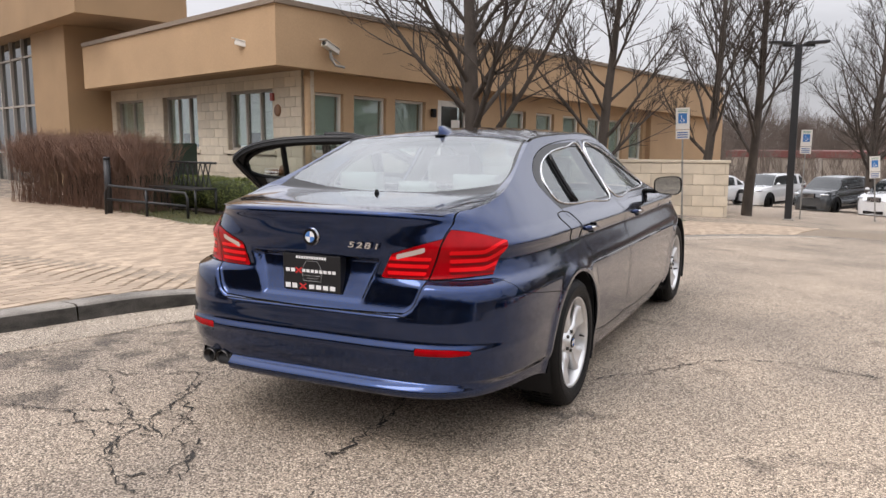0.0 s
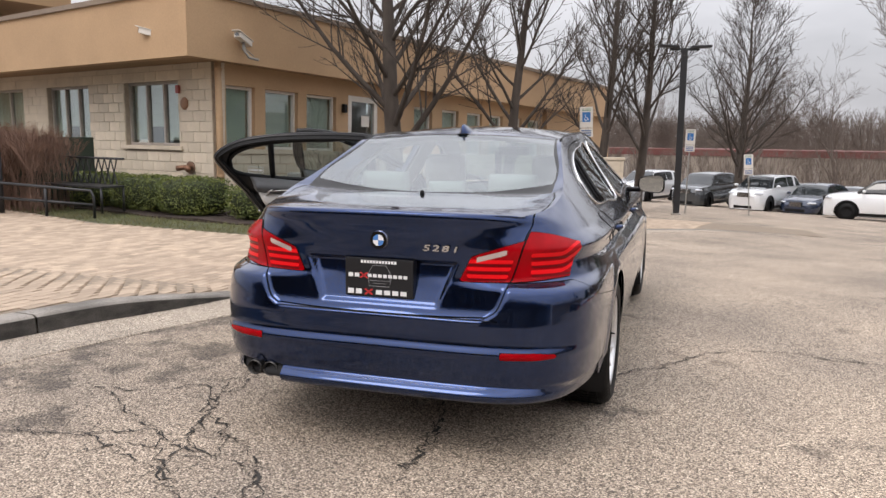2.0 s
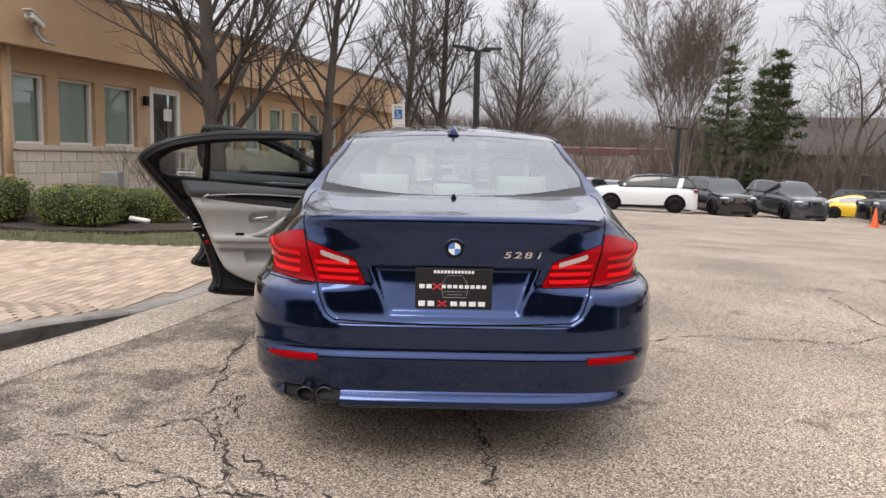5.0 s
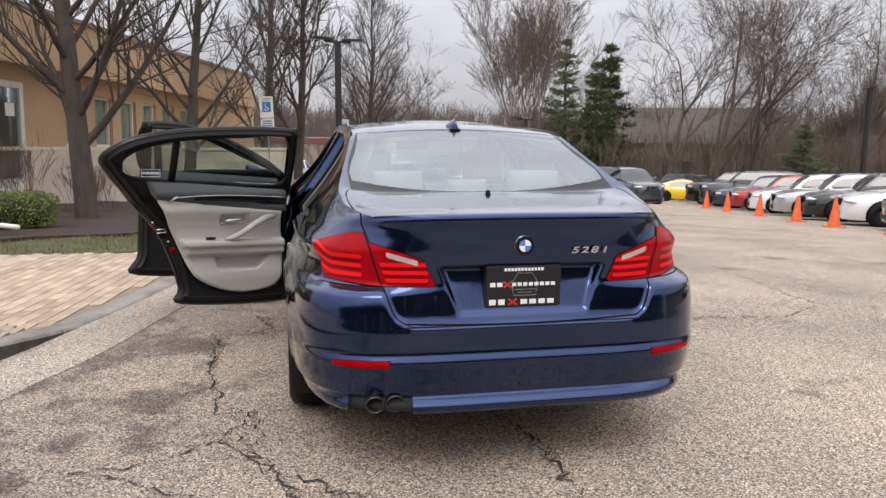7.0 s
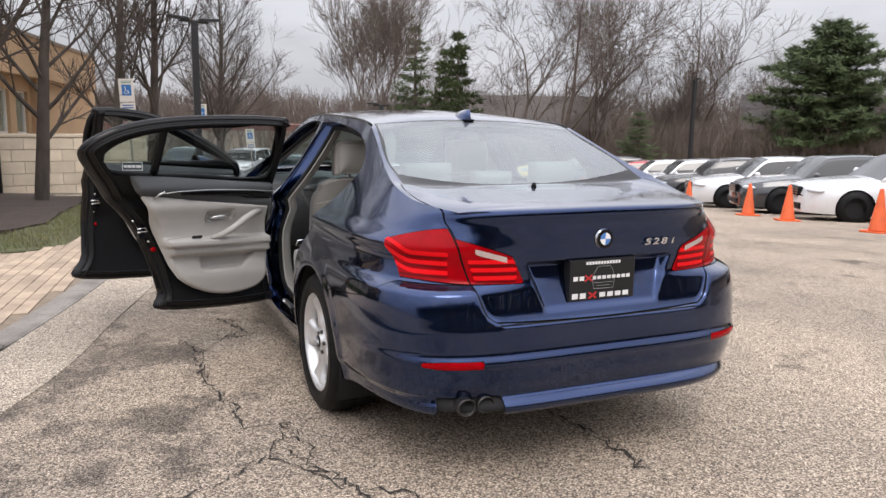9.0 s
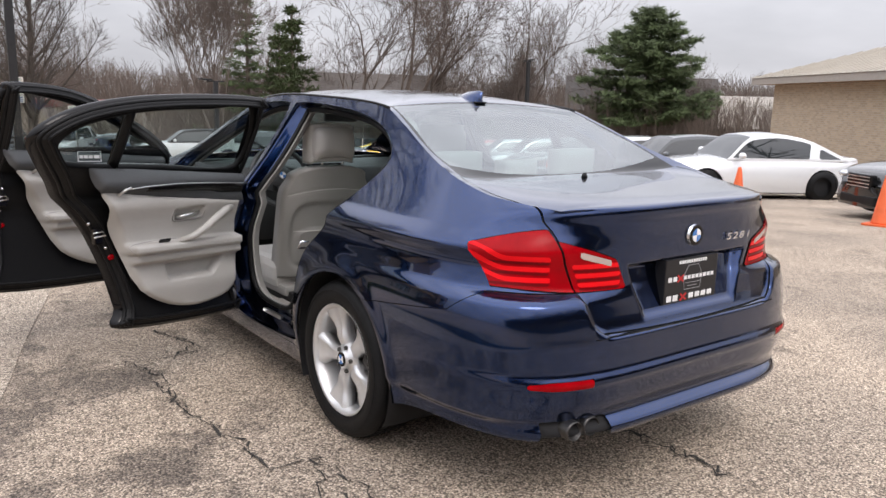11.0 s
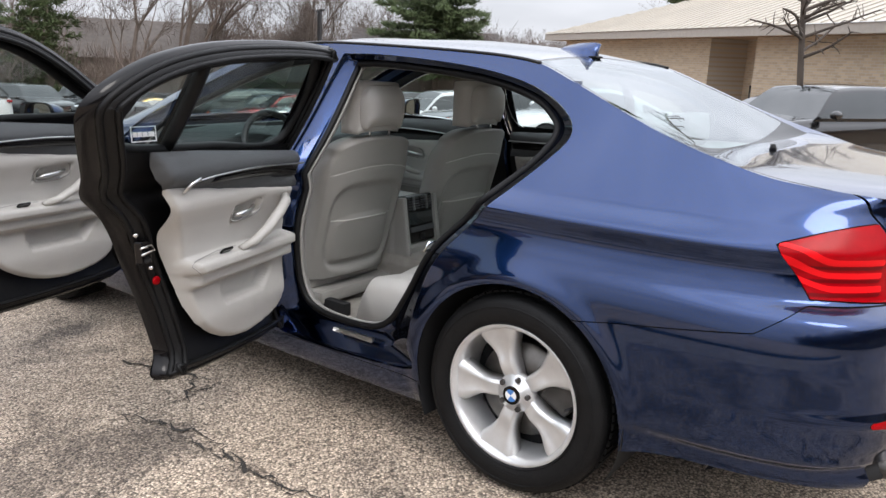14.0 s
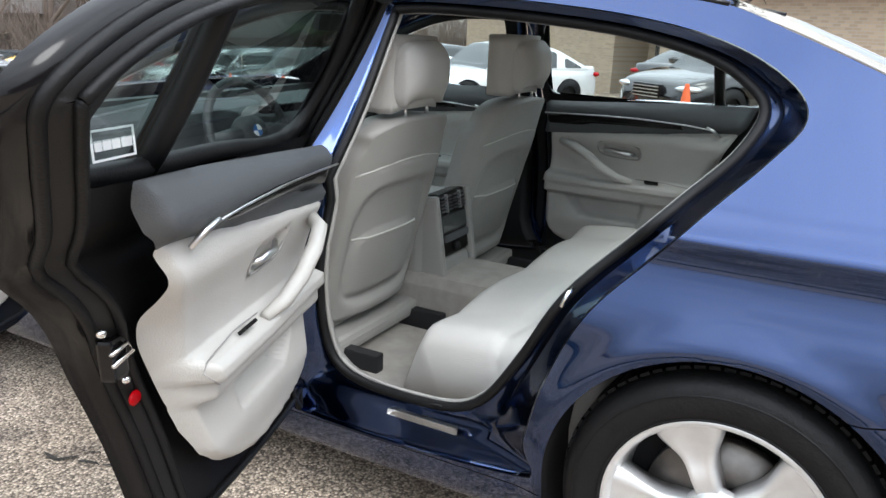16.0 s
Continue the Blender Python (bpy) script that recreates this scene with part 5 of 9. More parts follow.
def flank(s, t):
    """The shoulder and greenhouse side, between the lower shell and the upper edge."""
    x0, y0, z0 = ring(s, top_z(s))
    x2, y2, z2 = upper_edge(s)
    if s <= 0.6:
        xc, yc = lerp(x0, x2, 0.3), lerp(y0, y2, 0.15)
        k = sstep(0.44, 0.6, s)
        zc = lerp(lerp(z0, z2, 0.85), lerp(z0, z2, 0.5), k)
        x1, y1 = lerp(xc, x0 - 0.4 * (z2 - z0), k), lerp(yc, lerp(y0, y2, 0.5), k)
        z1 = zc
    else:
        x1, y1, z1 = x0 - 0.4 * (z2 - z0), (y0 + y2) / 2, (z0 + z2) / 2
    a, b, c = (1 - t) ** 2, 2 * t * (1 - t), t * t
    return a * x0 + b * x1 + c * x2, a * y0 + b * y1 + c * y2, a * z0 + b * z1 + c * z2


def side_x(y, z):
    """How far out the flank stands at a place beside the cabin."""
    if z <= BELT:
        return w_at(z) * bow(y)
    xu, zu = u_at(y)
    t = min((z - BELT) / (zu - BELT), 1.0)
    x0 = w_at(BELT) * bow(y)
    x1 = x0 - 0.4 * (zu - BELT)
    return (1 - t) ** 2 * x0 + 2 * t * (1 - t) * x1 + t * t * xu


def cap(q, y):
    """The top: boot deck, rear window, roof, windscreen. q runs from -1 to 1 across."""
    sweep = 0.075 * max(0.0, 1 - (y + 1.005) / 0.30) - 0.085 * sstep(-0.62, -0.36, y) * (1 - sstep(-0.36, 0.30, y))
    ye = y + sweep
    xu, zu = u_at(ye)
    zc = c_at(y)
    e = lerp(5.0, 2.2, sstep(-0.35, 0.25, y))
    z = zc + (zu - zc) * abs(q) ** e
    return q * xu, y + sweep * q * q, z


class Patch:
    """A mesh in two parameters that can be cut along smooth lines before it is laid out in space."""

    def __init__(self, us, vs, f, ready=None):
        self.f = f
        if ready:
            self.uv, self.co, self.faces = ready
            return
        self.uv = [(u, v) for v in vs for u in us]
        self.co = [f(u, v) for u, v in self.uv]
        n = len(us)
        self.faces = [(j * n + i, j * n + i + 1, (j + 1) * n + i + 1, (j + 1) * n + i) for j in range(len(vs) - 1) for i in range(n - 1)]

    def cut(self, g):
        """The part where g < 0 and the part where g > 0."""
        vals = [g(*c) for c in self.co]
        new_pts = {}

        def mid(a, b):
            key = (min(a, b), max(a, b))
            if key not in new_pts:
                (u0, v0), (u1, v1) = self.uv[a], self.uv[b]
                lo, hi, glo = 0.0, 1.0, vals[a]
                for _ in range(7):
                    m = (lo + hi) / 2
                    gm = g(*self.f(u0 + (u1 - u0) * m, v0 + (v1 - v0) * m))
                    if (gm < 0) == (glo < 0):
                        lo = m
                    else:
                        hi = m
                m = (lo + hi) / 2
                self.uv.append((u0 + (u1 - u0) * m, v0 + (v1 - v0) * m))
                self.co.append(self.f(*self.uv[-1]))
                new_pts[key] = len(self.uv) - 1
            return new_pts[key]

        ins, outs = [], []
        for fc in self.faces:
            sg = [vals[k] < 0 for k in fc]
            if all(sg):
                ins.append(fc)
            elif not any(sg):
                outs.append(fc)
            else:
                a, b = [], []
                for i, k in enumerate(fc):
                    j = fc[(i + 1) % len(fc)]
                    (a if vals[k] < 0 else b).append(k)
                    if (vals[k] < 0) != (vals[j] < 0):
                        m = mid(k, j)
                        a.append(m)
                        b.append(m)
                if len(a) > 2:
                    ins.append(tuple(a))
                if len(b) > 2:
                    outs.append(tuple(b))
        return self.sub(ins), self.sub(outs)

    def sub(self, faces):
        return Patch((), (), self.f, (list(self.uv), list(self.co), faces))

    def gap(self, g, w=0.0022):
        """Both sides of a shut line, with the line itself left open."""
        a, rest = self.cut(lambda x, y, z: g(x, y, z) + w)
        _, b = rest.cut(lambda x, y, z: g(x, y, z) - w)
        return a, b


def emit(name, patches, material, parent, label="", sides=(1,), offset=0.0, m=None, flip=False, thick=0.0):
    """Lays patches out as one mesh, on one or both sides of the car."""
    bm = bmesh.new()
    for p in patches:
        used = sorted({k for fc in p.faces for k in fc})
        for sx in sides:
            vm = {}
            for k in used:
                x, y, z = p.co[k]
                vm[k] = bm.verts.new((sx * x, y, z))
            for fc in p.faces:
                ids = [vm[k] for k in (fc if (sx > 0) != flip else fc[::-1])]
                try:
                    bm.faces.new(ids)
                except ValueError:
                    pass
    bmesh.ops.remove_doubles(bm, verts=bm.verts, dist=0.0004)
    bm.normal_update()
    if offset or thick:
        if thick:
            geo = bmesh.ops.extrude_face_region(bm, geom=bm.faces[:])
            vs = [v for v in geo["geom"] if isinstance(v, bmesh.types.BMVert)]
            base = [(v, v.normal.copy()) for v in vs]
            for v, nn in base:
                v.co -= nn * thick
        if offset:
            base = [(v, v.normal.copy()) for v in bm.verts]
            for v, nn in base:
                v.co += nn * offset
    if m is not None:
        bmesh.ops.transform(bm, matrix=m, verts=bm.verts)
    ob = part(name, bm, material, parent, label, smooth=True)
    return ob


def poly_sd(poly, cell=0.004, margin=0.06):
    """Signed distance to a closed outline in (y, z): below 0 inside; looked up in a fine grid."""
    P = np.array([(p[0], p[1]) for p in poly], dtype=float)
    Q = np.roll(P, -1, axis=0)
    y0, z0 = P.min(axis=0) - margin
    y1, z1 = P.max(axis=0) + margin
    ny, nz = int((y1 - y0) / cell) + 2, int((z1 - z0) / cell) + 2
    Y, Z = np.meshgrid(y0 + cell * np.arange(ny), z0 + cell * np.arange(nz), indexing="ij")
    best, inn = np.full(Y.shape, 1e9), np.zeros(Y.shape, dtype=bool)
    for (a, b), (p, q) in zip(P, Q):
        dx, dz = p - a, q - b
        k = np.clip(((Y - a) * dx + (Z - b) * dz) / max(dx * dx + dz * dz, 1e-12), 0, 1)
        best = np.minimum(best, (Y - a - k * dx) ** 2 + (Z - b - k * dz) ** 2)
        if b != q:
            inn ^= ((b > Z) != (q > Z)) & (Y < dx * (Z - b) / dz + a)
    grid = np.where(inn, -np.sqrt(best), np.sqrt(best)).tolist()

    def g(x, y, z):
        fy, fz = (y - y0) / cell, (z - z0) / cell
        if fy < 0 or fz < 0 or fy >= ny - 1 or fz >= nz - 1:
            return max(y0 - y, y - y1, z0 - z, z - z1, 0.0) + margin * 0.9
        i, j = int(fy), int(fz)
        fy, fz = fy - i, fz - j
        A, B = grid[i], grid[i + 1]
        return (A[j] * (1 - fz) + A[j + 1] * fz) * (1 - fy) + (B[j] * (1 - fz) + B[j + 1] * fz) * fy

    return g


def smooth_loop(pts, per=6):
    """A closed smooth line through points of any dimension."""
    out, n = [], len(pts)
    for i in range(n):
        p0, p1, p2, p3 = (Vector(pts[(i + k - 1) % n]) for k in range(4))
        for k in range(per):
            t = k / per
            out.append(0.5 * ((2 * p1) + (p2 - p0) * t + (2 * p0 - 5 * p1 + 4 * p2 - p3) * t * t + (3 * p1 - p0 - 3 * p2 + p3) * t ** 3))
    return out


sedan = tagged(new("sedan_car"), "dark blue metallic four-door sedan with two doors standing open", "car")

# outlines, in length and height
REAR_DOOR = [(0.445, 0.300), (0.425, 0.40), (0.385, 0.56), (0.305, 0.74), (0.19, 0.875), (0.10, 0.98), (0.015, 1.075), (-0.035, 1.155), (0.015, 1.225), (0.16, 1.295), (0.40, 1.343), (0.75, 1.371), (1.02, 1.374), (1.072, 1.345), (1.098, 1.10), (1.11, 0.80), (1.10, 0.40), (1.08, 0.285)]
REAR_OPEN = [(0.70, 0.385), (0.57, 0.43), (0.475, 0.56), (0.375, 0.74), (0.255, 0.875), (0.165, 0.975), (0.085, 1.065), (0.05, 1.150), (0.09, 1.205), (0.20, 1.262), (0.42, 1.308), (0.75, 1.335), (1.00, 1.338), (1.03, 1.30), (1.035, 1.08), (1.04, 0.80), (1.03, 0.52), (0.95, 0.40)]
FRONT_DOOR = [(1.135, 0.285), (1.135, 0.45), (1.145, 0.8), (1.137, 1.1), (1.125, 1.335), (1.175, 1.374), (1.40, 1.370), (1.60, 1.325), (1.85, 1.225), (2.10, 1.10), (2.22, 0.99), (2.24, 0.75), (2.22, 0.45), (2.16, 0.285)]
FRONT_OPEN = [(1.25, 0.385), (1.21, 0.50), (1.21, 0.8), (1.20, 1.1), (1.18, 1.30), (1.22, 1.338), (1.40, 1.33), (1.58, 1.282), (1.82, 1.185), (2.04, 1.07), (2.14, 0.96), (2.15, 0.75), (2.10, 0.48), (1.98, 0.385)]
g_rdoor = poly_sd([(v.x, v.y) for v in smooth_loop(REAR_DOOR, 4)])
g_fdoor = poly_sd([(v.x, v.y) for v in smooth_loop(FRONT_DOOR, 4)])
DLO_REAR = [(0.135, 1.045), (0.06, 1.130), (0.095, 1.20), (0.22, 1.262), (0.45, 1.310), (0.75, 1.333), (1.02, 1.338), (1.055, 1.03), (0.60, 1.025)]
DLO_FRONT = [(1.16, 1.03), (1.125, 1.338), (1.38, 1.332), (1.58, 1.285), (1.83, 1.185), (2.10, 1.055), (1.60, 1.03)]
g_dlo_r = poly_sd(DLO_REAR)
g_dlo_f = poly_sd(DLO_FRONT)


def g_arch(wy, r):
    return lambda x, y, z: (math.hypot(y - wy, (z - 0.333) * (1.0 if z > 0.333 else 0.55)) - r) if x > 0.55 else 1.0


def g_lid(x, y, z):
    if y > -0.6:
        return 1.0
    return max(x - lid_edge(z), 0.640 + 0.012 * min(x / 0.5, 1.0) ** 2 - z)


def g_lamp_all(x, y, z):
    if y > -0.5:
        return 1.0
    top = lerp(0.885, 0.966, min(max((x - 0.385) / 0.24, 0), 1) ** 0.8) if x < lid_edge(z) + 0.004 else 0.998 - 0.060 * min(max((x - 0.62) / 0.19, 0.0), 1.0) ** 1.6
    bot = 0.790 + 0.014 * sstep(0.55, 0.8, x)
    inner = 0.352 + 0.036 * (z - 0.79) / 0.075
    outer = 0.948 - 1.45 * max(-0.70 - y, 0.0) - z
    return max(z - top, bot - z, inner - x, outer if y > -0.9 else -1, y + 0.700)


def g_reflector(x, y, z):
    return max(abs(z - 0.500) - 0.0155 + 0.006 * sstep(0.68, 0.76, x), 0.545 - x, x - 0.762)


def bumper_line(x, y):
    """The height of the seam over the bumper."""
    if y < -0.80:
        return 0.790 if x > 0.53 else 0.64
    return lerp(0.715, 0.645, min(max((y + 0.70) / 0.48, 0), 1)) if y > -0.70 else lerp(0.79, 0.715, (y + 0.80) / 0.10)


zs = np.linspace(0, 1, 105)
rear_s = list(np.linspace(0, 0.5, 84)) + list(np.linspace(0.5, 1.0, 92))[1:]
low_z0 = lambda s: 0.293 if s < 0.7 else lerp(0.293, 0.175, sstep(0.7, 1.0, s))
rear = Patch(rear_s, zs, lambda s, v: ring(s, lerp(low_z0(s), top_z(s), v)))
side = Patch(list(np.linspace(1, 2, 128)), list(np.linspace(0, 0.82, 44)) + list(np.linspace(0.836, 1, 30)), lambda s, v: ring(s, lerp(0.175, BELT, v)))
front = Patch(list(np.linspace(2, 3, 44)), list(np.linspace(0, 1, 40)), lambda s, v: ring(s, lerp(0.19, top_z(s), v)))
fl_rear = Patch(rear_s, list(np.linspace(0, 1, 40)), flank)
fl_side = Patch(list(np.linspace(1, 2, 128)), list(np.linspace(0, 1, 40)), flank)

_, rear = rear.cut(g_arch(0.0, 0.372))
_, side = side.cut(g_arch(0.0, 0.372))
_, side = side.cut(g_arch(2.968, 0.372))
_, front = front.cut(g_arch(2.968, 0.372))

# rear end: lamps, lid, bumper, wings
lamp_p, rear_rest = rear.gap(g_lamp_all, 0.0015)
lid_p, rear_rest = rear_rest.gap(g_lid, 0.0028)
refl_p, rear_rest = rear_rest.gap(g_reflector, 0.001)
bump_p, wing_p = rear_rest.gap(lambda x, y, z: z - bumper_line(x, y), 0.0016)
lamp_in, lamp_out = lamp_p.gap(lambda x, y, z: x - lid_edge(z) - 0.004, 0.0035)

fl_lid, fl_wing = fl_rear.gap(g_lid, 0.0028)


def side_split(base_side, base_flank, base_rear, base_fl_rear):
    """Cuts the flank into doors, their glass and the fixed body."""
    out = {}
    for key, g in (("rear", g_rdoor), ("front", g_fdoor)):
        got = []
        parts_in = [base_side, base_flank, base_rear, base_fl_rear]
        rest = []
        for p in parts_in:
            a, b = p.gap(g, 0.0025)
            got.append(a)
            rest.append(b)
        base_side, base_flank, base_rear, base_fl_rear = rest
        out[key] = got
    return out, base_side, base_flank, base_rear, base_fl_rear


doors, side_b, flank_b, wing_b, flwing_b = side_split(side, fl_side, wing_p, fl_wing)

BOTH = (RIGHT, LEFT)
lid = emit("boot_lid", [lid_p, fl_lid], M_BLUE, sedan, sides=BOTH)
bump_left = bump_p.cut(lambda x, y, z: max(0.455 - x, x - 0.70, z - 0.366))[1]
bumper = emit("rear_bumper", [bump_p], M_BLUE, sedan, sides=(RIGHT,))
emit("bumper_side", [bump_left], M_BLUE, bumper, sides=(LEFT,))
fender_f, sill_rest = side_b.cut(lambda x, y, z: 2.2 - y)
rocker, sides_mid = sill_rest.gap(lambda x, y, z: z - 0.272 if 0.3 < y < 2.3 else 1.0, 0.0015)
shell = emit("body_shell", [wing_b, flwing_b, sides_mid, flank_b, fender_f, front], M_BLUE, sedan, sides=BOTH)
emit("side_skirt", [rocker], M_BLUE, sedan, sides=(RIGHT,))
emit("side_skirt", [rocker], M_BLUE, sedan, sides=(LEFT,))
for sx in BOTH:
    emit("reflector", [refl_p], M_REDLENS, bumper, "red bumper reflector", sides=(sx,), offset=0.0015)


for sx in BOTH:
    for nm, p in (("tail_lamp", lamp_out), ("lid_lamp", lamp_in)):
        lens = emit(nm, [p], M_REDLENS, sedan, "red tail lamp with light bars", sides=(sx,), offset=0.004)
        if nm == "tail_lamp":
            def gb(zc):
                return lambda x, y, z: max(abs(z - zc - 0.05 * sstep(0.74, 0.83, x)) - 0.0085, 0.636 - x, x - 0.815)
            levels = (0.832, 0.868, 0.904)
        else:
            def gb(zc):
                return lambda x, y, z: max(abs(z - zc) - 0.0080, 0.385 - x, x - lid_edge(z) + 0.016)
            levels = (0.815, 0.846, 0.877)
        for zc in levels:
            bar, _ = p.cut(gb(zc))
            if bar.faces:
                emit("light_bar", [bar], M_REDGLOW, lens, "bright red light bar", sides=(sx,), offset=0.0055)
            dk, _ = p.cut(lambda x, y, z, zc=zc: max(abs(z - zc + 0.0155) - 0.0045, (0.636 if nm == 'tail_lamp' else 0.385) - x, x - (0.79 if nm == 'tail_lamp' else lid_edge(z) - 0.016)))
            if dk.faces:
                emit("lamp_recess", [dk], M_REDDEEP, lens, "deep red band", sides=(sx,), offset=0.0048)
        if nm == "lid_lamp":
            clear, _ = p.cut(lambda x, y, z: max(abs(z - 0.893 - 0.28 * (x - 0.46)) - 0.0105, 0.425 - x, x - 0.545))
            emit("reversing_lamp", [clear], M_CLEARLENS, lens, "clear reversing lamp", sides=(sx,), offset=0.006)

# dark shell behind the shut lines
lin_rear = Patch(list(np.linspace(0, 1, 60)), list(np.linspace(0, 1, 40)), lambda s, v: ring(s, lerp(low_z0(s) + 0.01, top_z(s), v)))
_, lin_rear = lin_rear.cut(g_arch(0.0, 0.378))
_, lin_rear = lin_rear.cut(lambda x, y, z: max(abs(x) - 0.40, 0.655 - z, z - 0.89) if y < -0.8 else 1.0)
_, lin_rear_l = lin_rear.cut(g_rdoor)
lin_fl = Patch(list(np.linspace(0.5, 0.92, 40)), list(np.linspace(0, 1, 14)), flank)
_, lin_fl = lin_fl.cut(g_rdoor)
emit("inner_shell", [lin_rear_l, lin_fl], M_GAP, shell, "dark inner shell", sides=BOTH, offset=-0.014)
lin_side = Patch(list(np.linspace(1, 2, 50)), list(np.linspace(0, 1, 24)), lambda s, v: ring(s, lerp(0.18, BELT, v)))
_, lin_side = lin_side.cut(g_arch(0.0, 0.378))
_, lin_side = lin_side.cut(g_arch(2.968, 0.378))
emit("inner_shell", [lin_side], M_GAP, shell, "dark inner shell", sides=(RIGHT,), offset=-0.014)
_, lin_l = lin_side.cut(g_rdoor)
_, lin_l = lin_l.cut(g_fdoor)
emit("inner_shell", [lin_l], M_GAP, shell, "dark inner shell", sides=(LEFT,), offset=-0.014)

# top: deck, rear window, roof, windscreen
qs = list(np.linspace(-1, 1, 97))
deck_w = table([(-1.0, 0.60), (-0.93, 0.628), (-0.80, 0.648), (-0.66, 0.66), (-0.54, 0.662), (-0.44, 0.64), (-0.36, 0.60)])
glass_w = table([(-0.40, 0.585), (-0.36, 0.615), (-0.28, 0.622), (0.0, 0.565), (0.2, 0.535), (0.26, 0.525)])
deck = Patch(qs, list(np.linspace(-1.005, -0.375, 40)), cap)
lid_deck, wing_deck = deck.gap(lambda x, y, z: abs(x) - deck_w(y), 0.0028)
emit("deck_panel", [lid_deck], M_BLUE, lid)
wing_l, wing_r = wing_deck.cut(lambda x, y, z: x)
emit("quarter_top", [wing_l], M_BLUE, shell)
emit("quarter_top", [wing_r], M_BLUE, shell)
glass_all = Patch(qs, list(np.linspace(-0.375, 0.30, 60)), cap)


def g_glass(x, y, z):
    w = glass_w(y)
    return max(abs(x) - w, y - (0.232 - 0.045 * (x / 0.55) ** 2), -0.362 + 0.02 * (x / 0.6) ** 2 - y)


rw, rw_rim = glass_all.cut(g_glass)
rw_top, rw_rim = rw_rim.cut(lambda x, y, z: (0.252 - 0.05 * (x / 0.55) ** 2) - y)
rear_window = emit("rear_window", [rw], M_GLASS_REAR, sedan, "pale tinted rear window")
rear_window.visible_shadow = False
frit, rw_pillar = rw_rim.cut(lambda x, y, z: abs(x) - (0.632 - 0.085 * sstep(-0.3, 0.25, y)))
emit("window_border", [frit], M_GLOSSBLK, rear_window, "black glass border")
pil_l, pil_r = rw_pillar.cut(lambda x, y, z: x)
emit("pillar_top", [pil_l], M_BLUE, shell)
emit("pillar_top", [pil_r], M_BLUE, shell)
roof_p = Patch(qs, list(np.linspace(0.30, 1.55, 60)), cap)
roof = emit("roof_panel", [rw_top, roof_p], M_BLUE, sedan)
screen_p = Patch(qs, list(np.linspace(1.55, 2.45, 40)), cap)
wsc, wsc_rim = screen_p.cut(lambda x, y, z: max(abs(x) - (0.50 + 0.17 * sstep(1.55, 2.45, y)), 1.60 - y + 0.05 * 0))
windscreen = emit("windscreen", [wsc], M_GLASS_REAR, sedan, "clear windscreen")
windscreen.visible_shadow = False
emit("screen_pillar", [wsc_rim], M_BLUE, shell)
bon = Patch(qs, list(np.linspace(0, 1, 40)), lambda q, v: (q * lerp(0.715, 0.56, v ** 2), 2.45 + 1.22 * v - 0.12 * q * q * v, lerp(1.02, 0.80, v ** 1.6) - 0.03 * q * q))
emit("bonnet", [bon], M_BLUE, sedan)
emit("headliner", [rw_top, roof_p], M_LINER, roof, "pale fabric headliner", offset=-0.035, flip=False)
for sx in BOTH:
    bm = bmesh.new()
    tube_into(bm, [(sx * (u_at(y)[0] - 0.004), y, u_at(y)[1] + 0.001) for y in np.linspace(0.16, 1.5, 24)], 0.0075, 6)
    part("roof_moulding", bm, M_GLOSSBLK, roof, "black roof drip moulding", smooth=True)

# aerial fin, and a black stub that paints the reversing fin shadow on the deck
bm = bmesh.new()
fin = []
for k in range(9):
    t = k / 8
    y = lerp(0.235, 0.405, t)
    h = 0.062 * (1 - t) ** 0.75 * (1.0 if k else 0.92) + 0.002
    w = 0.036 * math.sin(math.pi * min(0.12 + t * 0.9, 1.0)) + 0.006
    zb = cap(0, y)[2] - 0.004
    fin.append([bm.verts.new(p) for p in ((-w, y, zb), (-w * 0.55, y, zb + h * 0.45), (-0.003, y - 0.012 * (1 - t), zb + h), (0.003, y - 0.012 * (1 - t), zb + h), (w * 0.55, y, zb + h * 0.45), (w, y, zb))])
for a, b in zip(fin, fin[1:]):
    for k in range(5):
        bm.faces.new((a[k], a[k + 1], b[k + 1], b[k]))
bm.faces.new(fin[0])
bmesh.ops.recalc_face_normals(bm, faces=bm.faces)
part("aerial_fin", bm, M_BLUE, roof, "blue shark-fin aerial", smooth=True)
box("aerial_gasket", -0.03, 0.03, 0.225, 0.27, cap(0, 0.25)[2] - 0.004, cap(0, 0.25)[2] + 0.004, M_RUBBER, roof, bevel=0.003)
# fin shadow, put in as a small black shape
bm = bmesh.new()
tube_into(bm, [(0.0, -0.47, 1.10), (0.0, -0.47, 1.125)], [0.016, 0.007], 8)
part("fin_shadow_stub", bm, M_RUBBER, lid, "small black stub added as the fin's shadow", smooth=True)

# plate, badge, model figures
plate = box("number_plate", -0.156, 0.156, -1.034, -0.985, 0.702, 0.868, M_PLATE, lid, m=Matrix.Rotation(radians(0), 4, "X"), bevel=0.004, label="black dealer plate with white and red print")


def lettering(name, text, size, at, material, parent, rot=(90, 0, 0), depth=0.0012, squash=1.0, align="CENTER", bold=0.0):
    cu = bpy.data.curves.new(name, "FONT")
    cu.body, cu.size, cu.extrude, cu.align_x, cu.offset, cu.shear = text, size, depth, align, bold, 0.18
    tmp = bpy.data.objects.new(name, cu)
    scene.collection.objects.link(tmp)
    me = bpy.data.meshes.new_from_object(tmp.evaluated_get(bpy.context.evaluated_depsgraph_get()))
    bpy.data.objects.remove(tmp)
    me.materials.clear()
    me.materials.append(material)
    ob = new(name, me)
    ob.parent = parent
    ob.matrix_basis = pose(*at, *rot) @ Matrix.Diagonal((squash, 1, 1, 1))
    return ob


PY = -1.0352
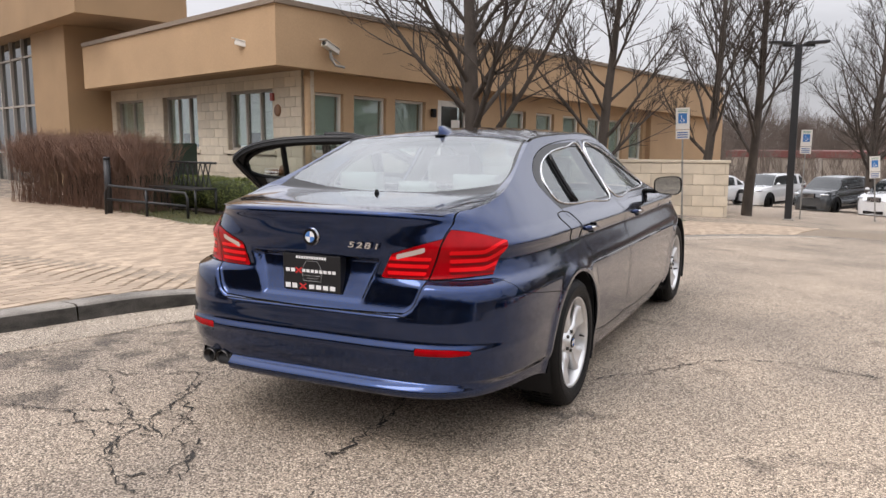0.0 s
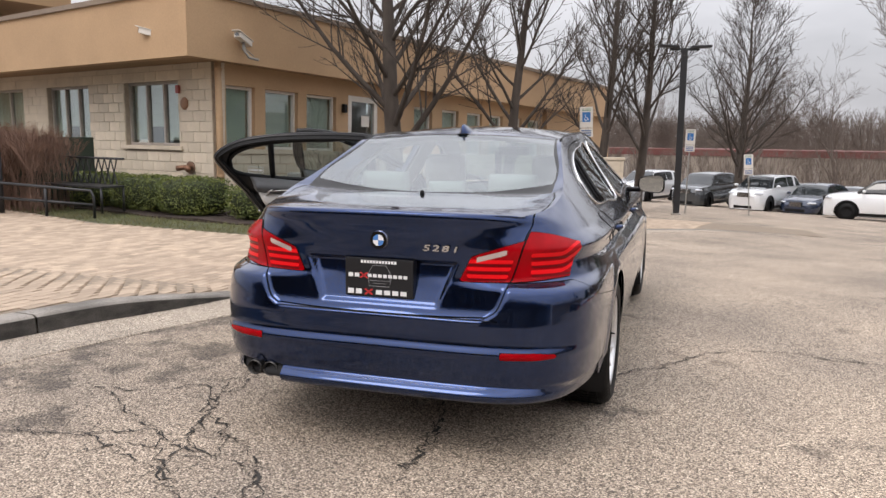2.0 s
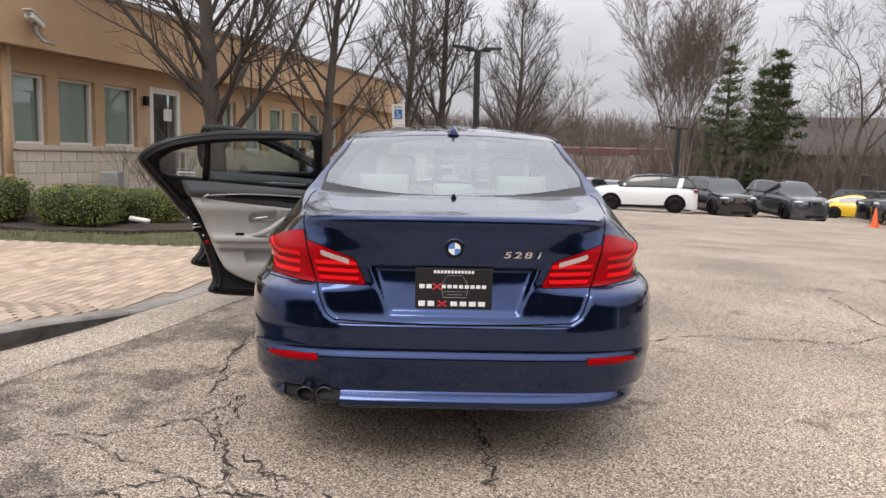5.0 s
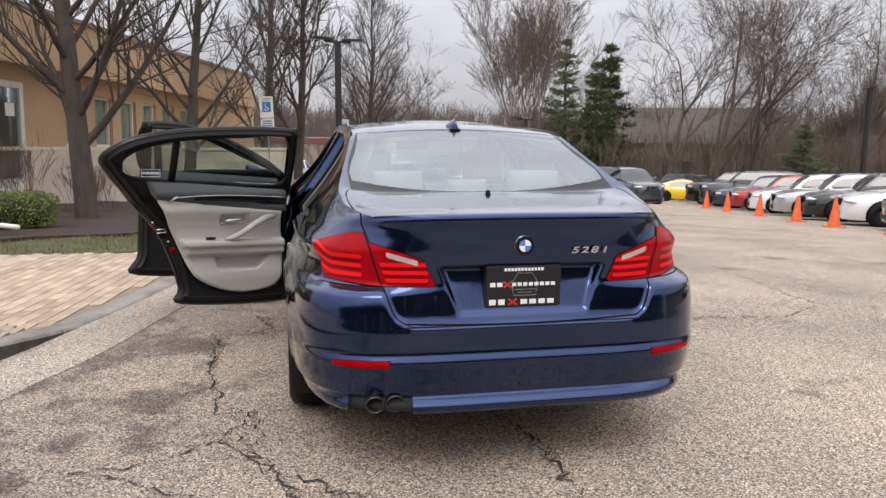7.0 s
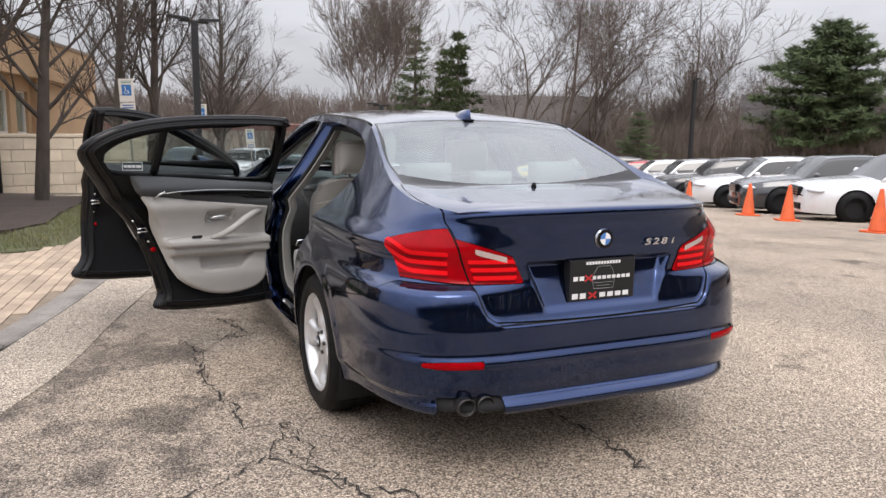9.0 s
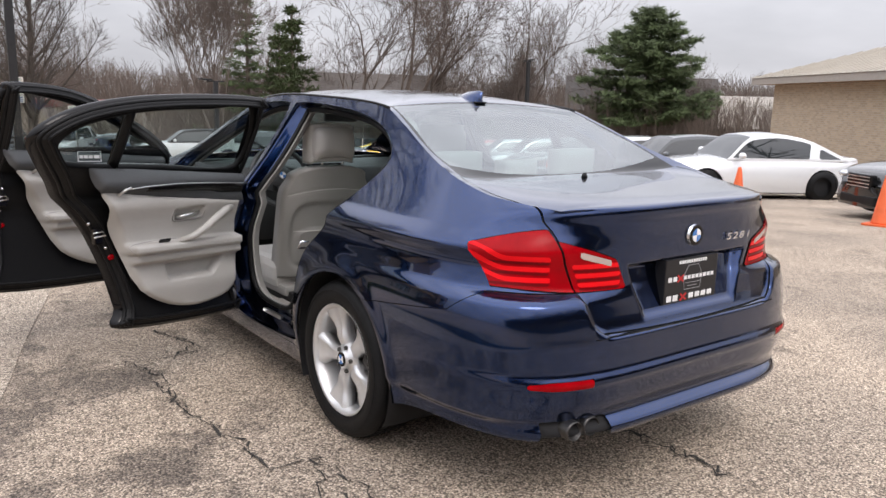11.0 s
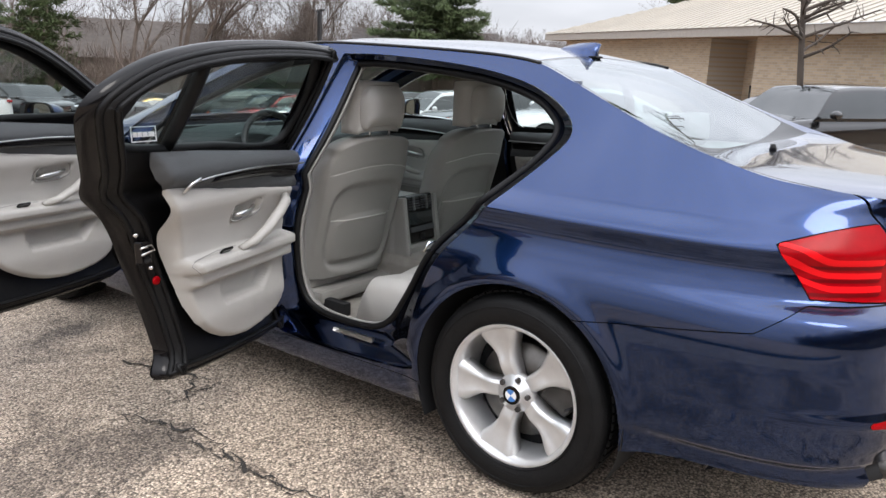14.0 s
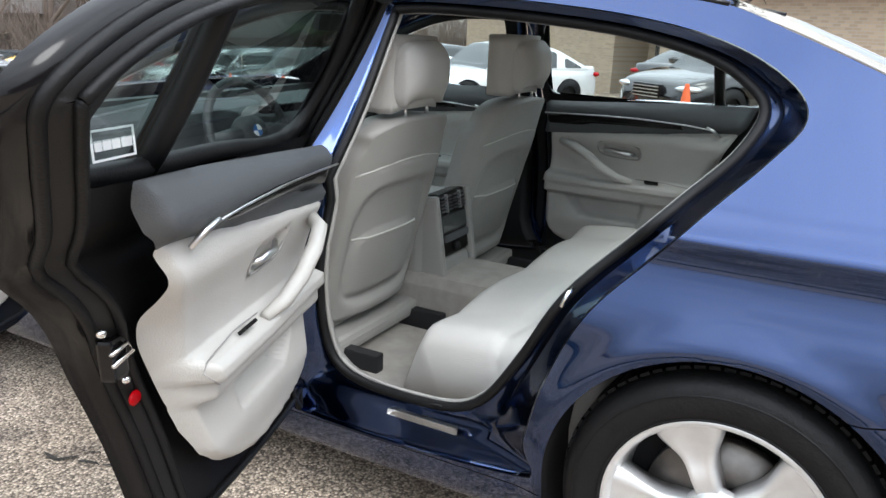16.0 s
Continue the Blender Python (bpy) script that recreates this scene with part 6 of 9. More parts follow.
def bars(name, at, w, h, n, material, tilt=0.0):
    """Writing that is shown as plain bars."""
    bm = bmesh.new()
    step = w / n
    for k in range(n):
        x = at[0] - w / 2 + k * step
        box_into(bm, x + step * 0.12, x + step * 0.85, PY - 0.0012, PY, at[1] - h / 2, at[1] + h / 2)
    return part(name, bm, material, plate, "printed bars")


bars("print_line", (0.0, 0.853), 0.166, 0.012, 12, M_WHITE)
bars("print_mark", (-0.114, 0.793), 0.058, 0.017, 2, M_WHITE)
bars("print_mark", (0.041, 0.793), 0.186, 0.014, 8, M_WHITE)
bars("print_mark", (-0.110, 0.722), 0.074, 0.022, 2, M_WHITE)
bars("print_mark", (0.058, 0.722), 0.150, 0.019, 4, M_WHITE)
for cx, cz in ((-0.068, 0.793), (-0.046, 0.722)):
    bm = bmesh.new()
    for a in (35, -35):
        box_into(bm, -0.021, 0.021, PY - 0.0014, PY, -0.0035, 0.0035, Matrix.Translation((cx, 0, cz)) @ Matrix.Translation((0, 0, 0)) @ Matrix.Rotation(radians(a), 4, "Y"))
    part("print_cross", bm, M_RED, plate, "red cross mark")
bm = bmesh.new()
for pts in ([(-0.048, 0.81), (-0.03, 0.838), (0.03, 0.838), (0.048, 0.81), (0.052, 0.775), (0.046, 0.748), (-0.046, 0.748), (-0.052, 0.775), (-0.048, 0.81)], [(-0.046, 0.772), (0.046, 0.772)], [(-0.03, 0.76), (0.03, 0.76)]):
    tube_into(bm, [(x + 0.004, PY - 0.0004, z) for x, z in pts], 0.0011, 4)
part("print_outline", bm, mat("grey_print", (0.30, 0.30, 0.31), rough=0.5), plate, "grey car outline print")
badge_y = -1.0405
bm = bmesh.new()
bmesh.ops.create_cone(bm, cap_ends=True, segments=40, radius1=0.041, radius2=0.037, depth=0.010, matrix=pose(0, -1.032, 0.948, 90, 0, 0))
badge = part("badge", bm, M_CHROME, lid, "round chrome-rimmed badge", smooth=False)
bm = bmesh.new()
bmesh.ops.create_cone(bm, cap_ends=True, segments=40, radius1=0.0375, radius2=0.0375, depth=0.002, matrix=pose(0, -1.0372, 0.948, 90, 0, 0))
part("badge_ring", bm, M_GLOSSBLK, badge, "black badge ring")


def quadrant(name, q, material, cx, cy, cz, r, parent, turn=0.0, tilt=None):
    bm = bmesh.new()
    c = bm.verts.new((0, 0, 0))
    arc = [bm.verts.new((r * math.cos(a), 0, r * math.sin(a))) for a in np.linspace(q * math.pi / 2, (q + 1) * math.pi / 2, 9)]
    for a, b in zip(arc, arc[1:]):
        bm.faces.new((c, a, b))
    bmesh.ops.transform(bm, matrix=(tilt or Matrix.Translation((cx, cy, cz))), verts=bm.verts)
    return part(name, bm, material, parent)


for q in range(4):
    quadrant("badge_field", q, M_BADGEBLUE if q in (1, 3) else M_WHITE, 0, -1.0402, 0.948, 0.0245, badge)
for ch, fx in (("5", 0.212), ("2", 0.253), ("8", 0.294), ("i", 0.338)):
    lettering("model_figure", ch, 0.036, (fx, -1.0345, 0.914), M_CHROME, lid, squash=1.75, bold=0.0008)

M_EXH = mat("sooty_steel", (0.11, 0.105, 0.10), rough=0.4, metal=0.9, vary=0.5, scale=20)
# exhaust, lower skirt, arch liners
for k, ex in enumerate((-0.602, -0.522)):
    bm = bmesh.new()
    n = 20
    rings_e = []
    for yy, r in ((-1.050, 0.037), (-1.060, 0.0355), (-1.057, 0.032), (-0.90, 0.030)):
        rings_e.append([bm.verts.new((ex + r * math.cos(2 * math.pi * i / n), yy, 0.335 + r * 0.92 * math.sin(2 * math.pi * i / n))) for i in range(n)])
    out_back = [bm.verts.new((ex + 0.041 * math.cos(2 * math.pi * i / n), -0.80, 0.335 + 0.038 * math.sin(2 * math.pi * i / n))) for i in range(n)]
    seq = [out_back] + rings_e
    for a, b in zip(seq, seq[1:]):
        for i in range(n):
            bm.faces.new((a[i], a[(i + 1) % n], b[(i + 1) % n], b[i]))
    bm.faces.new(rings_e[-1])
    bmesh.ops.recalc_face_normals(bm, faces=bm.faces)
    part("exhaust_tip", bm, M_EXH, sedan, "dull chrome exhaust tip", smooth=True)
box("silencer", -0.70, -0.1, -0.80, -0.45, 0.29, 0.38, M_ALLOYDK, sedan, bevel=0.04)
box("floor_pan", -0.62, 0.62, -0.36, 3.4, 0.205, 0.25, M_GAP, sedan, bevel=0.01)
under = Patch(list(np.linspace(-0.80, 0.80, 30)), list(np.linspace(0, 1, 4)), lambda q, v: (q, lerp(-1.01 * (1 - (abs(q) / 0.93) ** 3.8) ** (1 / 3.8), -0.6, v), lerp(0.375, 0.25, v)))
emit("undertray", [under], M_GAP, bumper, "dark undertray")
for wy in (0.0, 2.968):
    for sx in BOTH:
        bm = bmesh.new()
        prev = None
        for k in range(25):
            a = radians(-28 + 236 * k / 24)
            row = [bm.verts.new((sx * xx, wy + 0.385 * math.cos(a), 0.335 + 0.385 * math.sin(a))) for xx in (0.905, 0.60)]
            if prev:
                bm.faces.new((prev[0], row[0], row[1], prev[1]))
            prev = row
        part("arch_liner", bm, M_GAP, shell, "black wheel arch liner", smooth=True)
        box("arch_back", sx * 0.60, sx * 0.55, wy - 0.40, wy + 0.40, 0.20, 0.74, M_GAP, shell)


def wheel(name, at, sx, turn):
    """Alloy wheel with five broad double-edged spokes."""
    w = new(name)
    w.parent = sedan
    w.matrix_basis = Matrix.Translation(at) @ Matrix.Rotation(radians(90 if sx > 0 else -90), 4, "Z") @ Matrix.Rotation(radians(turn), 4, "Y")
    # local: outward is -y, wheel plane is x-z

    def lathe(prof, seg, nm, material, parent, label=""):
        bm = bmesh.new()
        rows = []
        for k in range(seg):
            a = 2 * math.pi * k / seg
            rows.append([bm.verts.new((r * math.cos(a), y, r * math.sin(a))) for r, y in prof])
        for k in range(seg):
            A, B = rows[k], rows[(k + 1) % seg]
            for i in range(len(prof) - 1):
                bm.faces.new((A[i], A[i + 1], B[i + 1], B[i]))
        bmesh.ops.recalc_face_normals(bm, faces=bm.faces)
        return part(nm, bm, material, parent, label, smooth=True)

    tyre = lathe([(0.222, -0.085), (0.232, -0.100), (0.250, -0.112), (0.285, -0.116), (0.305, -0.111), (0.318, -0.103), (0.328, -0.088), (0.3315, -0.070), (0.3325, 0.0), (0.3315, 0.070), (0.318, 0.103), (0.285, 0.114), (0.225, 0.10)], 96, "tyre", M_TYRE, w, "black worn tyre")
    bm = bmesh.new()
    for k in range(72):
        a = 2 * math.pi * k / 72
        for y0, y1, z0 in ((-0.106, -0.066, 0.322), (-0.058, -0.02, 0.3325), (-0.012, 0.03, 0.3325), (0.04, 0.09, 0.328)):
            m = Matrix.Rotation(a + 0.02 * (y0 * 10), 4, "Y") @ Matrix.Translation((z0, 0, 0)) @ Matrix.Rotation(radians(-25 if y0 < -0.1 else 0), 4, "Z")
            box_into(bm, -0.010, 0.006, y0, y1, -0.0105, 0.0105, m)
    part("tread", bm, M_TYRE, tyre, "tyre tread blocks")
    for r in (0.243, 0.296):
        lathe([(r - 0.0022, -0.1135 if r > 0.26 else -0.108), (r, -0.1172 if r > 0.26 else -0.1125), (r + 0.0022, -0.1135 if r > 0.26 else -0.110)], 64, "tyre_rib", M_TYRE, tyre)
    rim = lathe([(0.236, -0.094), (0.239, -0.101), (0.236, -0.106), (0.226, -0.102), (0.219, -0.090), (0.212, -0.06), (0.205, 0.02), (0.21, 0.09), (0.23, 0.10)], 96, "rim", M_ALLOY, w, "silver alloy rim")
    lathe([(0.0, 0.035), (0.20, 0.035), (0.207, 0.02)], 48, "wheel_back", M_GAP, w)
    disc = lathe([(0.055, -0.022), (0.158, -0.022), (0.160, -0.012), (0.16, 0.004), (0.07, 0.004)], 48, "brake_disc", M_BRAKE, w, "worn steel brake disc")
    box("caliper", 0.06, 0.165, -0.045, 0.03, 0.05, 0.15, M_ALLOYDK, w, bevel=0.012)
    # five broad spokes: each flares towards the rim and has a hollow face
    for k in range(5):
        bm = bmesh.new()
        n, mrows = 16, 9
        gridv = []
        for i in range(n + 1):
            t = i / n
            r = lerp(0.048, 0.226, t)
            half = lerp(0.029, 0.031, sstep(0, 0.35, t)) + 0.043 * sstep(0.30, 1.0, t) ** 1.35
            row = []
            for j in range(mrows):
                q = lerp(-1, 1, j / (mrows - 1))
                y = -0.070 - 0.014 * sstep(0.0, 0.35, t) + (-0.013) * sstep(0.5, 1, t)
                hollow = 0.013 * (1 - q * q) * sstep(0.15, 0.5, t)
                edge = 0.022 * max(0.0, (abs(q) - 0.82) / 0.18) ** 2
                a = q * half / r
                row.append(bm.verts.new((r * math.cos(a), y + hollow + edge, r * math.sin(a))))
            gridv.append(row)
        for A, B in zip(gridv, gridv[1:]):
            for j in range(mrows - 1):
                bm.faces.new((A[j], B[j], B[j + 1], A[j + 1]))
        geo = bmesh.ops.extrude_face_region(bm, geom=bm.faces[:])
        for v in geo["geom"]:
            if isinstance(v, bmesh.types.BMVert):
                v.co.y += 0.038
        bmesh.ops.recalc_face_normals(bm, faces=bm.faces)
        bmesh.ops.transform(bm, matrix=Matrix.Rotation(2 * math.pi * k / 5, 4, "Y"), verts=bm.verts)
        part("spoke", bm, M_ALLOY, w, smooth=True)
    hub = lathe([(0.0, -0.092), (0.028, -0.092), (0.034, -0.088), (0.036, -0.078), (0.062, -0.074), (0.068, -0.05)], 40, "hub", M_ALLOY, w, "alloy hub")
    bm = bmesh.new()
    bmesh.ops.create_cone(bm, cap_ends=True, segments=32, radius1=0.031, radius2=0.031, depth=0.004, matrix=pose(0, -0.0935, 0, 90, 0, 0))
    capo = part("hub_cap", bm, M_GLOSSBLK, w, "round hub cap with blue and white quarters")
    for q in range(4):
        quadrant("cap_field", q, M_BADGEBLUE if q in (1, 3) else M_WHITE, 0, -0.0975, 0, 0.0205, capo)
    for k in range(5):
        a = 2 * math.pi * (k + 0.5) / 5
        bm = bmesh.new()
        bmesh.ops.create_cone(bm, cap_ends=True, segments=6, radius1=0.0105, radius2=0.009, depth=0.02, matrix=Matrix.Translation((0.052 * math.cos(a), -0.076, 0.052 * math.sin(a))) @ pose(0, 0, 0, 90, 0, 0))
        part("wheel_bolt", bm, M_ALLOYDK, w)
    a = radians(36 + 0)
    tube("valve", [(0.205 * math.cos(a), -0.07, 0.205 * math.sin(a)), (0.195 * math.cos(a), -0.098, 0.195 * math.sin(a))], [0.006, 0.004], M_GAP, w, 8)
    return w


wheel("wheel", (-0.803, 0.0, 0.332), LEFT, 33)
wheel("wheel", (0.803, 0.0, 0.332), RIGHT, 40)
wheel("wheel", (-0.785, 2.968, 0.332), LEFT, 5)
wheel("wheel", (0.785, 2.968, 0.332), RIGHT, 60)


# ---- doors ----
def inset_loop(pts, d):
    """Moves a closed (y, z) outline inward by d."""
    n = len(pts)
    area = sum(pts[i].x * pts[(i + 1) % n].y - pts[(i + 1) % n].x * pts[i].y for i in range(n))
    sg = 1 if area > 0 else -1
    out = []
    for i in range(n):
        t = pts[(i + 1) % n] - pts[i - 1]
        nn = Vector((-t.y, t.x)).normalized() * sg
        out.append(pts[i] + nn * d)
    return out


def skin(sx, y, z, d):
    return Vector((sx * (side_x(y, z) - d), y, z))


def loft(name, loops, material, parent, m=None, label="", closed=True):
    bm = bmesh.new()
    rows = [[bm.verts.new(p) for p in lp] for lp in loops]
    n = len(rows[0])
    for a, b in zip(rows, rows[1:]):
        for k in range(n if closed else n - 1):
            bm.faces.new((a[k], a[(k + 1) % n], b[(k + 1) % n], b[k]))
    bmesh.ops.recalc_face_normals(bm, faces=bm.faces)
    if m is not None:
        bmesh.ops.transform(bm, matrix=m, verts=bm.verts)
    return part(name, bm, material, parent, label, smooth=True)


def seal(name, pts, r, material, parent, m=None, label="", closed=True, sides=8):
    bm = bmesh.new()
    pts = list(pts)
    if closed:
        pts = pts + [pts[0], pts[1]]
    tube_into(bm, pts, r, sides)
    if m is not None:
        bmesh.ops.transform(bm, matrix=m, verts=bm.verts)
    return part(name, bm, material, parent, label, smooth=True)


def panel(name, poly, f, step, material, parent, m=None, label="", per=1, sx=LEFT, rim=0.02):
    """A trim panel in (y, z) whose depth inward from the skin is f(y, z), with its rim turned back."""
    pts = [(v.x, v.y) for v in smooth_loop(poly, per)] if per > 1 else poly
    g = poly_sd(pts)
    y0, y1 = min(p[0] for p in pts), max(p[0] for p in pts)
    z0, z1 = min(p[1] for p in pts), max(p[1] for p in pts)
    ys = list(np.linspace(y0 - 0.01, y1 + 0.01, max(4, int((y1 - y0) / step))))
    zz = list(np.linspace(z0 - 0.01, z1 + 0.01, max(4, int((z1 - z0) / step))))

    def place(y, z):
        edge = sstep(0.0, rim, -g(0, y, z))
        return (side_x(y, min(z, 1.34)) - (f(y, z) - 0.018 * (1 - edge)), y, z)

    p = Patch(ys, zz, place)
    p, _ = p.cut(g)
    return emit(name, [p], material, parent, label, sides=(sx,), m=m, flip=(sx > 0))


def bump2(y, z, cy, cz, ry, rz):
    return math.exp(-((y - cy) / ry) ** 2 - ((z - cz) / rz) ** 2)


def seg_d(y, z, a, b):
    dx, dz = b[0] - a[0], b[1] - a[1]
    t = min(max(((y - a[0]) * dx + (z - a[1]) * dz) / (dx * dx + dz * dz), 0), 1)
    return math.hypot(y - a[0] - t * dx, z - a[1] - t * dz)


crease_q = table([(0.36, 0.52), (0.45, 0.405), (0.55, 0.35), (0.63, 0.318), (0.70, 0.290), (0.78, 0.262), (0.85, 0.205), (0.94, 0.125)])


def door_trim_depth(o, kk):
    """The relief of a door's leather: rim, raised face, armrest, ledge, map pocket and lever hollow. o: where the door's rear end lies."""
    def f(y, z):
        q = (y - o) / kk
        face = 0.162 + 0.025 * sstep(0.80, 0.92, z) if z > 0.60 else 0.150 - 0.036 * (1 - sstep(0.36, 0.50, z))
        front = sstep(0.262, 0.300, q)
        ledge = 0.194 * sstep(0.598, 0.618, z) * (1 - sstep(0.655, 0.668, z))
        arm = (0.226 - 0.012 * sstep(0.5, 0.9, q)) * sstep(0.650, 0.662, z) * (1 - sstep(0.692, 0.722, z))
        d = max(face, ledge * sstep(0.285, 0.335, q), arm * front)
        pocket = min(0.604 - z, z - 0.512, q - 0.498 - 0.35 * max(0.56 - z, 0), 0.845 - q - 0.9 * max(0.60 - z, 0))
        d -= 0.048 * sstep(0.0, 0.016, pocket)
        hollow = min(0.031 - abs(z - 0.824 - 0.10 * (q - 0.605)), 0.088 - abs(q - 0.605))
        d -= 0.022 * sstep(0.0, 0.012, hollow)
        return lerp(0.112, d, sstep(-0.030, 0.006, q - crease_q(z)))
    return f


def upper_trim_depth(o, kk):
    """A padded shelf that runs down and in from the window to the trim strip."""
    def f(y, z):
        full = lerp(0.190, 0.104, sstep(0.945, 1.046, z))
        return lerp(min(0.108, full), full, sstep(0.085, 0.150, (y - o) / kk))
    return f


def build_door(key, sx, m, outline, dlo, origin, hinge_y, opened):
    name = "rear_door" if key == "rear" else "front_door"
    ps = doors[key]
    g_dlo = g_dlo_r if key == "rear" else g_dlo_f
    body_ps, glass_ps = [], []
    for p in ps:
        gl, bd = p.cut(g_dlo)
        if gl.faces:
            glass_ps.append(gl)
        body_ps.append(bd)
    lower, upper = [], []
    for p in body_ps:
        a, b = p.cut(lambda x, y, z: z - 1.018)
        lower.append(a)
        upper.append(b)
    door = emit(name, [p for p in lower if p.faces], M_BLUE, sedan, "blue door" + (" standing open" if opened else ""), sides=(sx,), m=m)
    emit("window_frame", [p for p in upper if p.faces], M_GLOSSBLK if not opened else M_PLASTIC, door, "black window frame", sides=(sx,), m=m)
    if not opened:
        # body-coloured strip over the window
        hi = [p.cut(lambda x, y, z: -(z - (uz_at(y) - 0.050)))[0] for p in upper]
        emit("upper_frame", [p for p in hi if p.faces], M_BLUE, door, sides=(sx,), offset=0.0015, m=m)
    gl = emit("window_glass", glass_ps, M_GLASS_SIDE, door, "door window", sides=(sx,), offset=-0.006, m=m)
    gl.visible_shadow = False
    trim_pts = [skin(sx, v.x, v.y, -0.002) for v in (smooth_loop([Vector(p) for p in dlo], 5))]
    if not opened:
        seal("chrome_trim", trim_pts, 0.0065, M_CHROME, door, m, "bright window trim")
    else:
        seal("window_rubber", [skin(sx, v.x, v.y, 0.022) for v in inset_loop(smooth_loop([Vector(p) for p in dlo], 5), 0.014)], 0.018, M_RUBBER, door, m, "black window rubber")
    lp = smooth_loop([Vector(p) for p in outline], 5)
    L0 = [skin(sx, v.x, v.y, 0.0) for v in lp]
    l1 = inset_loop(lp, 0.004)
    L1 = [skin(sx, v.x, v.y, 0.030) for v in l1]
    l2 = inset_loop(lp, 0.022)
    L2 = [skin(sx, v.x, v.y, 0.044) for v in l2]
    # open doors: black covers the seals and paints shade on the blue metal
    loft("door_edge", [L0, L1, L2], M_GLOSSBLK if opened else M_BLUE, door, m, "door edge, seals and shade in black where open")
    l3 = inset_loop(lp, 0.036)
    L3 = [skin(sx, v.x, v.y, 0.070) for v in l3]
    l4 = inset_loop(lp, 0.060)
    L4 = [skin(sx, v.x, v.y, 0.076) for v in l4]
    loft("door_inner_frame", [L2, L3, L4], M_PLASTIC, door, m, "black inner door frame")
    if opened:
        seal("door_seal", [skin(sx, v.x, v.y, 0.050) for v in inset_loop(lp, 0.026)], 0.010, M_RUBBER, door, m, "black door seal")
        seal("door_seal", [skin(sx, v.x, v.y, 0.080) for v in inset_loop(lp, 0.052)], 0.0085, M_RUBBER, door, m, "black door seal")
    # inner sheet, open at the window
    o = origin
    inner = [(p.x, p.y) for p in inset_loop(lp, 0.055)]
    gi = poly_sd(inner)
    y0, y1 = min(p[0] for p in inner), max(p[0] for p in inner)
    sheet_p = Patch(list(np.linspace(y0, y1, 60)), list(np.linspace(0.3, 1.37, 70)), lambda y, z: (side_x(y, z) - 0.070, y, z))
    sheet_p, _ = sheet_p.cut(gi)
    _, sheet_p = sheet_p.cut(g_dlo)
    emit("inner_sheet", [sheet_p], M_PLASTIC, door, "black inner door sheet", sides=(sx,), m=m, flip=(sx > 0))
    kk = 1.0 if key == "rear" else 1.14
    # charcoal upper trim
    panel("upper_trim", [(o + kk * q, z) for q, z in ((0.095, 1.043), (0.30, 1.037), (0.92, 1.003), (0.925, 0.870), (0.45, 0.902), (0.25, 0.926), (0.150, 0.934), (0.125, 0.965))], upper_trim_depth(o, kk), 0.012, M_DKGREY, door, m, "charcoal upper door trim", sx=sx)
    strip_lo = table([(0.23, 0.940), (0.45, 0.928), (0.92, 0.906)], 60)
    strip_hi = table([(0.23, 0.944), (0.35, 0.958), (0.55, 0.966), (0.92, 0.956)], 60)
    panel("trim_strip", [(o + kk * q, strip_lo(q)) for q in np.linspace(0.235, 0.915, 12)] + [(o + kk * q, strip_hi(q)) for q in np.linspace(0.915, 0.235, 12)], lambda y, z: 0.197, 0.010, M_GLOSSBLK, door, m, "gloss black trim strip", sx=sx, rim=0.005)
    seal("strip_end", [skin(sx, o + kk * q, z, 0.200) for q, z in ((0.262, 0.958), (0.238, 0.944), (0.215, 0.922))], [0.004, 0.0065, 0.005], M_SATIN, door, m, "bright strip end", closed=False)
    seal("strip_edge", [skin(sx, o + kk * q, strip_hi(q) + 0.001, 0.198) for q in np.linspace(0.25, 0.915, 16)], 0.0026, M_SATIN, door, m, closed=False)
    # leather panel
    leather = [(o + kk * q, z) for q, z in ((0.150, 0.940), (0.25, 0.936), (0.45, 0.914), (0.70, 0.893), (0.90, 0.876), (0.912, 0.75), (0.928, 0.66), (0.93, 0.60), (0.925, 0.47), (0.912, 0.43), (0.885, 0.402), (0.84, 0.384), (0.76, 0.369), (0.68, 0.365), (0.60, 0.374), (0.53, 0.393), (0.46, 0.423), (0.41, 0.452), (0.375, 0.482), (0.335, 0.55), (0.30, 0.63), (0.270, 0.70), (0.246, 0.755), (0.218, 0.82), (0.188, 0.874))]
    panel("leather_panel", leather, door_trim_depth(o, kk), 0.0085, M_LEATHER, door, m, "light grey leather door panel", sx=sx, rim=0.010)
    seal("stitching", [skin(sx, o + kk * q, z, d) for q, z, d in ((0.290, 0.664, 0.224), (0.272, 0.690, 0.205), (0.300, 0.703, 0.200), (0.42, 0.712, 0.192), (0.53, 0.712, 0.195))], 0.0016, M_LEATHERDK, door, m, "grey seam", closed=False)
    # pull handle
    pts = [(o + kk * 0.54, 0.700, 0.208), (o + kk * 0.60, 0.716, 0.226), (o + kk * 0.66, 0.752, 0.236), (o + kk * 0.72, 0.800, 0.232), (o + kk * 0.78, 0.832, 0.214), (o + kk * 0.85, 0.842, 0.168)]
    seal("pull_handle", [skin(sx, *p) for p in pts], [0.012, 0.017, 0.019, 0.019, 0.018, 0.016], M_LEATHER, door, m, "grey pull handle", closed=False)
    pts = [(o + kk * 0.545, 0.808, 0.150), (o + kk * 0.565, 0.812, 0.166), (o + kk * 0.625, 0.820, 0.170), (o + kk * 0.668, 0.826, 0.152)]
    seal("release_lever", [skin(sx, *p) for p in pts], [0.006, 0.009, 0.008, 0.006], M_SATIN, door, m, "satin chrome release lever", closed=False)
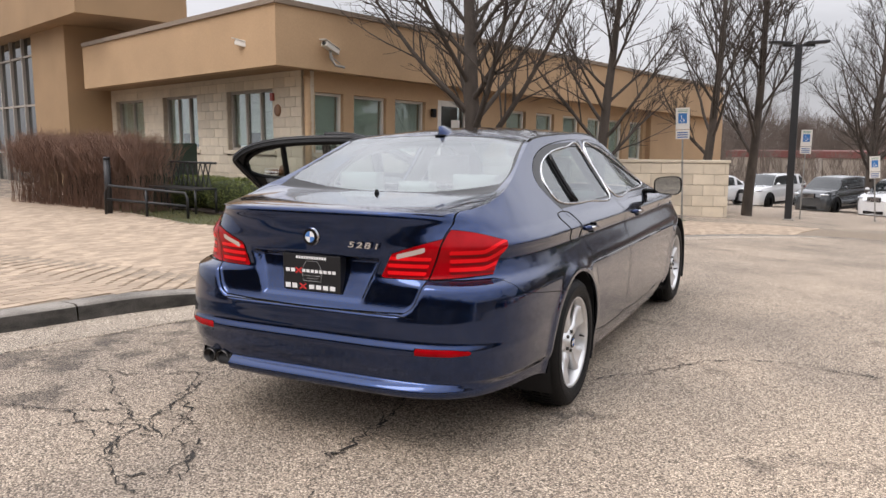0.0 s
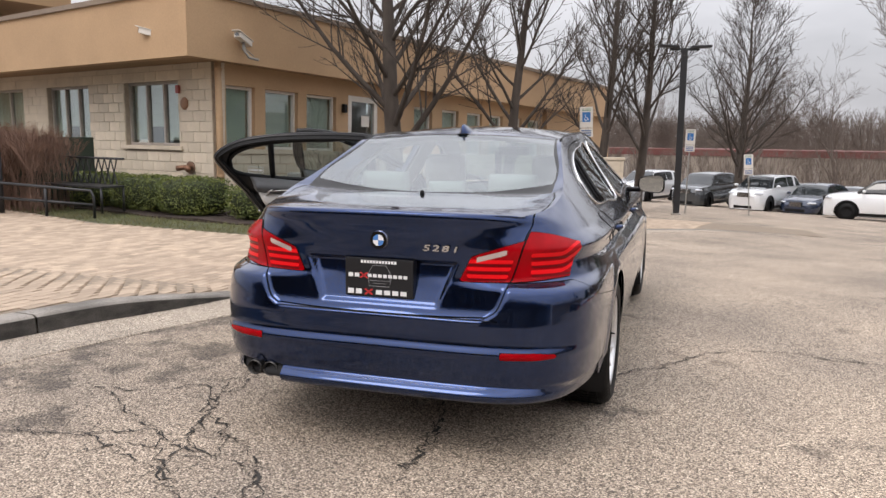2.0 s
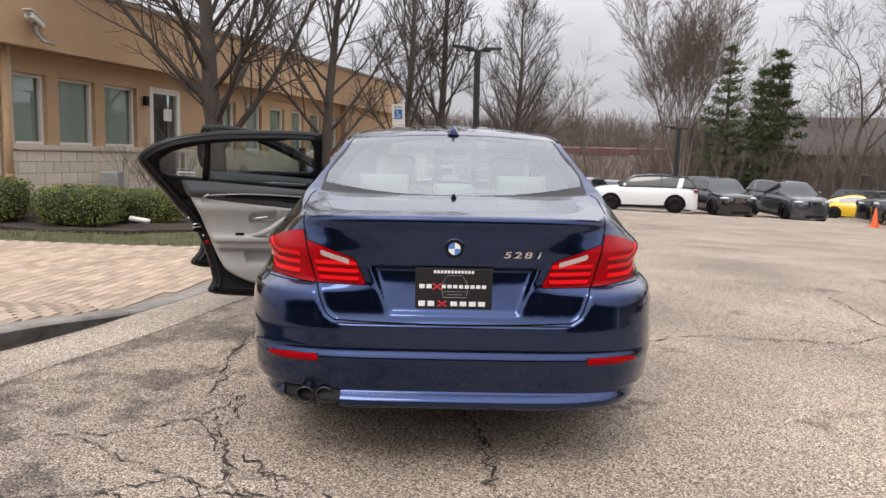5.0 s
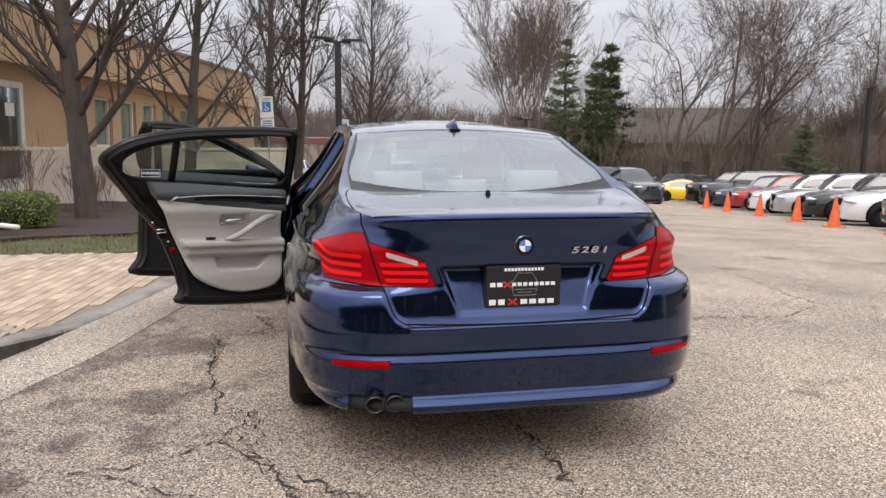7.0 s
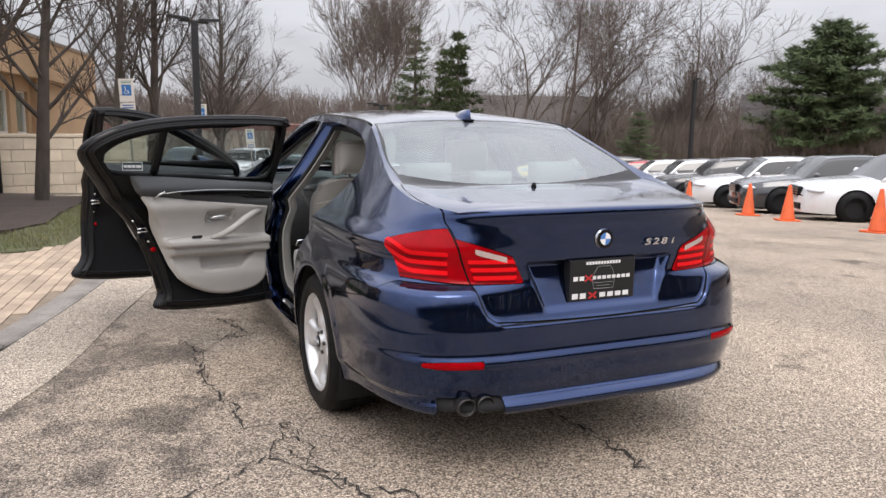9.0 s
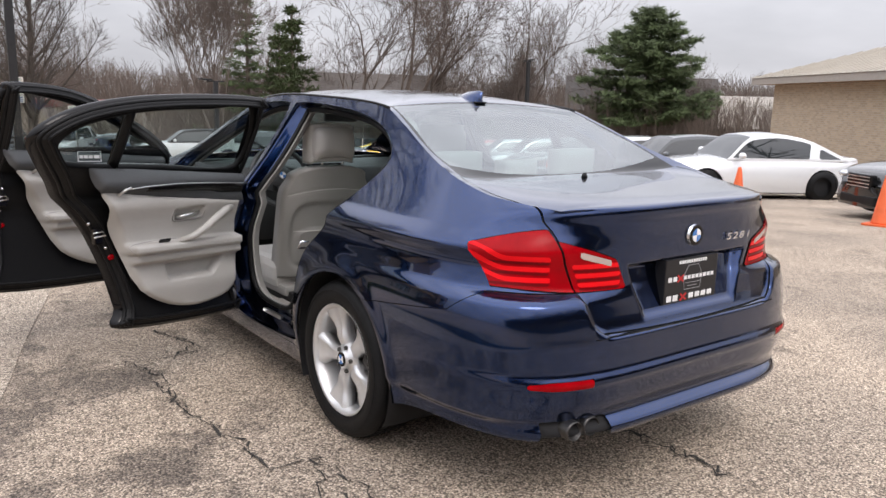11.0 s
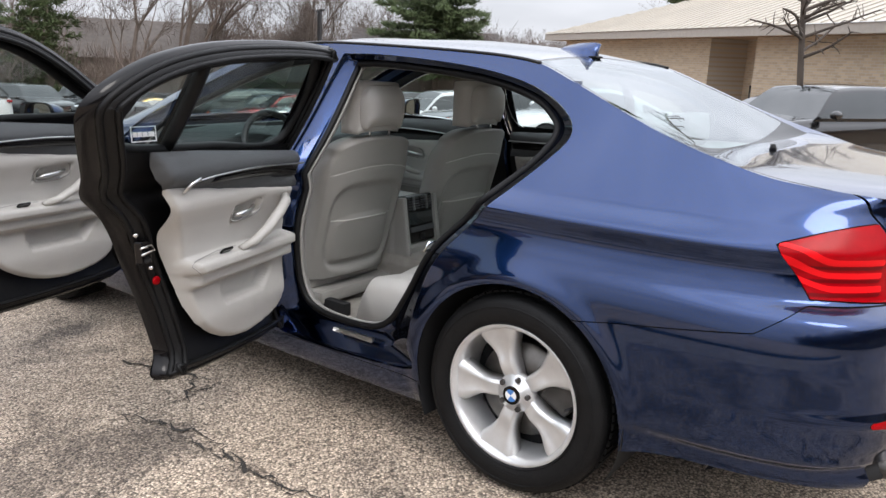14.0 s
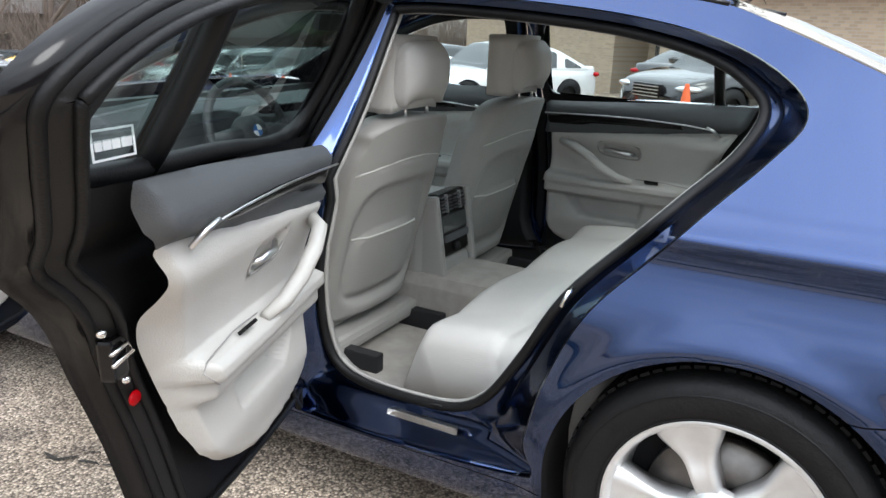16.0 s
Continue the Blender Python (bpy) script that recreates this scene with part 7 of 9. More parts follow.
    ring_pts = [skin(sx, o + kk * 0.605 + 0.090 * math.copysign(abs(math.cos(a)) ** 0.6, math.cos(a)), 0.824 + 0.033 * math.copysign(abs(math.sin(a)) ** 0.6, math.sin(a)) + 0.009 * math.cos(a), 0.163) for a in np.linspace(0, 2 * math.pi, 28)[:-1]]
    seal("lever_bezel", ring_pts, 0.0035, M_LEATHERDK, door, m)
    bm = bmesh.new()
    box_into(bm, -0.004, 0.004, -0.028, 0.028, -0.010, 0.010, m @ Matrix.Translation(skin(sx, o + kk * 0.46, 0.708, 0.205)) @ Matrix.Rotation(radians(-sx * 50), 4, "Y"), bevel=0.002)
    part("window_switch", bm, M_GLOSSBLK, door, "black window switch")
    if not opened:
        hy = hinge_y - 0.93 + (0.12 if key == "rear" else 0.10)
        pts = [(hy - 0.095, 0.905, 0.004), (hy - 0.070, 0.906, -0.022), (hy + 0.065, 0.898, -0.022), (hy + 0.09, 0.897, 0.004)]
        seal("handle_strip", [skin(sx, y_, z_ + 0.004, d_ - 0.013) for y_, z_, d_ in pts[1:3]], 0.005, M_CHROME, door, m, "chrome strip on the handle", closed=False)
        seal("door_handle", [skin(sx, *p) for p in pts], [0.011, 0.015, 0.014, 0.010], M_BLUE, door, m, "blue door handle with chrome", closed=False)
        panel("handle_cup", [(hy - 0.06, 0.875), (hy + 0.06, 0.87), (hy + 0.06, 0.93), (hy - 0.06, 0.935)], lambda y, z: -0.002, 0.02, M_GLOSSBLK, door, m, "handle recess", sx=sx)
    else:
        # latch, screws, red lamp on the free edge
        lz = 0.745 if key == "rear" else 0.78
        ly = outline_y(lp, lz, low=True)
        q = Matrix.Translation(skin(sx, ly + 0.060, lz, 0.078))
        bm = bmesh.new()
        box_into(bm, -0.010, 0.018, -0.022, 0.022, -0.035, 0.035, m @ q, bevel=0.006)
        latch = part("latch", bm, M_GLOSSBLK, door, "black door latch")
        bm = bmesh.new()
        tube_into(bm, [m @ q @ Vector(p) for p in ((0.022, -0.03, 0.016), (0.024, 0.012, 0.022), (0.024, 0.026, 0.004), (0.022, -0.028, -0.004))], 0.004, 6)
        part("latch_claw", bm, M_CHROME, latch, "bright latch claw", smooth=True)
        for dz in (0.06, -0.055):
            bm = bmesh.new()
            bmesh.ops.create_icosphere(bm, subdivisions=2, radius=0.008, matrix=m @ Matrix.Translation(skin(sx, outline_y(lp, lz + dz, True) + 0.056, lz + dz, 0.082)))
            part("screw", bm, M_CHROME, door, smooth=True)
        bm = bmesh.new()
        bmesh.ops.create_uvsphere(bm, u_segments=14, v_segments=8, radius=0.018, matrix=m @ Matrix.Translation(skin(sx, outline_y(lp, 0.645, True) + 0.064, 0.645, 0.078)) @ Matrix.Diagonal((0.35, 1.0, 0.75, 1)))
        part("door_lamp", bm, M_REDLENS, door, "small red door lamp", smooth=True)
    # quarter-light divider on the rear door
    if key == "rear":
        a0, a1 = (0.365, 1.035), (0.368, 1.292)
        for d, mt, r in ((-0.001, M_GLOSSBLK, 0.016), (0.020, M_PLASTIC, 0.021)):
            seal("divider", [skin(sx, lerp(a0[0], a1[0], k / 6), lerp(a0[1], a1[1], k / 6), d) for k in range(7)], r, mt, door, m, "black window divider", closed=False)
    return door


def outline_y(lp, z, low):
    near = sorted(lp, key=lambda v: abs(v.y - z))[:6]
    return min(v.x for v in near) if low else max(v.x for v in near)


def swing(hx, hy, deg):
    axis_ = Vector((math.sin(radians(4)), math.sin(radians(2)), 1)).normalized()
    return Matrix.Translation((hx, hy, 0.6)) @ Matrix.Rotation(radians(-deg), 4, axis_) @ Matrix.Translation((-hx, -hy, -0.6))


SW_R, SW_F = swing(-0.87, 1.15, 70.5), swing(-0.87, 2.27, 72.0)
build_door("rear", RIGHT, Matrix.Identity(4), REAR_DOOR, DLO_REAR, 0.12, 1.12, False)
build_door("front", RIGHT, Matrix.Identity(4), FRONT_DOOR, DLO_FRONT, 1.06, 2.24, False)
rear_left = build_door("rear", LEFT, SW_R, REAR_DOOR, DLO_REAR, 0.12, 1.12, True)
front_left = build_door("front", LEFT, SW_F, FRONT_DOOR, DLO_FRONT, 1.06, 2.24, True)
# sticker on the quarter glass
bm = bmesh.new()
st_m = SW_R @ Matrix.Translation((-(side_x(0.26, 1.10) - 0.004), 0, 0))
for za, zb in ((1.110, 1.113), (1.070, 1.073)):
    box_into(bm, -0.001, 0.001, 0.195, 0.300, za, zb, st_m)
for ya, yb in ((0.195, 0.198), (0.297, 0.300)):
    box_into(bm, -0.001, 0.001, ya, yb, 1.073, 1.110, st_m)
for ya, yb in ((0.203, 0.218), (0.222, 0.24), (0.244, 0.262), (0.267, 0.292)):
    box_into(bm, -0.001, 0.001, ya, yb, 1.084, 1.098, st_m)
part("window_sticker", bm, M_WHITE, rear_left, "white dealer sticker with printed bars")


def mirror(sx, m):
    """A door mirror: a rounded housing open at the back, with the glass set in it, on a short arm."""
    def sup(a, e):
        return math.copysign(abs(math.cos(a)) ** e, math.cos(a)), math.copysign(abs(math.sin(a)) ** e, math.sin(a))

    loops = []
    for yy, k in ((1.972, 0.93), (1.958, 1.0), (1.975, 1.03), (2.01, 1.0), (2.045, 0.88), (2.07, 0.66), (2.082, 0.3)):
        lp = []
        for i_ in range(32):
            cx_, cz_ = sup(2 * math.pi * i_ / 32, 0.55)
            lp.append(Vector((sx * (0.985 + 0.094 * k * cx_), yy + 0.02 * cx_, 1.048 + (0.064 + 0.008 * cx_) * k * cz_)))
        loops.append(lp)
    o = loft("door_mirror", loops[1:], M_BLUE, sedan, m, "blue door mirror")
    loft("mirror_rim", loops[:3], M_GLOSSBLK, o, m, "black mirror rim")
    bm = bmesh.new()
    bm.faces.new([bm.verts.new(Vector((v.x, v.y + 0.006, v.z))) for v in loops[0]])
    bmesh.ops.transform(bm, matrix=m, verts=bm.verts)
    part("mirror_glass", bm, M_MIRROR, o, "mirror glass")
    bm = bmesh.new()
    box_into(bm, sx * 0.80, sx * 0.91, 1.99, 2.05, 0.985, 1.02, m, bevel=0.012)
    part("mirror_arm", bm, M_GLOSSBLK, o)


mirror(RIGHT, Matrix.Identity(4))
mirror(LEFT, SW_F)

# ---- door frames on the open side ----
for outline, opening, nm in ((REAR_DOOR, REAR_OPEN, "rear_jamb"), (FRONT_DOOR, FRONT_OPEN, "front_jamb")):
    a = smooth_loop([Vector(p) for p in outline], 5)
    b = smooth_loop([Vector(p) for p in opening], 5)
    rows = [[skin(LEFT, v.x, v.y, 0.0) for v in a]]
    rows.append([skin(LEFT, lerp(v.x, w.x, 0.05), lerp(v.y, w.y, 0.05), 0.028) for v, w in zip(a, b)])
    rows.append([skin(LEFT, lerp(v.x, w.x, 0.50), lerp(v.y, w.y, 0.50), 0.036) for v, w in zip(a, b)])
    rows.append([skin(LEFT, lerp(v.x, w.x, 0.58), lerp(v.y, w.y, 0.58), 0.062) for v, w in zip(a, b)])
    rows.append([skin(LEFT, lerp(v.x, w.x, 0.98), lerp(v.y, w.y, 0.98), 0.070) for v, w in zip(a, b)])
    loft(nm, rows, M_BLUE, shell, label="blue door frame")
    seal("opening_seal", [skin(LEFT, v.x, v.y, 0.072) for v in b], 0.0125, M_RUBBER, shell, label="black opening seal")
    seal("seal_lip", [skin(LEFT, v.x, v.y, 0.088) for v in inset_loop(b, 0.008)], 0.0065, M_LEATHERDK, shell, label="grey seal lip")
    loft("pillar_trim", [[skin(LEFT, v.x, v.y, 0.088) for v in b], [skin(LEFT, v.x, v.y, 0.125) for v in inset_loop(b, -0.01)], [skin(LEFT, v.x, v.y, 0.15) for v in inset_loop(b, -0.07)]], M_LEATHERDK, shell, label="grey inner trim")
seal("striker", [skin(LEFT, *p) for p in ((0.352, 0.775, 0.035), (0.350, 0.775, -0.002), (0.358, 0.748, -0.002), (0.362, 0.745, 0.035))], 0.005, M_CHROME, shell, None, "bright door striker", closed=False)
panel("sill_plate", [(0.60, 0.352), (0.80, 0.352), (0.80, 0.368), (0.60, 0.368)], lambda y, z: 0.032 + 0.30 * (z - 0.352), 0.008, M_SATIN, shell, None, "satin sill plate", rim=0.002)

# fuel flap outline
seal("fuel_flap", [skin(RIGHT, v.x, v.y, -0.0005) for v in smooth_loop([Vector(p) for p in ((-0.03, 1.0), (0.14, 0.995), (0.165, 0.93), (0.15, 0.855), (0.02, 0.86), (-0.02, 0.92))], 5)], 0.0028, M_GAP, shell, None, "fuel flap shut line")

# ---- cabin ----
cabin = new("cabin")
cabin.parent = sedan
box("cabin_floor", -0.74, 0.74, 0.30, 2.3, 0.225, 0.262, M_CARPET, cabin, bevel=0.01)
box("floor_mat", -0.66, -0.20, 0.88, 1.25, 0.262, 0.274, M_CARPET, cabin, bevel=0.005, label="grey floor mat")
box("tunnel", -0.15, 0.15, 0.40, 2.3, 0.24, 0.46, M_CARPET, cabin, bevel=0.05)
box("firewall", -0.78, 0.78, 2.30, 2.36, 0.20, 0.98, M_DASH, cabin)


def cushion(name, f, nu, nv, material, parent, label="", thick=None):
    """A padded block from a front surface f(u, v) -> point, closed behind by g."""
    bm = bmesh.new()
    A = [[bm.verts.new(f(u, v, 0)) for u in np.linspace(-1, 1, nu)] for v in np.linspace(0, 1, nv)]
    B = [[bm.verts.new(f(u, v, 1)) for u in np.linspace(-1, 1, nu)] for v in np.linspace(0, 1, nv)]
    for G in (A, B):
        for j in range(nv - 1):
            for i in range(nu - 1):
                bm.faces.new((G[j][i], G[j][i + 1], G[j + 1][i + 1], G[j + 1][i]))
    for j in range(nv - 1):
        for i in (0, nu - 1):
            bm.faces.new((A[j][i], A[j + 1][i], B[j + 1][i], B[j][i]))
    for i in range(nu - 1):
        for j in (0, nv - 1):
            bm.faces.new((A[j][i], A[j][i + 1], B[j][i + 1], B[j][i]))
    bmesh.ops.recalc_face_normals(bm, faces=bm.faces)
    return part(name, bm, material, parent, label, smooth=True)


def front_seat(cx, dy):
    seat = new("front_seat")
    seat.parent = cabin
    seat["label"] = "light grey leather front seat"

    def back(u, v, side):
        w = 0.262 * (1 - 0.16 * sstep(0.72, 1.0, v)) * (1 - 0.05 * (1 - v))
        uu = math.copysign(abs(u) ** 0.85, u)
        z = 0.40 + 0.635 * v - 0.045 * abs(u) ** 3 * sstep(0.8, 1, v)
        y = 1.155 + dy - 0.175 * v
        if side == 0:
            y -= 0.035 * (1 - u * u) * (1 - 0.5 * v) + 0.018 * sstep(0.70, 0.74, v) * (1 - sstep(0.74, 0.95, v)) * 0 - 0.028 * abs(u) ** 4
            y += 0.024 * sstep(0.0, 0.45, 1 - (abs(u) / 0.84) ** 4 - (abs(v - 0.37) / 0.33) ** 4)
            y -= 0.013 * sstep(0.0, 0.16, 1 - (abs(u) / 0.66) ** 6 - (abs(v - 0.275) / 0.165) ** 6)
            y += 0.004 * math.exp(-((v - 0.80 + 0.05 * u * u) / 0.010) ** 2)
        else:
            y += 0.105 + 0.02 * abs(u) ** 2
        return cx + uu * w, y, z

    cushion("seat_back", back, 41, 56, M_LEATHERDK, seat, "grey seat back with map pocket")

    def head(u, v, side):
        uu = math.copysign(abs(u) ** 0.7, u)
        w = 0.122 * (1 - 0.14 * (2 * v - 1) ** 4)
        z = 1.085 + 0.165 * v - 0.018 * abs(u) ** 4
        y = 0.965 + dy if side == 0 else 1.045 + dy
        bulge = (1 - abs(u) ** 3) * (1 - abs(2 * v - 1) ** 3)
        return cx + uu * w, y + (-0.045 if side == 0 else 0.045) * bulge, z

    cushion("headrest", head, 17, 15, M_LEATHER, seat, "grey leather headrest")

    def head2(u, v, side):
        uu = math.copysign(abs(u) ** 0.7, u)
        return cx + uu * 0.13, (1.0 + dy if side == 0 else 1.095 + dy) + (-0.02 if side == 0 else 0.03) * (1 - u * u), 1.06 + 0.205 * v - 0.012 * abs(u) ** 4

    cushion("headrest_front", head2, 13, 11, M_LEATHER, seat)
    for dx in (-0.062, 0.062):
        tube("headrest_post", [(cx + dx, 0.995 + dy, 1.0), (cx + dx, 0.992 + dy, 1.11)], 0.0065, M_CHROME, seat, 8, "chrome headrest post")
    box("seat_cushion", cx - 0.26, cx + 0.26, 1.18 + dy, 1.68 + dy, 0.33, 0.50, M_LEATHER, seat, bevel=0.05)
    box("seat_rail", cx - 0.22, cx - 0.18, 0.98 + dy, 1.6, 0.262, 0.33, M_GAP, seat, bevel=0.005)
    box("seat_rail", cx + 0.18, cx + 0.22, 0.98 + dy, 1.6, 0.262, 0.33, M_GAP, seat, bevel=0.005)
    box("seat_base", cx - 0.24, cx + 0.24, 1.10 + dy, 1.6, 0.30, 0.36, M_LEATHERDK, seat, bevel=0.02)
    seal("seat_piping", [back(k * 0.93, 0.80 - 0.05 * k * k, 0) for k in np.linspace(-1, 1, 21)], 0.0028, M_LEATHER, seat, closed=False)
    seal("seat_piping", [back(k * 0.70, 0.425, 0) for k in np.linspace(-1, 1, 15)], 0.0035, M_LEATHER, seat, closed=False)
    return seat


front_seat(-0.368, 0.055)
front_seat(0.385, 0.02)


def bench(u, v, side):
    uu = math.copysign(abs(u) ** 0.9, u)
    x = uu * 0.70
    y = 0.872 - 0.70 * v
    if side == 0:
        z = 0.478 + 0.045 * math.sin(math.pi * min(v * 1.1, 1)) - 0.02 * v + 0.02 * abs(math.sin(1.5 * math.pi * u)) - 0.09 * max(0, 0.10 - v) ** 1 * 8 * 0.6
        z -= 0.016 * math.exp(-((v - 0.42) / 0.016) ** 2) * (abs(u) > 0.12) + 0.085 * (max(0.0, 0.13 - v) / 0.13) ** 2 + 0.05 * max(0.0, (abs(u) - 0.9) / 0.1) ** 2
        y += 0.02 * sstep(0.0, 0.12, v) * (1 - v)
    else:
        z = 0.27
        y -= 0.06 * (1 - v)
    return x, y, z


cushion("bench_cushion", bench, 61, 50, M_LEATHER, cabin, "light grey leather rear bench")


def bench_back(u, v, side):
    x = u * 0.68
    z = 0.46 + 0.60 * v
    y = 0.26 - 0.30 * v
    if side == 0:
        y += 0.03 * (1 - (abs(2 * abs(u) - 1)) ** 2) * math.sin(math.pi * v)
    else:
        y -= 0.12
    return x, y, z


cushion("bench_backrest", bench_back, 41, 30, M_LEATHER, cabin, "light grey rear backrest")
for hx in (-0.36, 0.0, 0.36):
    def hd(u, v, side, hx=hx):
        uu = math.copysign(abs(u) ** 0.7, u)
        b = (1 - abs(u) ** 3) * (1 - abs(2 * v - 1) ** 3)
        return hx + uu * (0.125 if hx else 0.10), (-0.005 if side == 0 else -0.075) + (0.035 if side == 0 else -0.03) * b, 1.055 + (0.135 if hx else 0.09) * v
    cushion("rear_headrest", hd, 13, 11, M_LEATHERDK, cabin, "grey rear headrest")
shelf = Patch(list(np.linspace(-1, 1, 20)), list(np.linspace(0, 1, 10)), lambda q, v: (q * lerp(0.60, 0.66, v), lerp(-0.02, -0.40, v), lerp(1.058, 1.072, v)))
emit("parcel_shelf", [shelf], mat("pale_shelf_cloth", (0.42, 0.42, 0.40), rough=0.9, bump=0.3, bump_scale=300), cabin, "pale grey parcel shelf", flip=True)
shelf_lo = Patch(list(np.linspace(-1, 1, 6)), list(np.linspace(0, 1, 3)), lambda q, v: (q * 0.66, lerp(-0.02, -0.40, v), 1.03))
emit("shelf_base", [shelf_lo], M_GAP, cabin, "dark shelf base")

# console with rear vents
con = box("centre_console", -0.135, 0.135, 1.13, 1.95, 0.28, 0.715, M_LEATHERDK, cabin, bevel=0.045, label="grey centre console")
CM = Matrix.Translation((0, 1.098, 0.625)) @ Matrix.Rotation(radians(-9), 4, "X")
for sx in BOTH:
    box("console_cheek", sx * 0.100, sx * 0.128, -0.012, 0.10, -0.20, 0.105, M_LEATHERDK, con, CM, bevel=0.012)
box("console_base", -0.100, 0.100, 0.004, 0.10, -0.30, -0.122, M_LEATHERDK, con, CM, bevel=0.02)
vp = box("vent_panel", -0.098, 0.098, 0.0, 0.06, -0.12, 0.108, M_GLOSSBLK, con, CM, bevel=0.010, label="black rear vent panel")
for k in range(5):
    for sx in BOTH:
        box("vent_slat", sx * 0.008, sx * 0.088, -0.008, 0.003, 0.040 + 0.012 * k, 0.0455 + 0.012 * k, M_DKGREY, vp, CM, bevel=0.001)
for sx in BOTH:
    box("vent_rib", sx * 0.046, sx * 0.050, -0.011, 0.002, 0.036, 0.100, M_SATIN, vp, CM)
box("console_screen", -0.088, 0.088, -0.005, 0.003, -0.032, 0.026, M_WINGLASS, vp, CM, bevel=0.003)
box("console_tray", -0.086, 0.086, -0.012, 0.003, -0.068, -0.042, M_DKGREY, vp, CM, bevel=0.006)
tube("power_socket", [CM @ Vector((0.0, -0.010, -0.095)), CM @ Vector((0.0, 0.004, -0.095))], 0.016, M_RUBBER, vp, 16)

# dashboard, wheel, mirror
def dash(u, v, side):
    x = u * 0.76
    if side == 0:
        y = 1.86 + 0.50 * v - 0.03 * math.cos(u * 3) * (1 - v)
        z = 0.93 + 0.055 * math.sin(math.pi * min(v * 1.2, 1)) + 0.045 * math.exp(-((u + 0.5) / 0.22) ** 2) * (1 - v)
    else:
        y, z = 1.95 + 0.4 * v, 0.48
    return x, y, z


dashb = cushion("dashboard", dash, 41, 16, M_DASH, cabin, "dark dashboard")
for k, xx in enumerate((-0.66, -0.12, 0.12, 0.66)):
    vent = box("air_vent", xx - 0.075, xx + 0.075, 1.875, 1.90, 0.80, 0.87, M_GLOSSBLK, dashb, bevel=0.008)
    for j in range(4):
        box("vent_fin", xx - 0.066, xx + 0.066, 1.868, 1.878, 0.812 + 0.015 * j, 0.818 + 0.015 * j, M_DKGREY, vent)
for xx in (-0.44, -0.31):
    bm = bmesh.new()
    bmesh.ops.create_cone(bm, cap_ends=True, segments=28, radius1=0.055, radius2=0.055, depth=0.01, matrix=pose(xx, 1.90, 0.925, 90, 0, 0))
    dial = part("instrument_dial", bm, M_GLOSSBLK, dashb, "round instrument dial")
    seal("dial_ring", [(xx + 0.052 * math.cos(a), 1.893, 0.925 + 0.052 * math.sin(a)) for a in np.linspace(0, 2 * math.pi, 24)[:-1]], 0.0025, M_SATIN, dial)
sw_m = Matrix.Translation((-0.375, 1.70, 0.915)) @ Matrix.Rotation(radians(-22), 4, "X")
sw = seal("steering_wheel", [sw_m @ Vector((0.183 * math.cos(a), 0, 0.183 * math.sin(a))) for a in np.linspace(0, 2 * math.pi, 40)[:-1]], 0.0155, M_DASH, cabin, None, "dark leather steering wheel", sides=10)
bm = bmesh.new()
bmesh.ops.create_uvsphere(bm, u_segments=20, v_segments=12, radius=1, matrix=sw_m @ Matrix.Diagonal((0.085, 0.035, 0.065, 1)))
boss = part("wheel_boss", bm, M_DASH, sw, smooth=True)
for a, r in ((0, 0.05), (180, 0.05), (270, 0.04)):
    c, s_ = math.cos(radians(a)), math.sin(radians(a))
    seal("wheel_spoke", [sw_m @ Vector((0.06 * c, 0, 0.06 * s_)), sw_m @ Vector((0.18 * c, 0, 0.18 * s_))], [0.03, 0.018], M_DKGREY, sw, closed=False)
for q in range(4):
    quadrant("wheel_badge_field", q, M_BADGEBLUE if q in (1, 3) else M_WHITE, 0, 0, 0, 0.021, boss, tilt=sw_m @ Matrix.Translation((0, -0.0365, 0)))
box("steering_column", -0.42, -0.33, 1.72, 1.95, 0.82, 0.90, M_DASH, cabin, bevel=0.02)
box("interior_mirror", -0.12, 0.12, 1.60, 1.63, 1.255, 1.32, M_DASH, cabin, bevel=0.018, label="black interior mirror")
box("mirror_foot", -0.02, 0.02, 1.62, 1.66, 1.30, 1.39, M_DASH, cabin, bevel=0.008)
for sx in BOTH:
    box("sun_visor", sx * 0.14, sx * 0.50, 1.42, 1.56, 1.355, 1.372, M_LINER, cabin, bevel=0.008)
box("mid_console_screen", -0.14, 0.14, 1.86, 1.875, 0.89, 0.975, M_GLOSSBLK, dashb, bevel=0.006)


# ---- brick hall across the lot ----
hall = tagged(new("brick_hall"), "low tan brick hall with a ribbed metal hip roof", "building")
HA, HB = Vector((28.9, 16.9)), Vector((15.4, -2.2))
hd = (HB - HA).normalized()
HM = Matrix.Translation((HA.x, HA.y, 0)) @ Matrix.Rotation(math.atan2(hd.y, hd.x), 4, "Z")   # x along the front, the lot lies at -y
HL = (HB - HA).length + 6
M_BRICK = bpy.data.materials.new("tan_brick")
M_BRICK.use_nodes = True
_n, _l = M_BRICK.node_tree.nodes, M_BRICK.node_tree.links
_t = _n.new("ShaderNodeTexBrick")
_c = _n.new("ShaderNodeTexCoord")
_m = _n.new("ShaderNodeMapping")
_m.inputs["Rotation"].default_value = (radians(90), 0, 0)
_l.new(_c.outputs["Object"], _m.inputs["Vector"])
_l.new(_m.outputs["Vector"], _t.inputs["Vector"])
_t.inputs["Scale"].default_value, _t.inputs["Brick Width"].default_value, _t.inputs["Row Height"].default_value = 1.0, 0.22, 0.075
_t.inputs["Mortar Size"].default_value = 0.009
_t.inputs["Color1"].default_value, _t.inputs["Color2"].default_value, _t.inputs["Mortar"].default_value = (0.50, 0.39, 0.275, 1), (0.38, 0.295, 0.205, 1), (0.44, 0.385, 0.32, 1)
_l.new(_t.outputs["Color"], _n["Principled BSDF"].inputs["Base Color"])
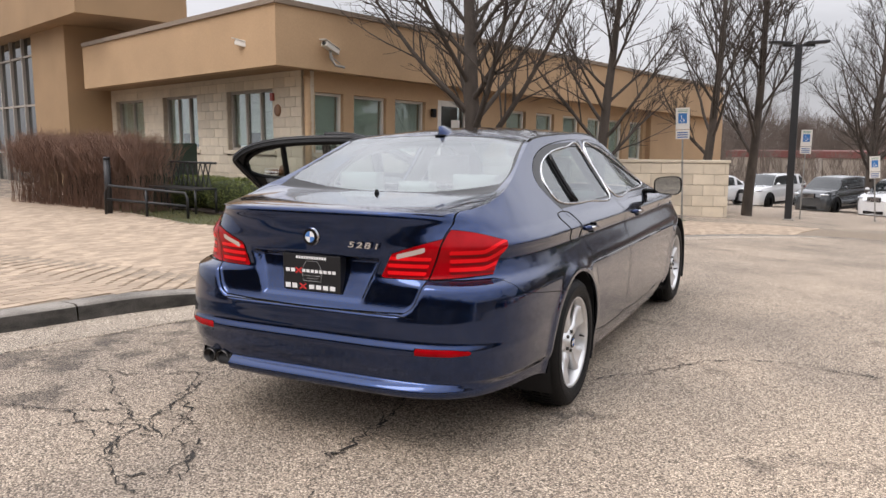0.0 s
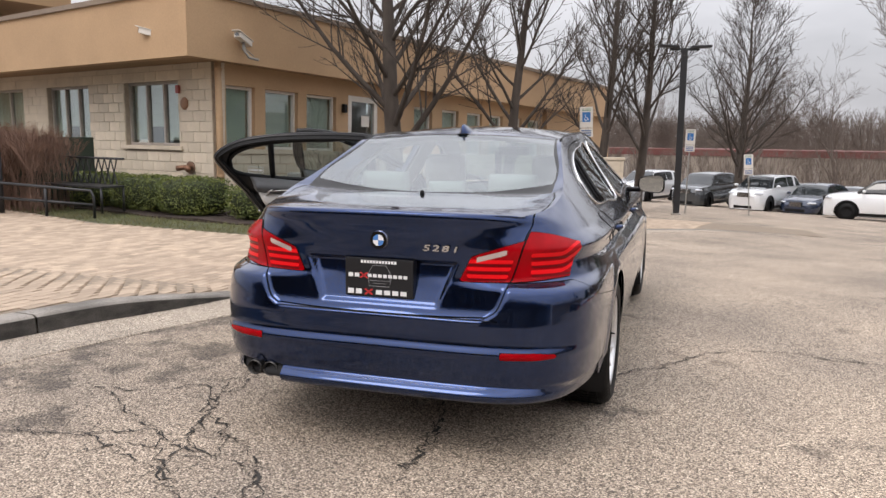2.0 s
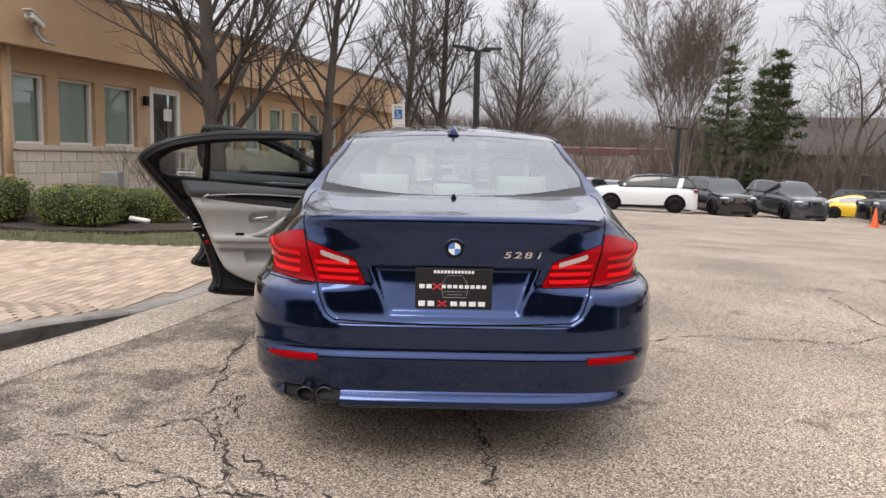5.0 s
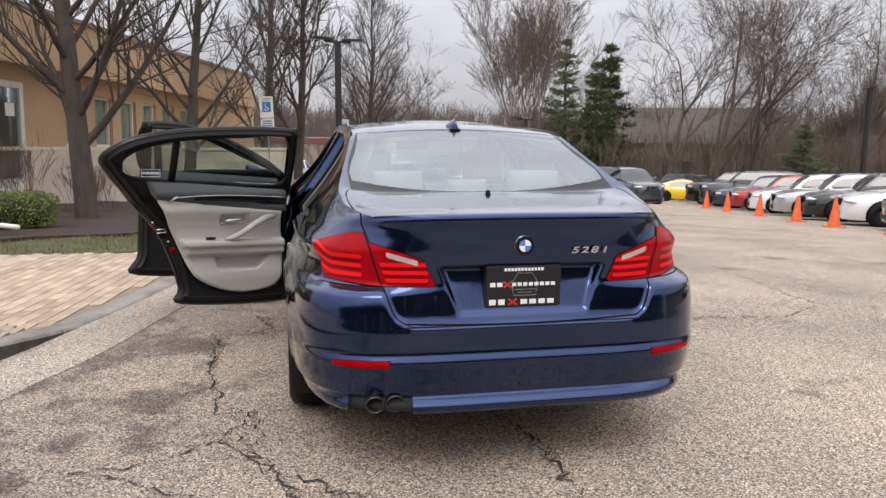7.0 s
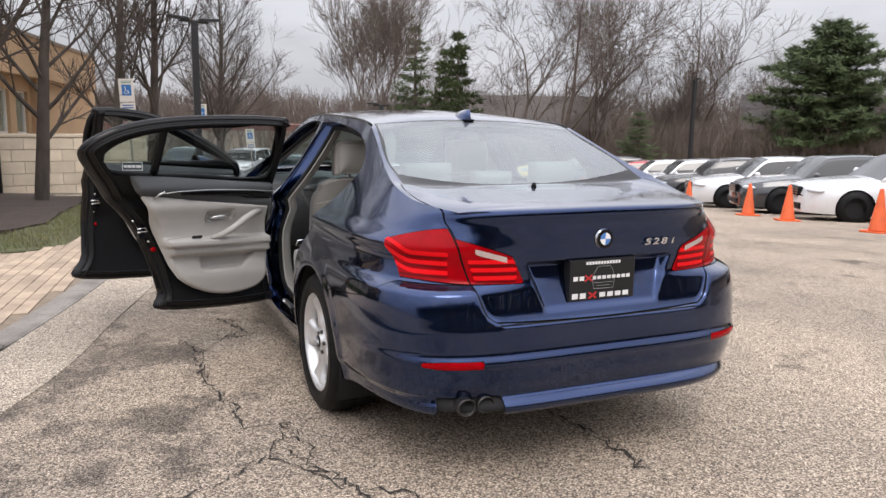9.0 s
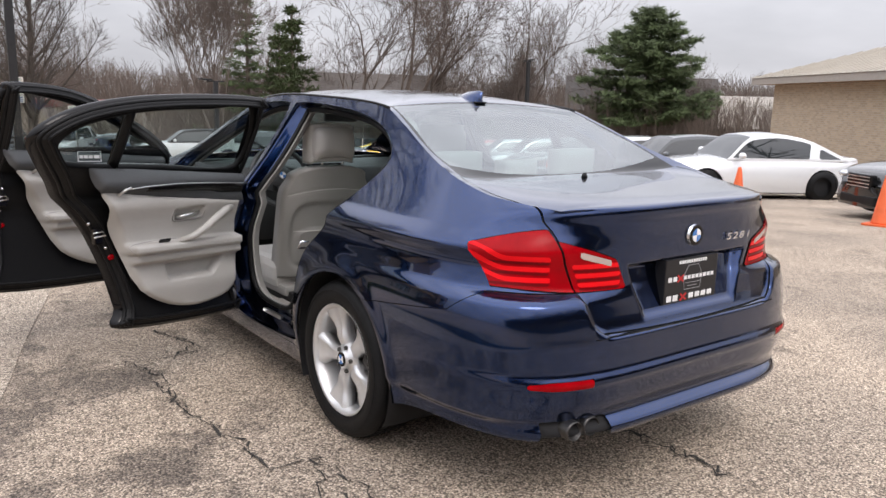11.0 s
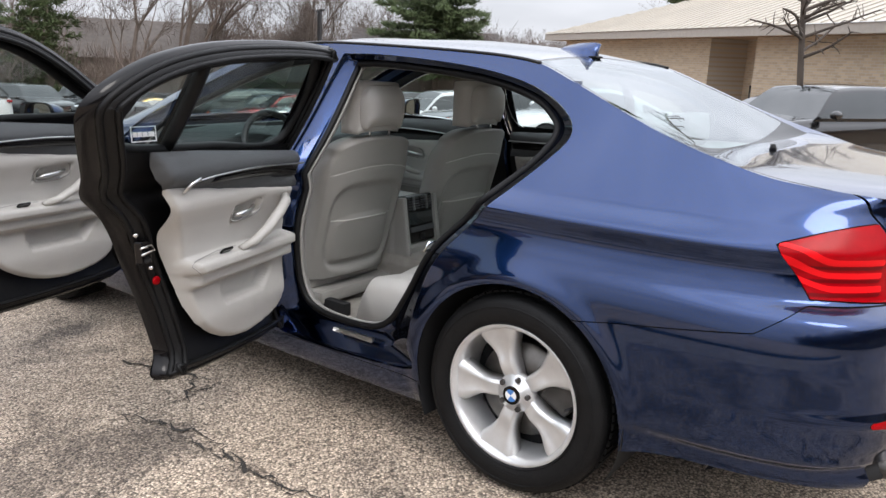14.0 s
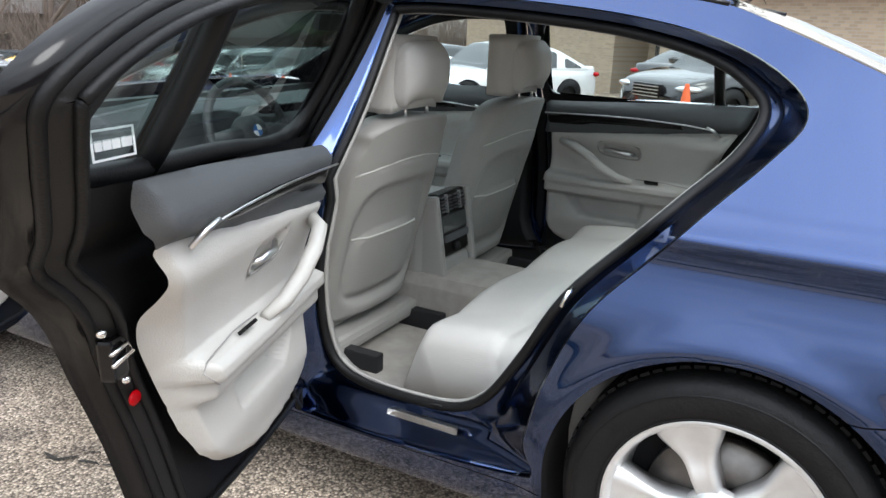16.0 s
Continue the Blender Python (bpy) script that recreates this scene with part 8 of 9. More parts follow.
_n["Principled BSDF"].inputs["Roughness"].default_value = 0.9
M_ROOFM = mat("pale_metal_roof", (0.44, 0.40, 0.34), rough=0.55, vary=0.12, scale=0.6)


def hbox(name, x0, x1, y0, y1, z0, z1, material, bevel=0.0, label=""):
    o = box(name, x0, x1, y0, y1, z0, z1, material, hall, None, bevel, label)
    o.matrix_basis = HM
    return o


hbox("brick_wall", 0.6, 11.0, 0.75, 1.05, -2.4, 2.35, M_BRICK)
hbox("brick_wall", 11.0, 13.2, 2.2, 2.5, -2.2, 2.35, M_BRICK)
hbox("brick_wall", 13.2, HL, 0.75, 1.05, -2.0, 2.35, M_BRICK)
hbox("brick_return", 10.75, 11.0, 1.05, 2.5, -2.2, 2.35, M_BRICK)
hbox("brick_return", 13.2, 13.45, 1.05, 2.5, -2.2, 2.35, M_BRICK)
hbox("gable_wall", 0.6, 0.9, 1.05, 14.0, -2.4, 2.35, M_BRICK)
hbox("eave_board", -0.1, HL, 0.0, 0.2, 2.35, 2.62, M_TRIMTAN, 0.01, "tan eave board")
hbox("eave_board", -0.1, 0.1, 0.2, 14.0, 2.35, 2.62, M_TRIMTAN, 0.01, "tan eave board")
hbox("eave_soffit", 0.1, HL, 0.2, 2.2, 2.36, 2.42, M_SOFFIT)
hbox("entry_door", 11.4, 12.8, 2.15, 2.2, -1.6, 0.9, M_WINGLASS)
hbox("service_box", 1.4, 1.9, 0.45, 0.75, -1.6, 0.2, M_GALV, 0.02)
RP = [(-0.15, -0.05, 2.63), (HL, -0.05, 2.63), (HL - 2.0, 7.0, 5.0), (7.2, 7.0, 5.0), (-0.15, 14.2, 2.63)]
bm = bmesh.new()
rv = [bm.verts.new(p) for p in RP]
bm.faces.new((rv[0], rv[1], rv[2], rv[3]))
bm.faces.new((rv[4], rv[0], rv[3]))
ro = part("metal_roof", bm, M_ROOFM, hall, "pale ribbed metal roof")
ro.matrix_basis = HM
for k in range(int(HL / 0.42)):
    x = 0.1 + k * 0.42
    f = min(1.0, (x + 0.15) / 7.35)
    bm = bmesh.new()
    tube_into(bm, [(x, -0.05, 2.65), (x, -0.05 + 7.05 * f, 2.65 + 2.37 * f)], 0.022, 4)
    o = part("roof_rib", bm, M_ROOFM, hall)
    o.matrix_basis = HM
# far plain buildings
shed = tagged(new("retail_block"), "long pale block with a red roof edge beyond the trees", "building")
SM = Matrix.Translation((-6.0, 66.0, -4.2)) @ Matrix.Rotation(radians(-9), 4, "Z")
box("block_wall", 0, 46, 0, 8, 0, 4.2, mat("pale_block_wall", (0.36, 0.31, 0.26), rough=0.9, vary=0.2, scale=0.4), shed, SM)
box("red_edge", -0.1, 46.1, -0.1, 8.1, 4.21, 4.75, mat("red_fascia", (0.17, 0.055, 0.048), rough=0.6), shed, SM)
for k in range(9):
    box("pilaster", 2 + k * 5, 2.5 + k * 5, -0.15, -0.005, 0, 4.2, M_TRIMTAN, shed, SM)
fence = tagged(new("board_fence"), "grey-brown board fence at the back of the lot", "fence")
for k in range(60):
    t = k / 60
    x, y = lerp(33.0, 62.0, t), lerp(44.0, 22.5, t)
    box("board", -0.27, 0.27, -0.02, 0.02, 0, 1.9, M_FARBARK, fence, Matrix.Translation((x, y, ground_z(x, y) - 0.1)) @ Matrix.Rotation(math.atan2(-21.5, 29.0), 4, "Z"))


def far_house(x, y, w, d, h, turn, wall_c, roof_c):
    hs = tagged(new("house"), "suburban house half hidden by the woodland", "house", "houses beyond the lot")
    hs.matrix_basis = Matrix.Translation((x, y, ground_z(x, y) + 1.0)) @ Matrix.Rotation(radians(turn), 4, "Z")
    box("wall", -w / 2, w / 2, -d / 2, d / 2, -1, h, mat("house_siding", wall_c, rough=0.8, vary=0.15, scale=1), hs)
    bm = bmesh.new()
    v = [bm.verts.new(p) for p in ((-w / 2 - 0.4, -d / 2 - 0.4, h), (w / 2 + 0.4, -d / 2 - 0.4, h), (w / 2 + 0.4, d / 2 + 0.4, h), (-w / 2 - 0.4, d / 2 + 0.4, h), (-w / 2 - 0.4, 0, h + d * 0.36), (w / 2 + 0.4, 0, h + d * 0.36))]
    for f in ((0, 1, 5, 4), (2, 3, 4, 5), (0, 4, 3), (1, 2, 5), (3, 2, 1, 0)):
        bm.faces.new([v[k] for k in f])
    part("roof", bm, mat("shingles", roof_c, rough=0.9, vary=0.3, scale=3), hs)
    for k in range(3):
        wx = -w / 2 + w * (k + 0.5) / 3
        wn_ = box("window", wx - 0.5, wx + 0.5, -d / 2 - 0.05, -d / 2 - 0.005, 0.9, 2.3, M_TRIMWHITE, hs)
        box("pane", wx - 0.42, wx + 0.42, -d / 2 - 0.06, -d / 2 - 0.052, 0.98, 2.22, M_WINGLASS, wn_)
    return hs


far_house(33.0, 56.0, 12, 8, 3.6, -30, (0.26, 0.22, 0.18), (0.10, 0.085, 0.075))
far_house(52.0, 42.0, 12, 8, 3.8, -45, (0.24, 0.20, 0.17), (0.09, 0.08, 0.075))
far_house(58.0, 31.0, 11, 7, 2.4, -55, (0.45, 0.42, 0.38), (0.36, 0.33, 0.29))


# ---- cones ----
M_CONE = mat("orange_cone_plastic", (0.78, 0.13, 0.03), rough=0.55, vary=0.25, scale=6)


def cone(x, y):
    c = tagged(new("traffic_cone"), "orange plastic traffic cone on the asphalt", "cone", "traffic cones")
    c.matrix_basis = Matrix.Translation((x, y, ground_z(x, y)))
    bm = bmesh.new()
    tube_into(bm, [(0, 0, 0.03), (0, 0, 0.06), (0, 0, 0.69), (0, 0, 0.71)], [0.15, 0.135, 0.032, 0.025], 18)
    part("cone_body", bm, M_CONE, c, smooth=True)
    box("cone_base", -0.19, 0.19, -0.19, 0.19, 0.0, 0.035, M_CONE, c, bevel=0.012)
    return c


first = cone(9.55, 4.85)
for x, y in ((10.5, 7.5), (11.2, 9.2), (11.9, 11.9), (12.6, 14.2), (13.8, 17.6), (14.75, 20.9), (15.9, 24.2), (18.5, 28.5), (24.4, 48.6), (24.6, 45.5), (17.1, 45.0), (8.75, 2.1)):
    copy_thing(first, Matrix.Translation((x, y, ground_z(x, y))) @ Matrix.Rotation(x * 7, 4, "Z"))

# ---- parked cars ----
M_CARGLASS = mat("parked_car_glass", (0.02, 0.024, 0.026), rough=0.03, spec=0.9)
M_HEADL = mat("headlamp", (0.55, 0.57, 0.6), rough=0.08, metal=0.5, coat=1.0)


def parked_car(x, y, turn, colour, label, L=4.75, W=1.84, H=1.43, kind="sedan", metal=0.4, dark_wheels=False, top=None):
    """A parked car: shell, glasshouse, lamps, grille, mirrors and wheels. Its nose points along -y before it turns."""
    c = tagged(new("parked_car"), label, "car", "parked cars")
    g = ground_z(x, y)
    c.matrix_basis = Matrix.Translation((x, y, g)) @ Matrix.Rotation(radians(turn), 4, "Z")
    pm = paint("car_paint", colour, metal)
    hw = W / 2
    suv = kind == "suv"
    belt = 1.15 if suv else 0.90
    hood = 1.05 if suv else 0.78
    tail = 1.16 if suv else 0.95
    prof = table([(-L / 2, hood - 0.26), (-L / 2 + 0.06, hood - 0.12), (-L / 2 + 0.28, hood - 0.02), (-L / 2 + 1.15, belt - 0.02), (-L / 2 + 1.5, belt), (L / 2 - 0.75, belt + 0.04), (L / 2 - 0.2, tail), (L / 2 - 0.03, tail - 0.1), (L / 2, tail - 0.3)], 300)
    plan = table([(-L / 2, hw * 0.62), (-L / 2 + 0.12, hw * 0.80), (-L / 2 + 0.45, hw * 0.95), (-L / 2 + 1.0, hw), (0.4, hw), (L / 2 - 0.6, hw * 0.97), (L / 2 - 0.12, hw * 0.84), (L / 2, hw * 0.68)], 300)
    wf, wr = -L / 2 + 0.86, L / 2 - 0.98
    R = 0.385 if suv else 0.335

    def lower(yy, v):
        zt = prof(yy)
        z = lerp(0.20, zt, v)
        k = v
        ww = plan(yy) * (0.94 + 0.06 * math.sin(math.pi * min(k * 1.15, 1.0)) - 0.055 * sstep(0.8, 1.0, k))
        return ww, yy, z

    ys = list(np.linspace(-L / 2, L / 2, 72))
    p = Patch(ys, list(np.linspace(0, 1, 16)), lower)
    for wy in (wf, wr):
        _, p = p.cut(lambda xx, yy, zz, wy=wy: math.hypot(yy - wy, zz - R) - R - 0.035)
    topp = Patch(list(np.linspace(-1, 1, 18)), ys, lambda q, yy: (q * lower(yy, 1)[0], yy, prof(yy) + 0.035 * (1 - q * q)))
    nose = Patch(list(np.linspace(-1, 1, 18)), list(np.linspace(0, 1, 8)), lambda q, v: (q * lower(-L / 2, v)[0], -L / 2 - 0.06 * (1 - q * q), lower(-L / 2, v)[2]))
    rear_ = Patch(list(np.linspace(-1, 1, 18)), list(np.linspace(0, 1, 8)), lambda q, v: (q * lower(L / 2, v)[0], L / 2 + 0.05 * (1 - q * q), lower(L / 2, v)[2]))
    bm = bmesh.new()
    for pp, ss in ((p, (1, -1)), (topp, (1,)), (nose, (1,)), (rear_, (1,))):
        for s in ss:
            vm = {}
            for f in pp.faces:
                for k in f:
                    if k not in vm:
                        vm[k] = bm.verts.new((s * pp.co[k][0], pp.co[k][1], pp.co[k][2]))
                try:
                    bm.faces.new([vm[k] for k in f])
                except ValueError:
                    pass
    bmesh.ops.remove_doubles(bm, verts=bm.verts, dist=0.002)
    bmesh.ops.recalc_face_normals(bm, faces=bm.faces)
    body = part("body", bm, pm, c, smooth=True)
    # glasshouse
    fa, fb = -L / 2 + (1.30 if not suv else 1.18), -L / 2 + (1.95 if not suv else 1.92)
    ra, rb = (L / 2 - 1.25, L / 2 - 0.42) if not suv else (L / 2 - 0.52, L / 2 - 0.10)
    if kind == "coupe":
        ra = L / 2 - 1.45
    rz = table([(fa, belt - 0.01), (fb, H - 0.05), ((fb + ra) / 2, H), (ra, H - 0.06), (rb, belt + 0.03)], 300)

    def house(yy, v, off=0.0):
        z = lerp(belt - 0.03, rz(yy), v)
        ww = lerp(hw * 0.90, hw * 0.66, ((z - belt) / (H - belt)) ** 1.1 if z > belt else 0.0)
        return ww + off, yy, z

    ys2 = list(np.linspace(fa, rb, 50))
    hp = Patch(ys2, list(np.linspace(0, 1, 10)), house)
    rp = Patch(list(np.linspace(-1, 1, 16)), ys2, lambda q, yy: (q * house(yy, 1)[0], yy, rz(yy) + 0.03 * (1 - q * q)))

    def gw(xx, yy, zz):
        top = rz(yy) - 0.075
        lo = belt + 0.02
        return max(lo - zz, zz - top, 0.016 - abs(yy - (fb + ra) / 2 - 0.02) if kind != "coupe" else -1, (0.11 - abs(yy - (fb + ra) / 2 - 0.78 - 0.25 * (zz - belt))) if top else -1)

    win, frame_ = hp.cut(gw)
    scr, rest = rp.cut(lambda xx, yy, zz: yy - (fb - 0.05))
    bk, roof_ = rest.cut(lambda xx, yy, zz: (ra + 0.08) - yy)
    gls = emit("side_window", [win], M_CARGLASS, c, "dark side glass", sides=(1,))
    emit("side_window", [win], M_CARGLASS, c, "dark side glass", sides=(-1,))
    emit("windscreen", [scr], M_CARGLASS, c, "windscreen", offset=0.0)
    emit("rear_window", [bk], M_CARGLASS, c, "rear window")
    if top:
        post_, frame_ = frame_.cut(lambda xx, yy, zz: max(abs(yy - (fb + ra) / 2 - 0.78 - 0.25 * (zz - belt)) - 0.11, zz - rz(yy) + 0.07))
        for s in (1, -1):
            emit("rear_post", [post_], pm, c, "white rear post", sides=(s,), offset=0.004)
    emit("cabin_roof", [frame_, roof_], top or pm, c, sides=(1,))
    emit("pillar_side", [frame_], top or pm, c, sides=(-1,))
    for s in (1, -1):
        bm = bmesh.new()
        bmesh.ops.create_uvsphere(bm, u_segments=12, v_segments=8, radius=1, matrix=Matrix.Translation((s * hw * 0.70, -L / 2 + 0.16, hood - 0.13)) @ Matrix.Rotation(radians(s * 28), 4, "Z") @ Matrix.Diagonal((0.21, 0.12, 0.055, 1)))
        part("headlamp", bm, M_HEADL, c, "clear headlamp", smooth=True)
        bm = bmesh.new()
        bmesh.ops.create_uvsphere(bm, u_segments=12, v_segments=8, radius=1, matrix=Matrix.Translation((s * hw * 0.74, L / 2 - 0.10, tail - 0.17)) @ Matrix.Rotation(radians(-s * 25), 4, "Z") @ Matrix.Diagonal((0.2, 0.10, 0.06, 1)))
        part("tail_lamp", bm, M_REDLENS, c, "red tail lamp", smooth=True)
        bm = bmesh.new()
        bmesh.ops.create_uvsphere(bm, u_segments=12, v_segments=8, radius=1, matrix=Matrix.Translation((s * (hw + 0.09), fa + 0.25, belt + 0.08)) @ Matrix.Diagonal((0.11, 0.07, 0.07, 1)))
        part("mirror", bm, pm, c, smooth=True)
        for wy in (wf, wr):
            wh = new("wheel")
            wh.parent = c
            wh.matrix_basis = Matrix.Translation((s * (hw - 0.11), wy, R)) @ Matrix.Rotation(radians(-90 if s > 0 else 90), 4, "Z")
            bm = bmesh.new()
            pr = [(0.23, -0.09), (0.24, -0.11), (R - 0.03, -0.11), (R, -0.08), (R, 0.09), (0.2, 0.1)]
            rows = [[bm.verts.new((r * math.cos(a), -yy if s < 0 and False else yy, r * math.sin(a))) for r, yy in pr] for a in np.linspace(0, 2 * math.pi, 29)[:-1]]
            for i in range(28):
                for k in range(5):
                    bm.faces.new((rows[i][k], rows[i][k + 1], rows[(i + 1) % 28][k + 1], rows[(i + 1) % 28][k]))
            part("tyre", bm, M_TYRE, wh, smooth=True)
            bm = bmesh.new()
            for k in range(5):
                m5 = Matrix.Rotation(2 * math.pi * k / 5, 4, "Y")
                box_into(bm, 0.03, 0.235, -0.105, -0.07, -0.032, 0.032, m5)
            bmesh.ops.create_cone(bm, cap_ends=True, segments=16, radius1=0.07, radius2=0.06, depth=0.05, matrix=pose(0, -0.085, 0, 90, 0, 0))
            part("rim", bm, M_GLOSSBLK if dark_wheels else M_ALLOY, wh)
            bm = bmesh.new()
            bmesh.ops.create_cone(bm, cap_ends=True, segments=20, radius1=0.24, radius2=0.24, depth=0.02, matrix=pose(0, 0.0, 0, 90, 0, 0))
            part("hub_back", bm, M_GAP, wh)
    box("grille", -hw * 0.30, hw * 0.30, -L / 2 - 0.066, -L / 2 + 0.05, hood - 0.30, hood - 0.08, M_GLOSSBLK, c, bevel=0.03, label="black grille")
    for k in range(4):
        box("grille_bar", -hw * 0.28, hw * 0.28, -L / 2 - 0.071, -L / 2 - 0.06, hood - 0.28 + 0.05 * k, hood - 0.265 + 0.05 * k, M_SATIN, c)
    box("lower_intake", -hw * 0.46, hw * 0.46, -L / 2 - 0.062, -L / 2 + 0.05, 0.24, 0.38, M_PLASTIC, c, bevel=0.03)
    box("plate_bars", -0.24, 0.24, L / 2 + 0.045, L / 2 + 0.06, 0.62, 0.74, M_PLATE, c)
    if suv:
        for s in (1, -1):
            box("sill_cladding", s * (hw * 0.90), s * (hw * 0.975), wf + R, wr - R, 0.22, 0.36, M_PLASTIC, c, bevel=0.02, label="black sill cladding")
            for wy in (wf, wr):
                bm = bmesh.new()
                tube_into(bm, [(s * (plan(wy) - 0.015), wy + (R + 0.045) * math.cos(a), R + (R + 0.045) * math.sin(a)) for a in np.linspace(-0.15, math.pi + 0.15, 16)], 0.04, 6)
                part("arch_cladding", bm, M_PLASTIC, c, "black wheel arch trim", smooth=True)
    box("underbody", -hw * 0.8, hw * 0.8, -L / 2 + 0.3, L / 2 - 0.3, 0.17, 0.3, M_GAP, c)
    return c


WHITE, BLACK, GREY, SILVER, NAVY = (0.72, 0.73, 0.74), (0.012, 0.012, 0.013), (0.05, 0.055, 0.06), (0.42, 0.43, 0.44), (0.02, 0.03, 0.06)
row = [(-1.05, BLACK, "glossy black hatchback-style sedan behind a cone", "sedan", 4.95), (1.0, WHITE, "white two-door coupe with black wheels", "coupe", 4.45), (2.0, GREY, "dark grey sedan with a wide grille", "sedan", 4.72), (3.0, WHITE, "white sedan with a chrome grille", "sedan", 4.85), (4.0, BLACK, "black sedan in the parked row", "sedan", 4.9), (5.0, SILVER, "silver sedan in the parked row", "sedan", 4.65), (6.0, WHITE, "white sedan in the parked row", "sedan", 4.7), (7.0, (0.35, 0.02, 0.025), "red sedan in the parked row", "sedan", 4.6), (8.0, NAVY, "dark blue sedan in the parked row", "sedan", 4.7), (9.0, GREY, "dark grey sport utility car in the row", "suv", 4.7), (10.2, BLACK, "black sport utility car in the row", "suv", 4.7)]
NX, NY = -0.86, 0.51
for i, colour, lab, kind, LL in row:
    nx_, ny_ = 10.6 + 0.318 * 2.75 * i, 5.6 + 0.948 * 2.75 * i
    cx, cy = nx_ - NX * (LL / 2), ny_ - NY * (LL / 2)
    parked_car(cx, cy, math.degrees(math.atan2(NY, NX)) + 90, colour, lab, L=LL, kind=kind, H=1.68 if kind == "suv" else 1.42, metal=0.1 if colour == WHITE else 0.4, dark_wheels=(kind == "coupe"))
parked_car(16.9, 3.0, 62, BLACK, "black convertible with its roof up", L=4.5, H=1.36, kind="coupe")
parked_car(22.0, 36.6, 60, (0.75, 0.48, 0.01), "bright yellow sports coupe near cones", L=4.25, H=1.29, kind="coupe", metal=0.0, dark_wheels=True)
parked_car(25.5, 41.5, 30, GREY, "dark sport utility car near the trees", L=4.7, H=1.72, kind="suv")
parked_car(18.6, 47.0, 10, BLACK, "black pickup-like car at the lot's end", L=4.9, H=1.7, kind="suv")
parked_car(9.05, 30.9, -102, WHITE, "white sport utility car with a black roof", L=4.6, H=1.66, kind="suv", metal=0.0, dark_wheels=True, top=M_GLOSSBLK)
for k, (x, y, t, col, kind) in enumerate([(12.6, 31.5, 5, BLACK, "suv"), (15.6, 31.0, 5, GREY, "suv"), (7.2, 36.0, -30, NAVY, "sedan"), (4.9, 36.2, -28, WHITE, "suv"), (-0.8, 40.0, -25, WHITE, "suv"), (7.0, 41.0, -28, SILVER, "sedan"), (2.2, 38.0, -25, GREY, "suv"), (-3.4, 37.0, -25, WHITE, "sedan"), (9.6, 41.0, -25, BLACK, "sedan"), (12.5, 38.0, -20, WHITE, "suv")]):
    parked_car(x, y, t, col, {"suv": "parked sport utility car in the lower lot", "sedan": "parked sedan in the lower lot"}[kind], kind=kind, H=1.7 if kind == "suv" else 1.43, L=4.7, metal=0.2)

# ---- cracks and patches in the asphalt ----
M_CRACK = mat("crack_shadow", (0.045, 0.04, 0.035), rough=1.0, vary=0.5, scale=30)
M_TAR = mat("damp_dark_patch", (0.115, 0.10, 0.085), rough=0.8, vary=0.5, scale=6, bump=0.7, bump_scale=110, fine=0.5, fine_scale=110)
cr = random.Random(77)


def crack(points, width, jag=0.036, seg=0.028):
    """A ragged fissure along a line on the ground."""
    pts = []
    for (a, b), (c, d) in zip(points, points[1:]):
        n = max(2, int(math.hypot(c - a, d - b) / seg))
        for k in range(n):
            t = k / n
            pts.append((lerp(a, c, t) + cr.gauss(0, jag * 0.45), lerp(b, d, t) + cr.gauss(0, jag * 0.45)))
    V, F = [], []
    for i, (x, y) in enumerate(pts):
        x2, y2 = pts[min(i + 1, len(pts) - 1)]
        x1, y1 = pts[max(i - 1, 0)]
        dx, dy = x2 - x1, y2 - y1
        l = math.hypot(dx, dy) or 1
        w = width * 0.75 * cr.choice((0.3, 0.6, 0.8, 1.0, 1.3, 2.4)) * (0.3 if i in (0, len(pts) - 1) else 1)
        z = 0.006
        V += [(x - dy / l * w, y + dx / l * w, ground_z(x, y) + z), (x + dy / l * w * 0.6, y - dx / l * w * 0.6, ground_z(x, y) + z)]
    F = [(2 * i, 2 * i + 1, 2 * i + 3, 2 * i + 2) for i in range(len(pts) - 1)]
    o = mesh_ob("crack", V, F, M_CRACK, ground)
    return o

crack([(0.32, -1.52), (0.18, -1.28), (0.17, -0.91), (0.14, -0.59), (0.06, -0.28)], 0.006)
crack([(0.89, 0.45), (1.16, 0.71), (1.35, 1.03), (1.57, 1.27), (1.96, 1.34), (2.41, 1.22)], 0.006)
crack([(0.14, -1.2), (0.2, -0.87), (0.13, -0.49)], 0.006)
crack([(3.6, 3.01), (3.43, 1.93), (3.49, 0.9)], 0.006)
crack([(2.02, 1.25), (2.58, 1.24), (2.85, 1.19), (3.33, 1.5)], 0.006)
crack([(-1.12, 1.88), (-0.99, 1.36), (-1.39, 1.36), (-1.37, 0.74), (-1.32, 0.23), (-1.28, -0.14), (-1.1, -0.13)], 0.0055)
crack([(-1.1, -0.13), (-1.23, -0.47), (-1.08, -0.73), (-0.92, -0.92), (-0.65, -1.16)], 0.0055)
crack([(-1.23, -0.47), (-1.48, -0.67), (-1.65, -0.71), (-1.86, -0.74)], 0.0055)
crack([(-1.43, 1.4), (-1.33, 1.06), (-1.38, 0.72), (-1.33, 0.42), (-1.28, 0.19), (-1.3, -0.07)], 0.0055)
crack([(-1.07, 1.82), (-1.02, 1.49), (-1.25, 1.25)], 0.0055)
crack([(-1.82, -1.34), (-1.58, -1.34), (-1.34, -1.26), (-1.09, -1.12), (-0.9, -1.26), (-0.64, -1.37)], 0.0055)
crack([(-0.9, -1.26), (-0.95, -1.0), (-1.09, -0.72), (-1.06, -0.43), (-1.12, -0.13)], 0.0055)
crack([(-1.09, -1.12), (-0.84, -1.43), (-0.65, -1.64)], 0.0055)
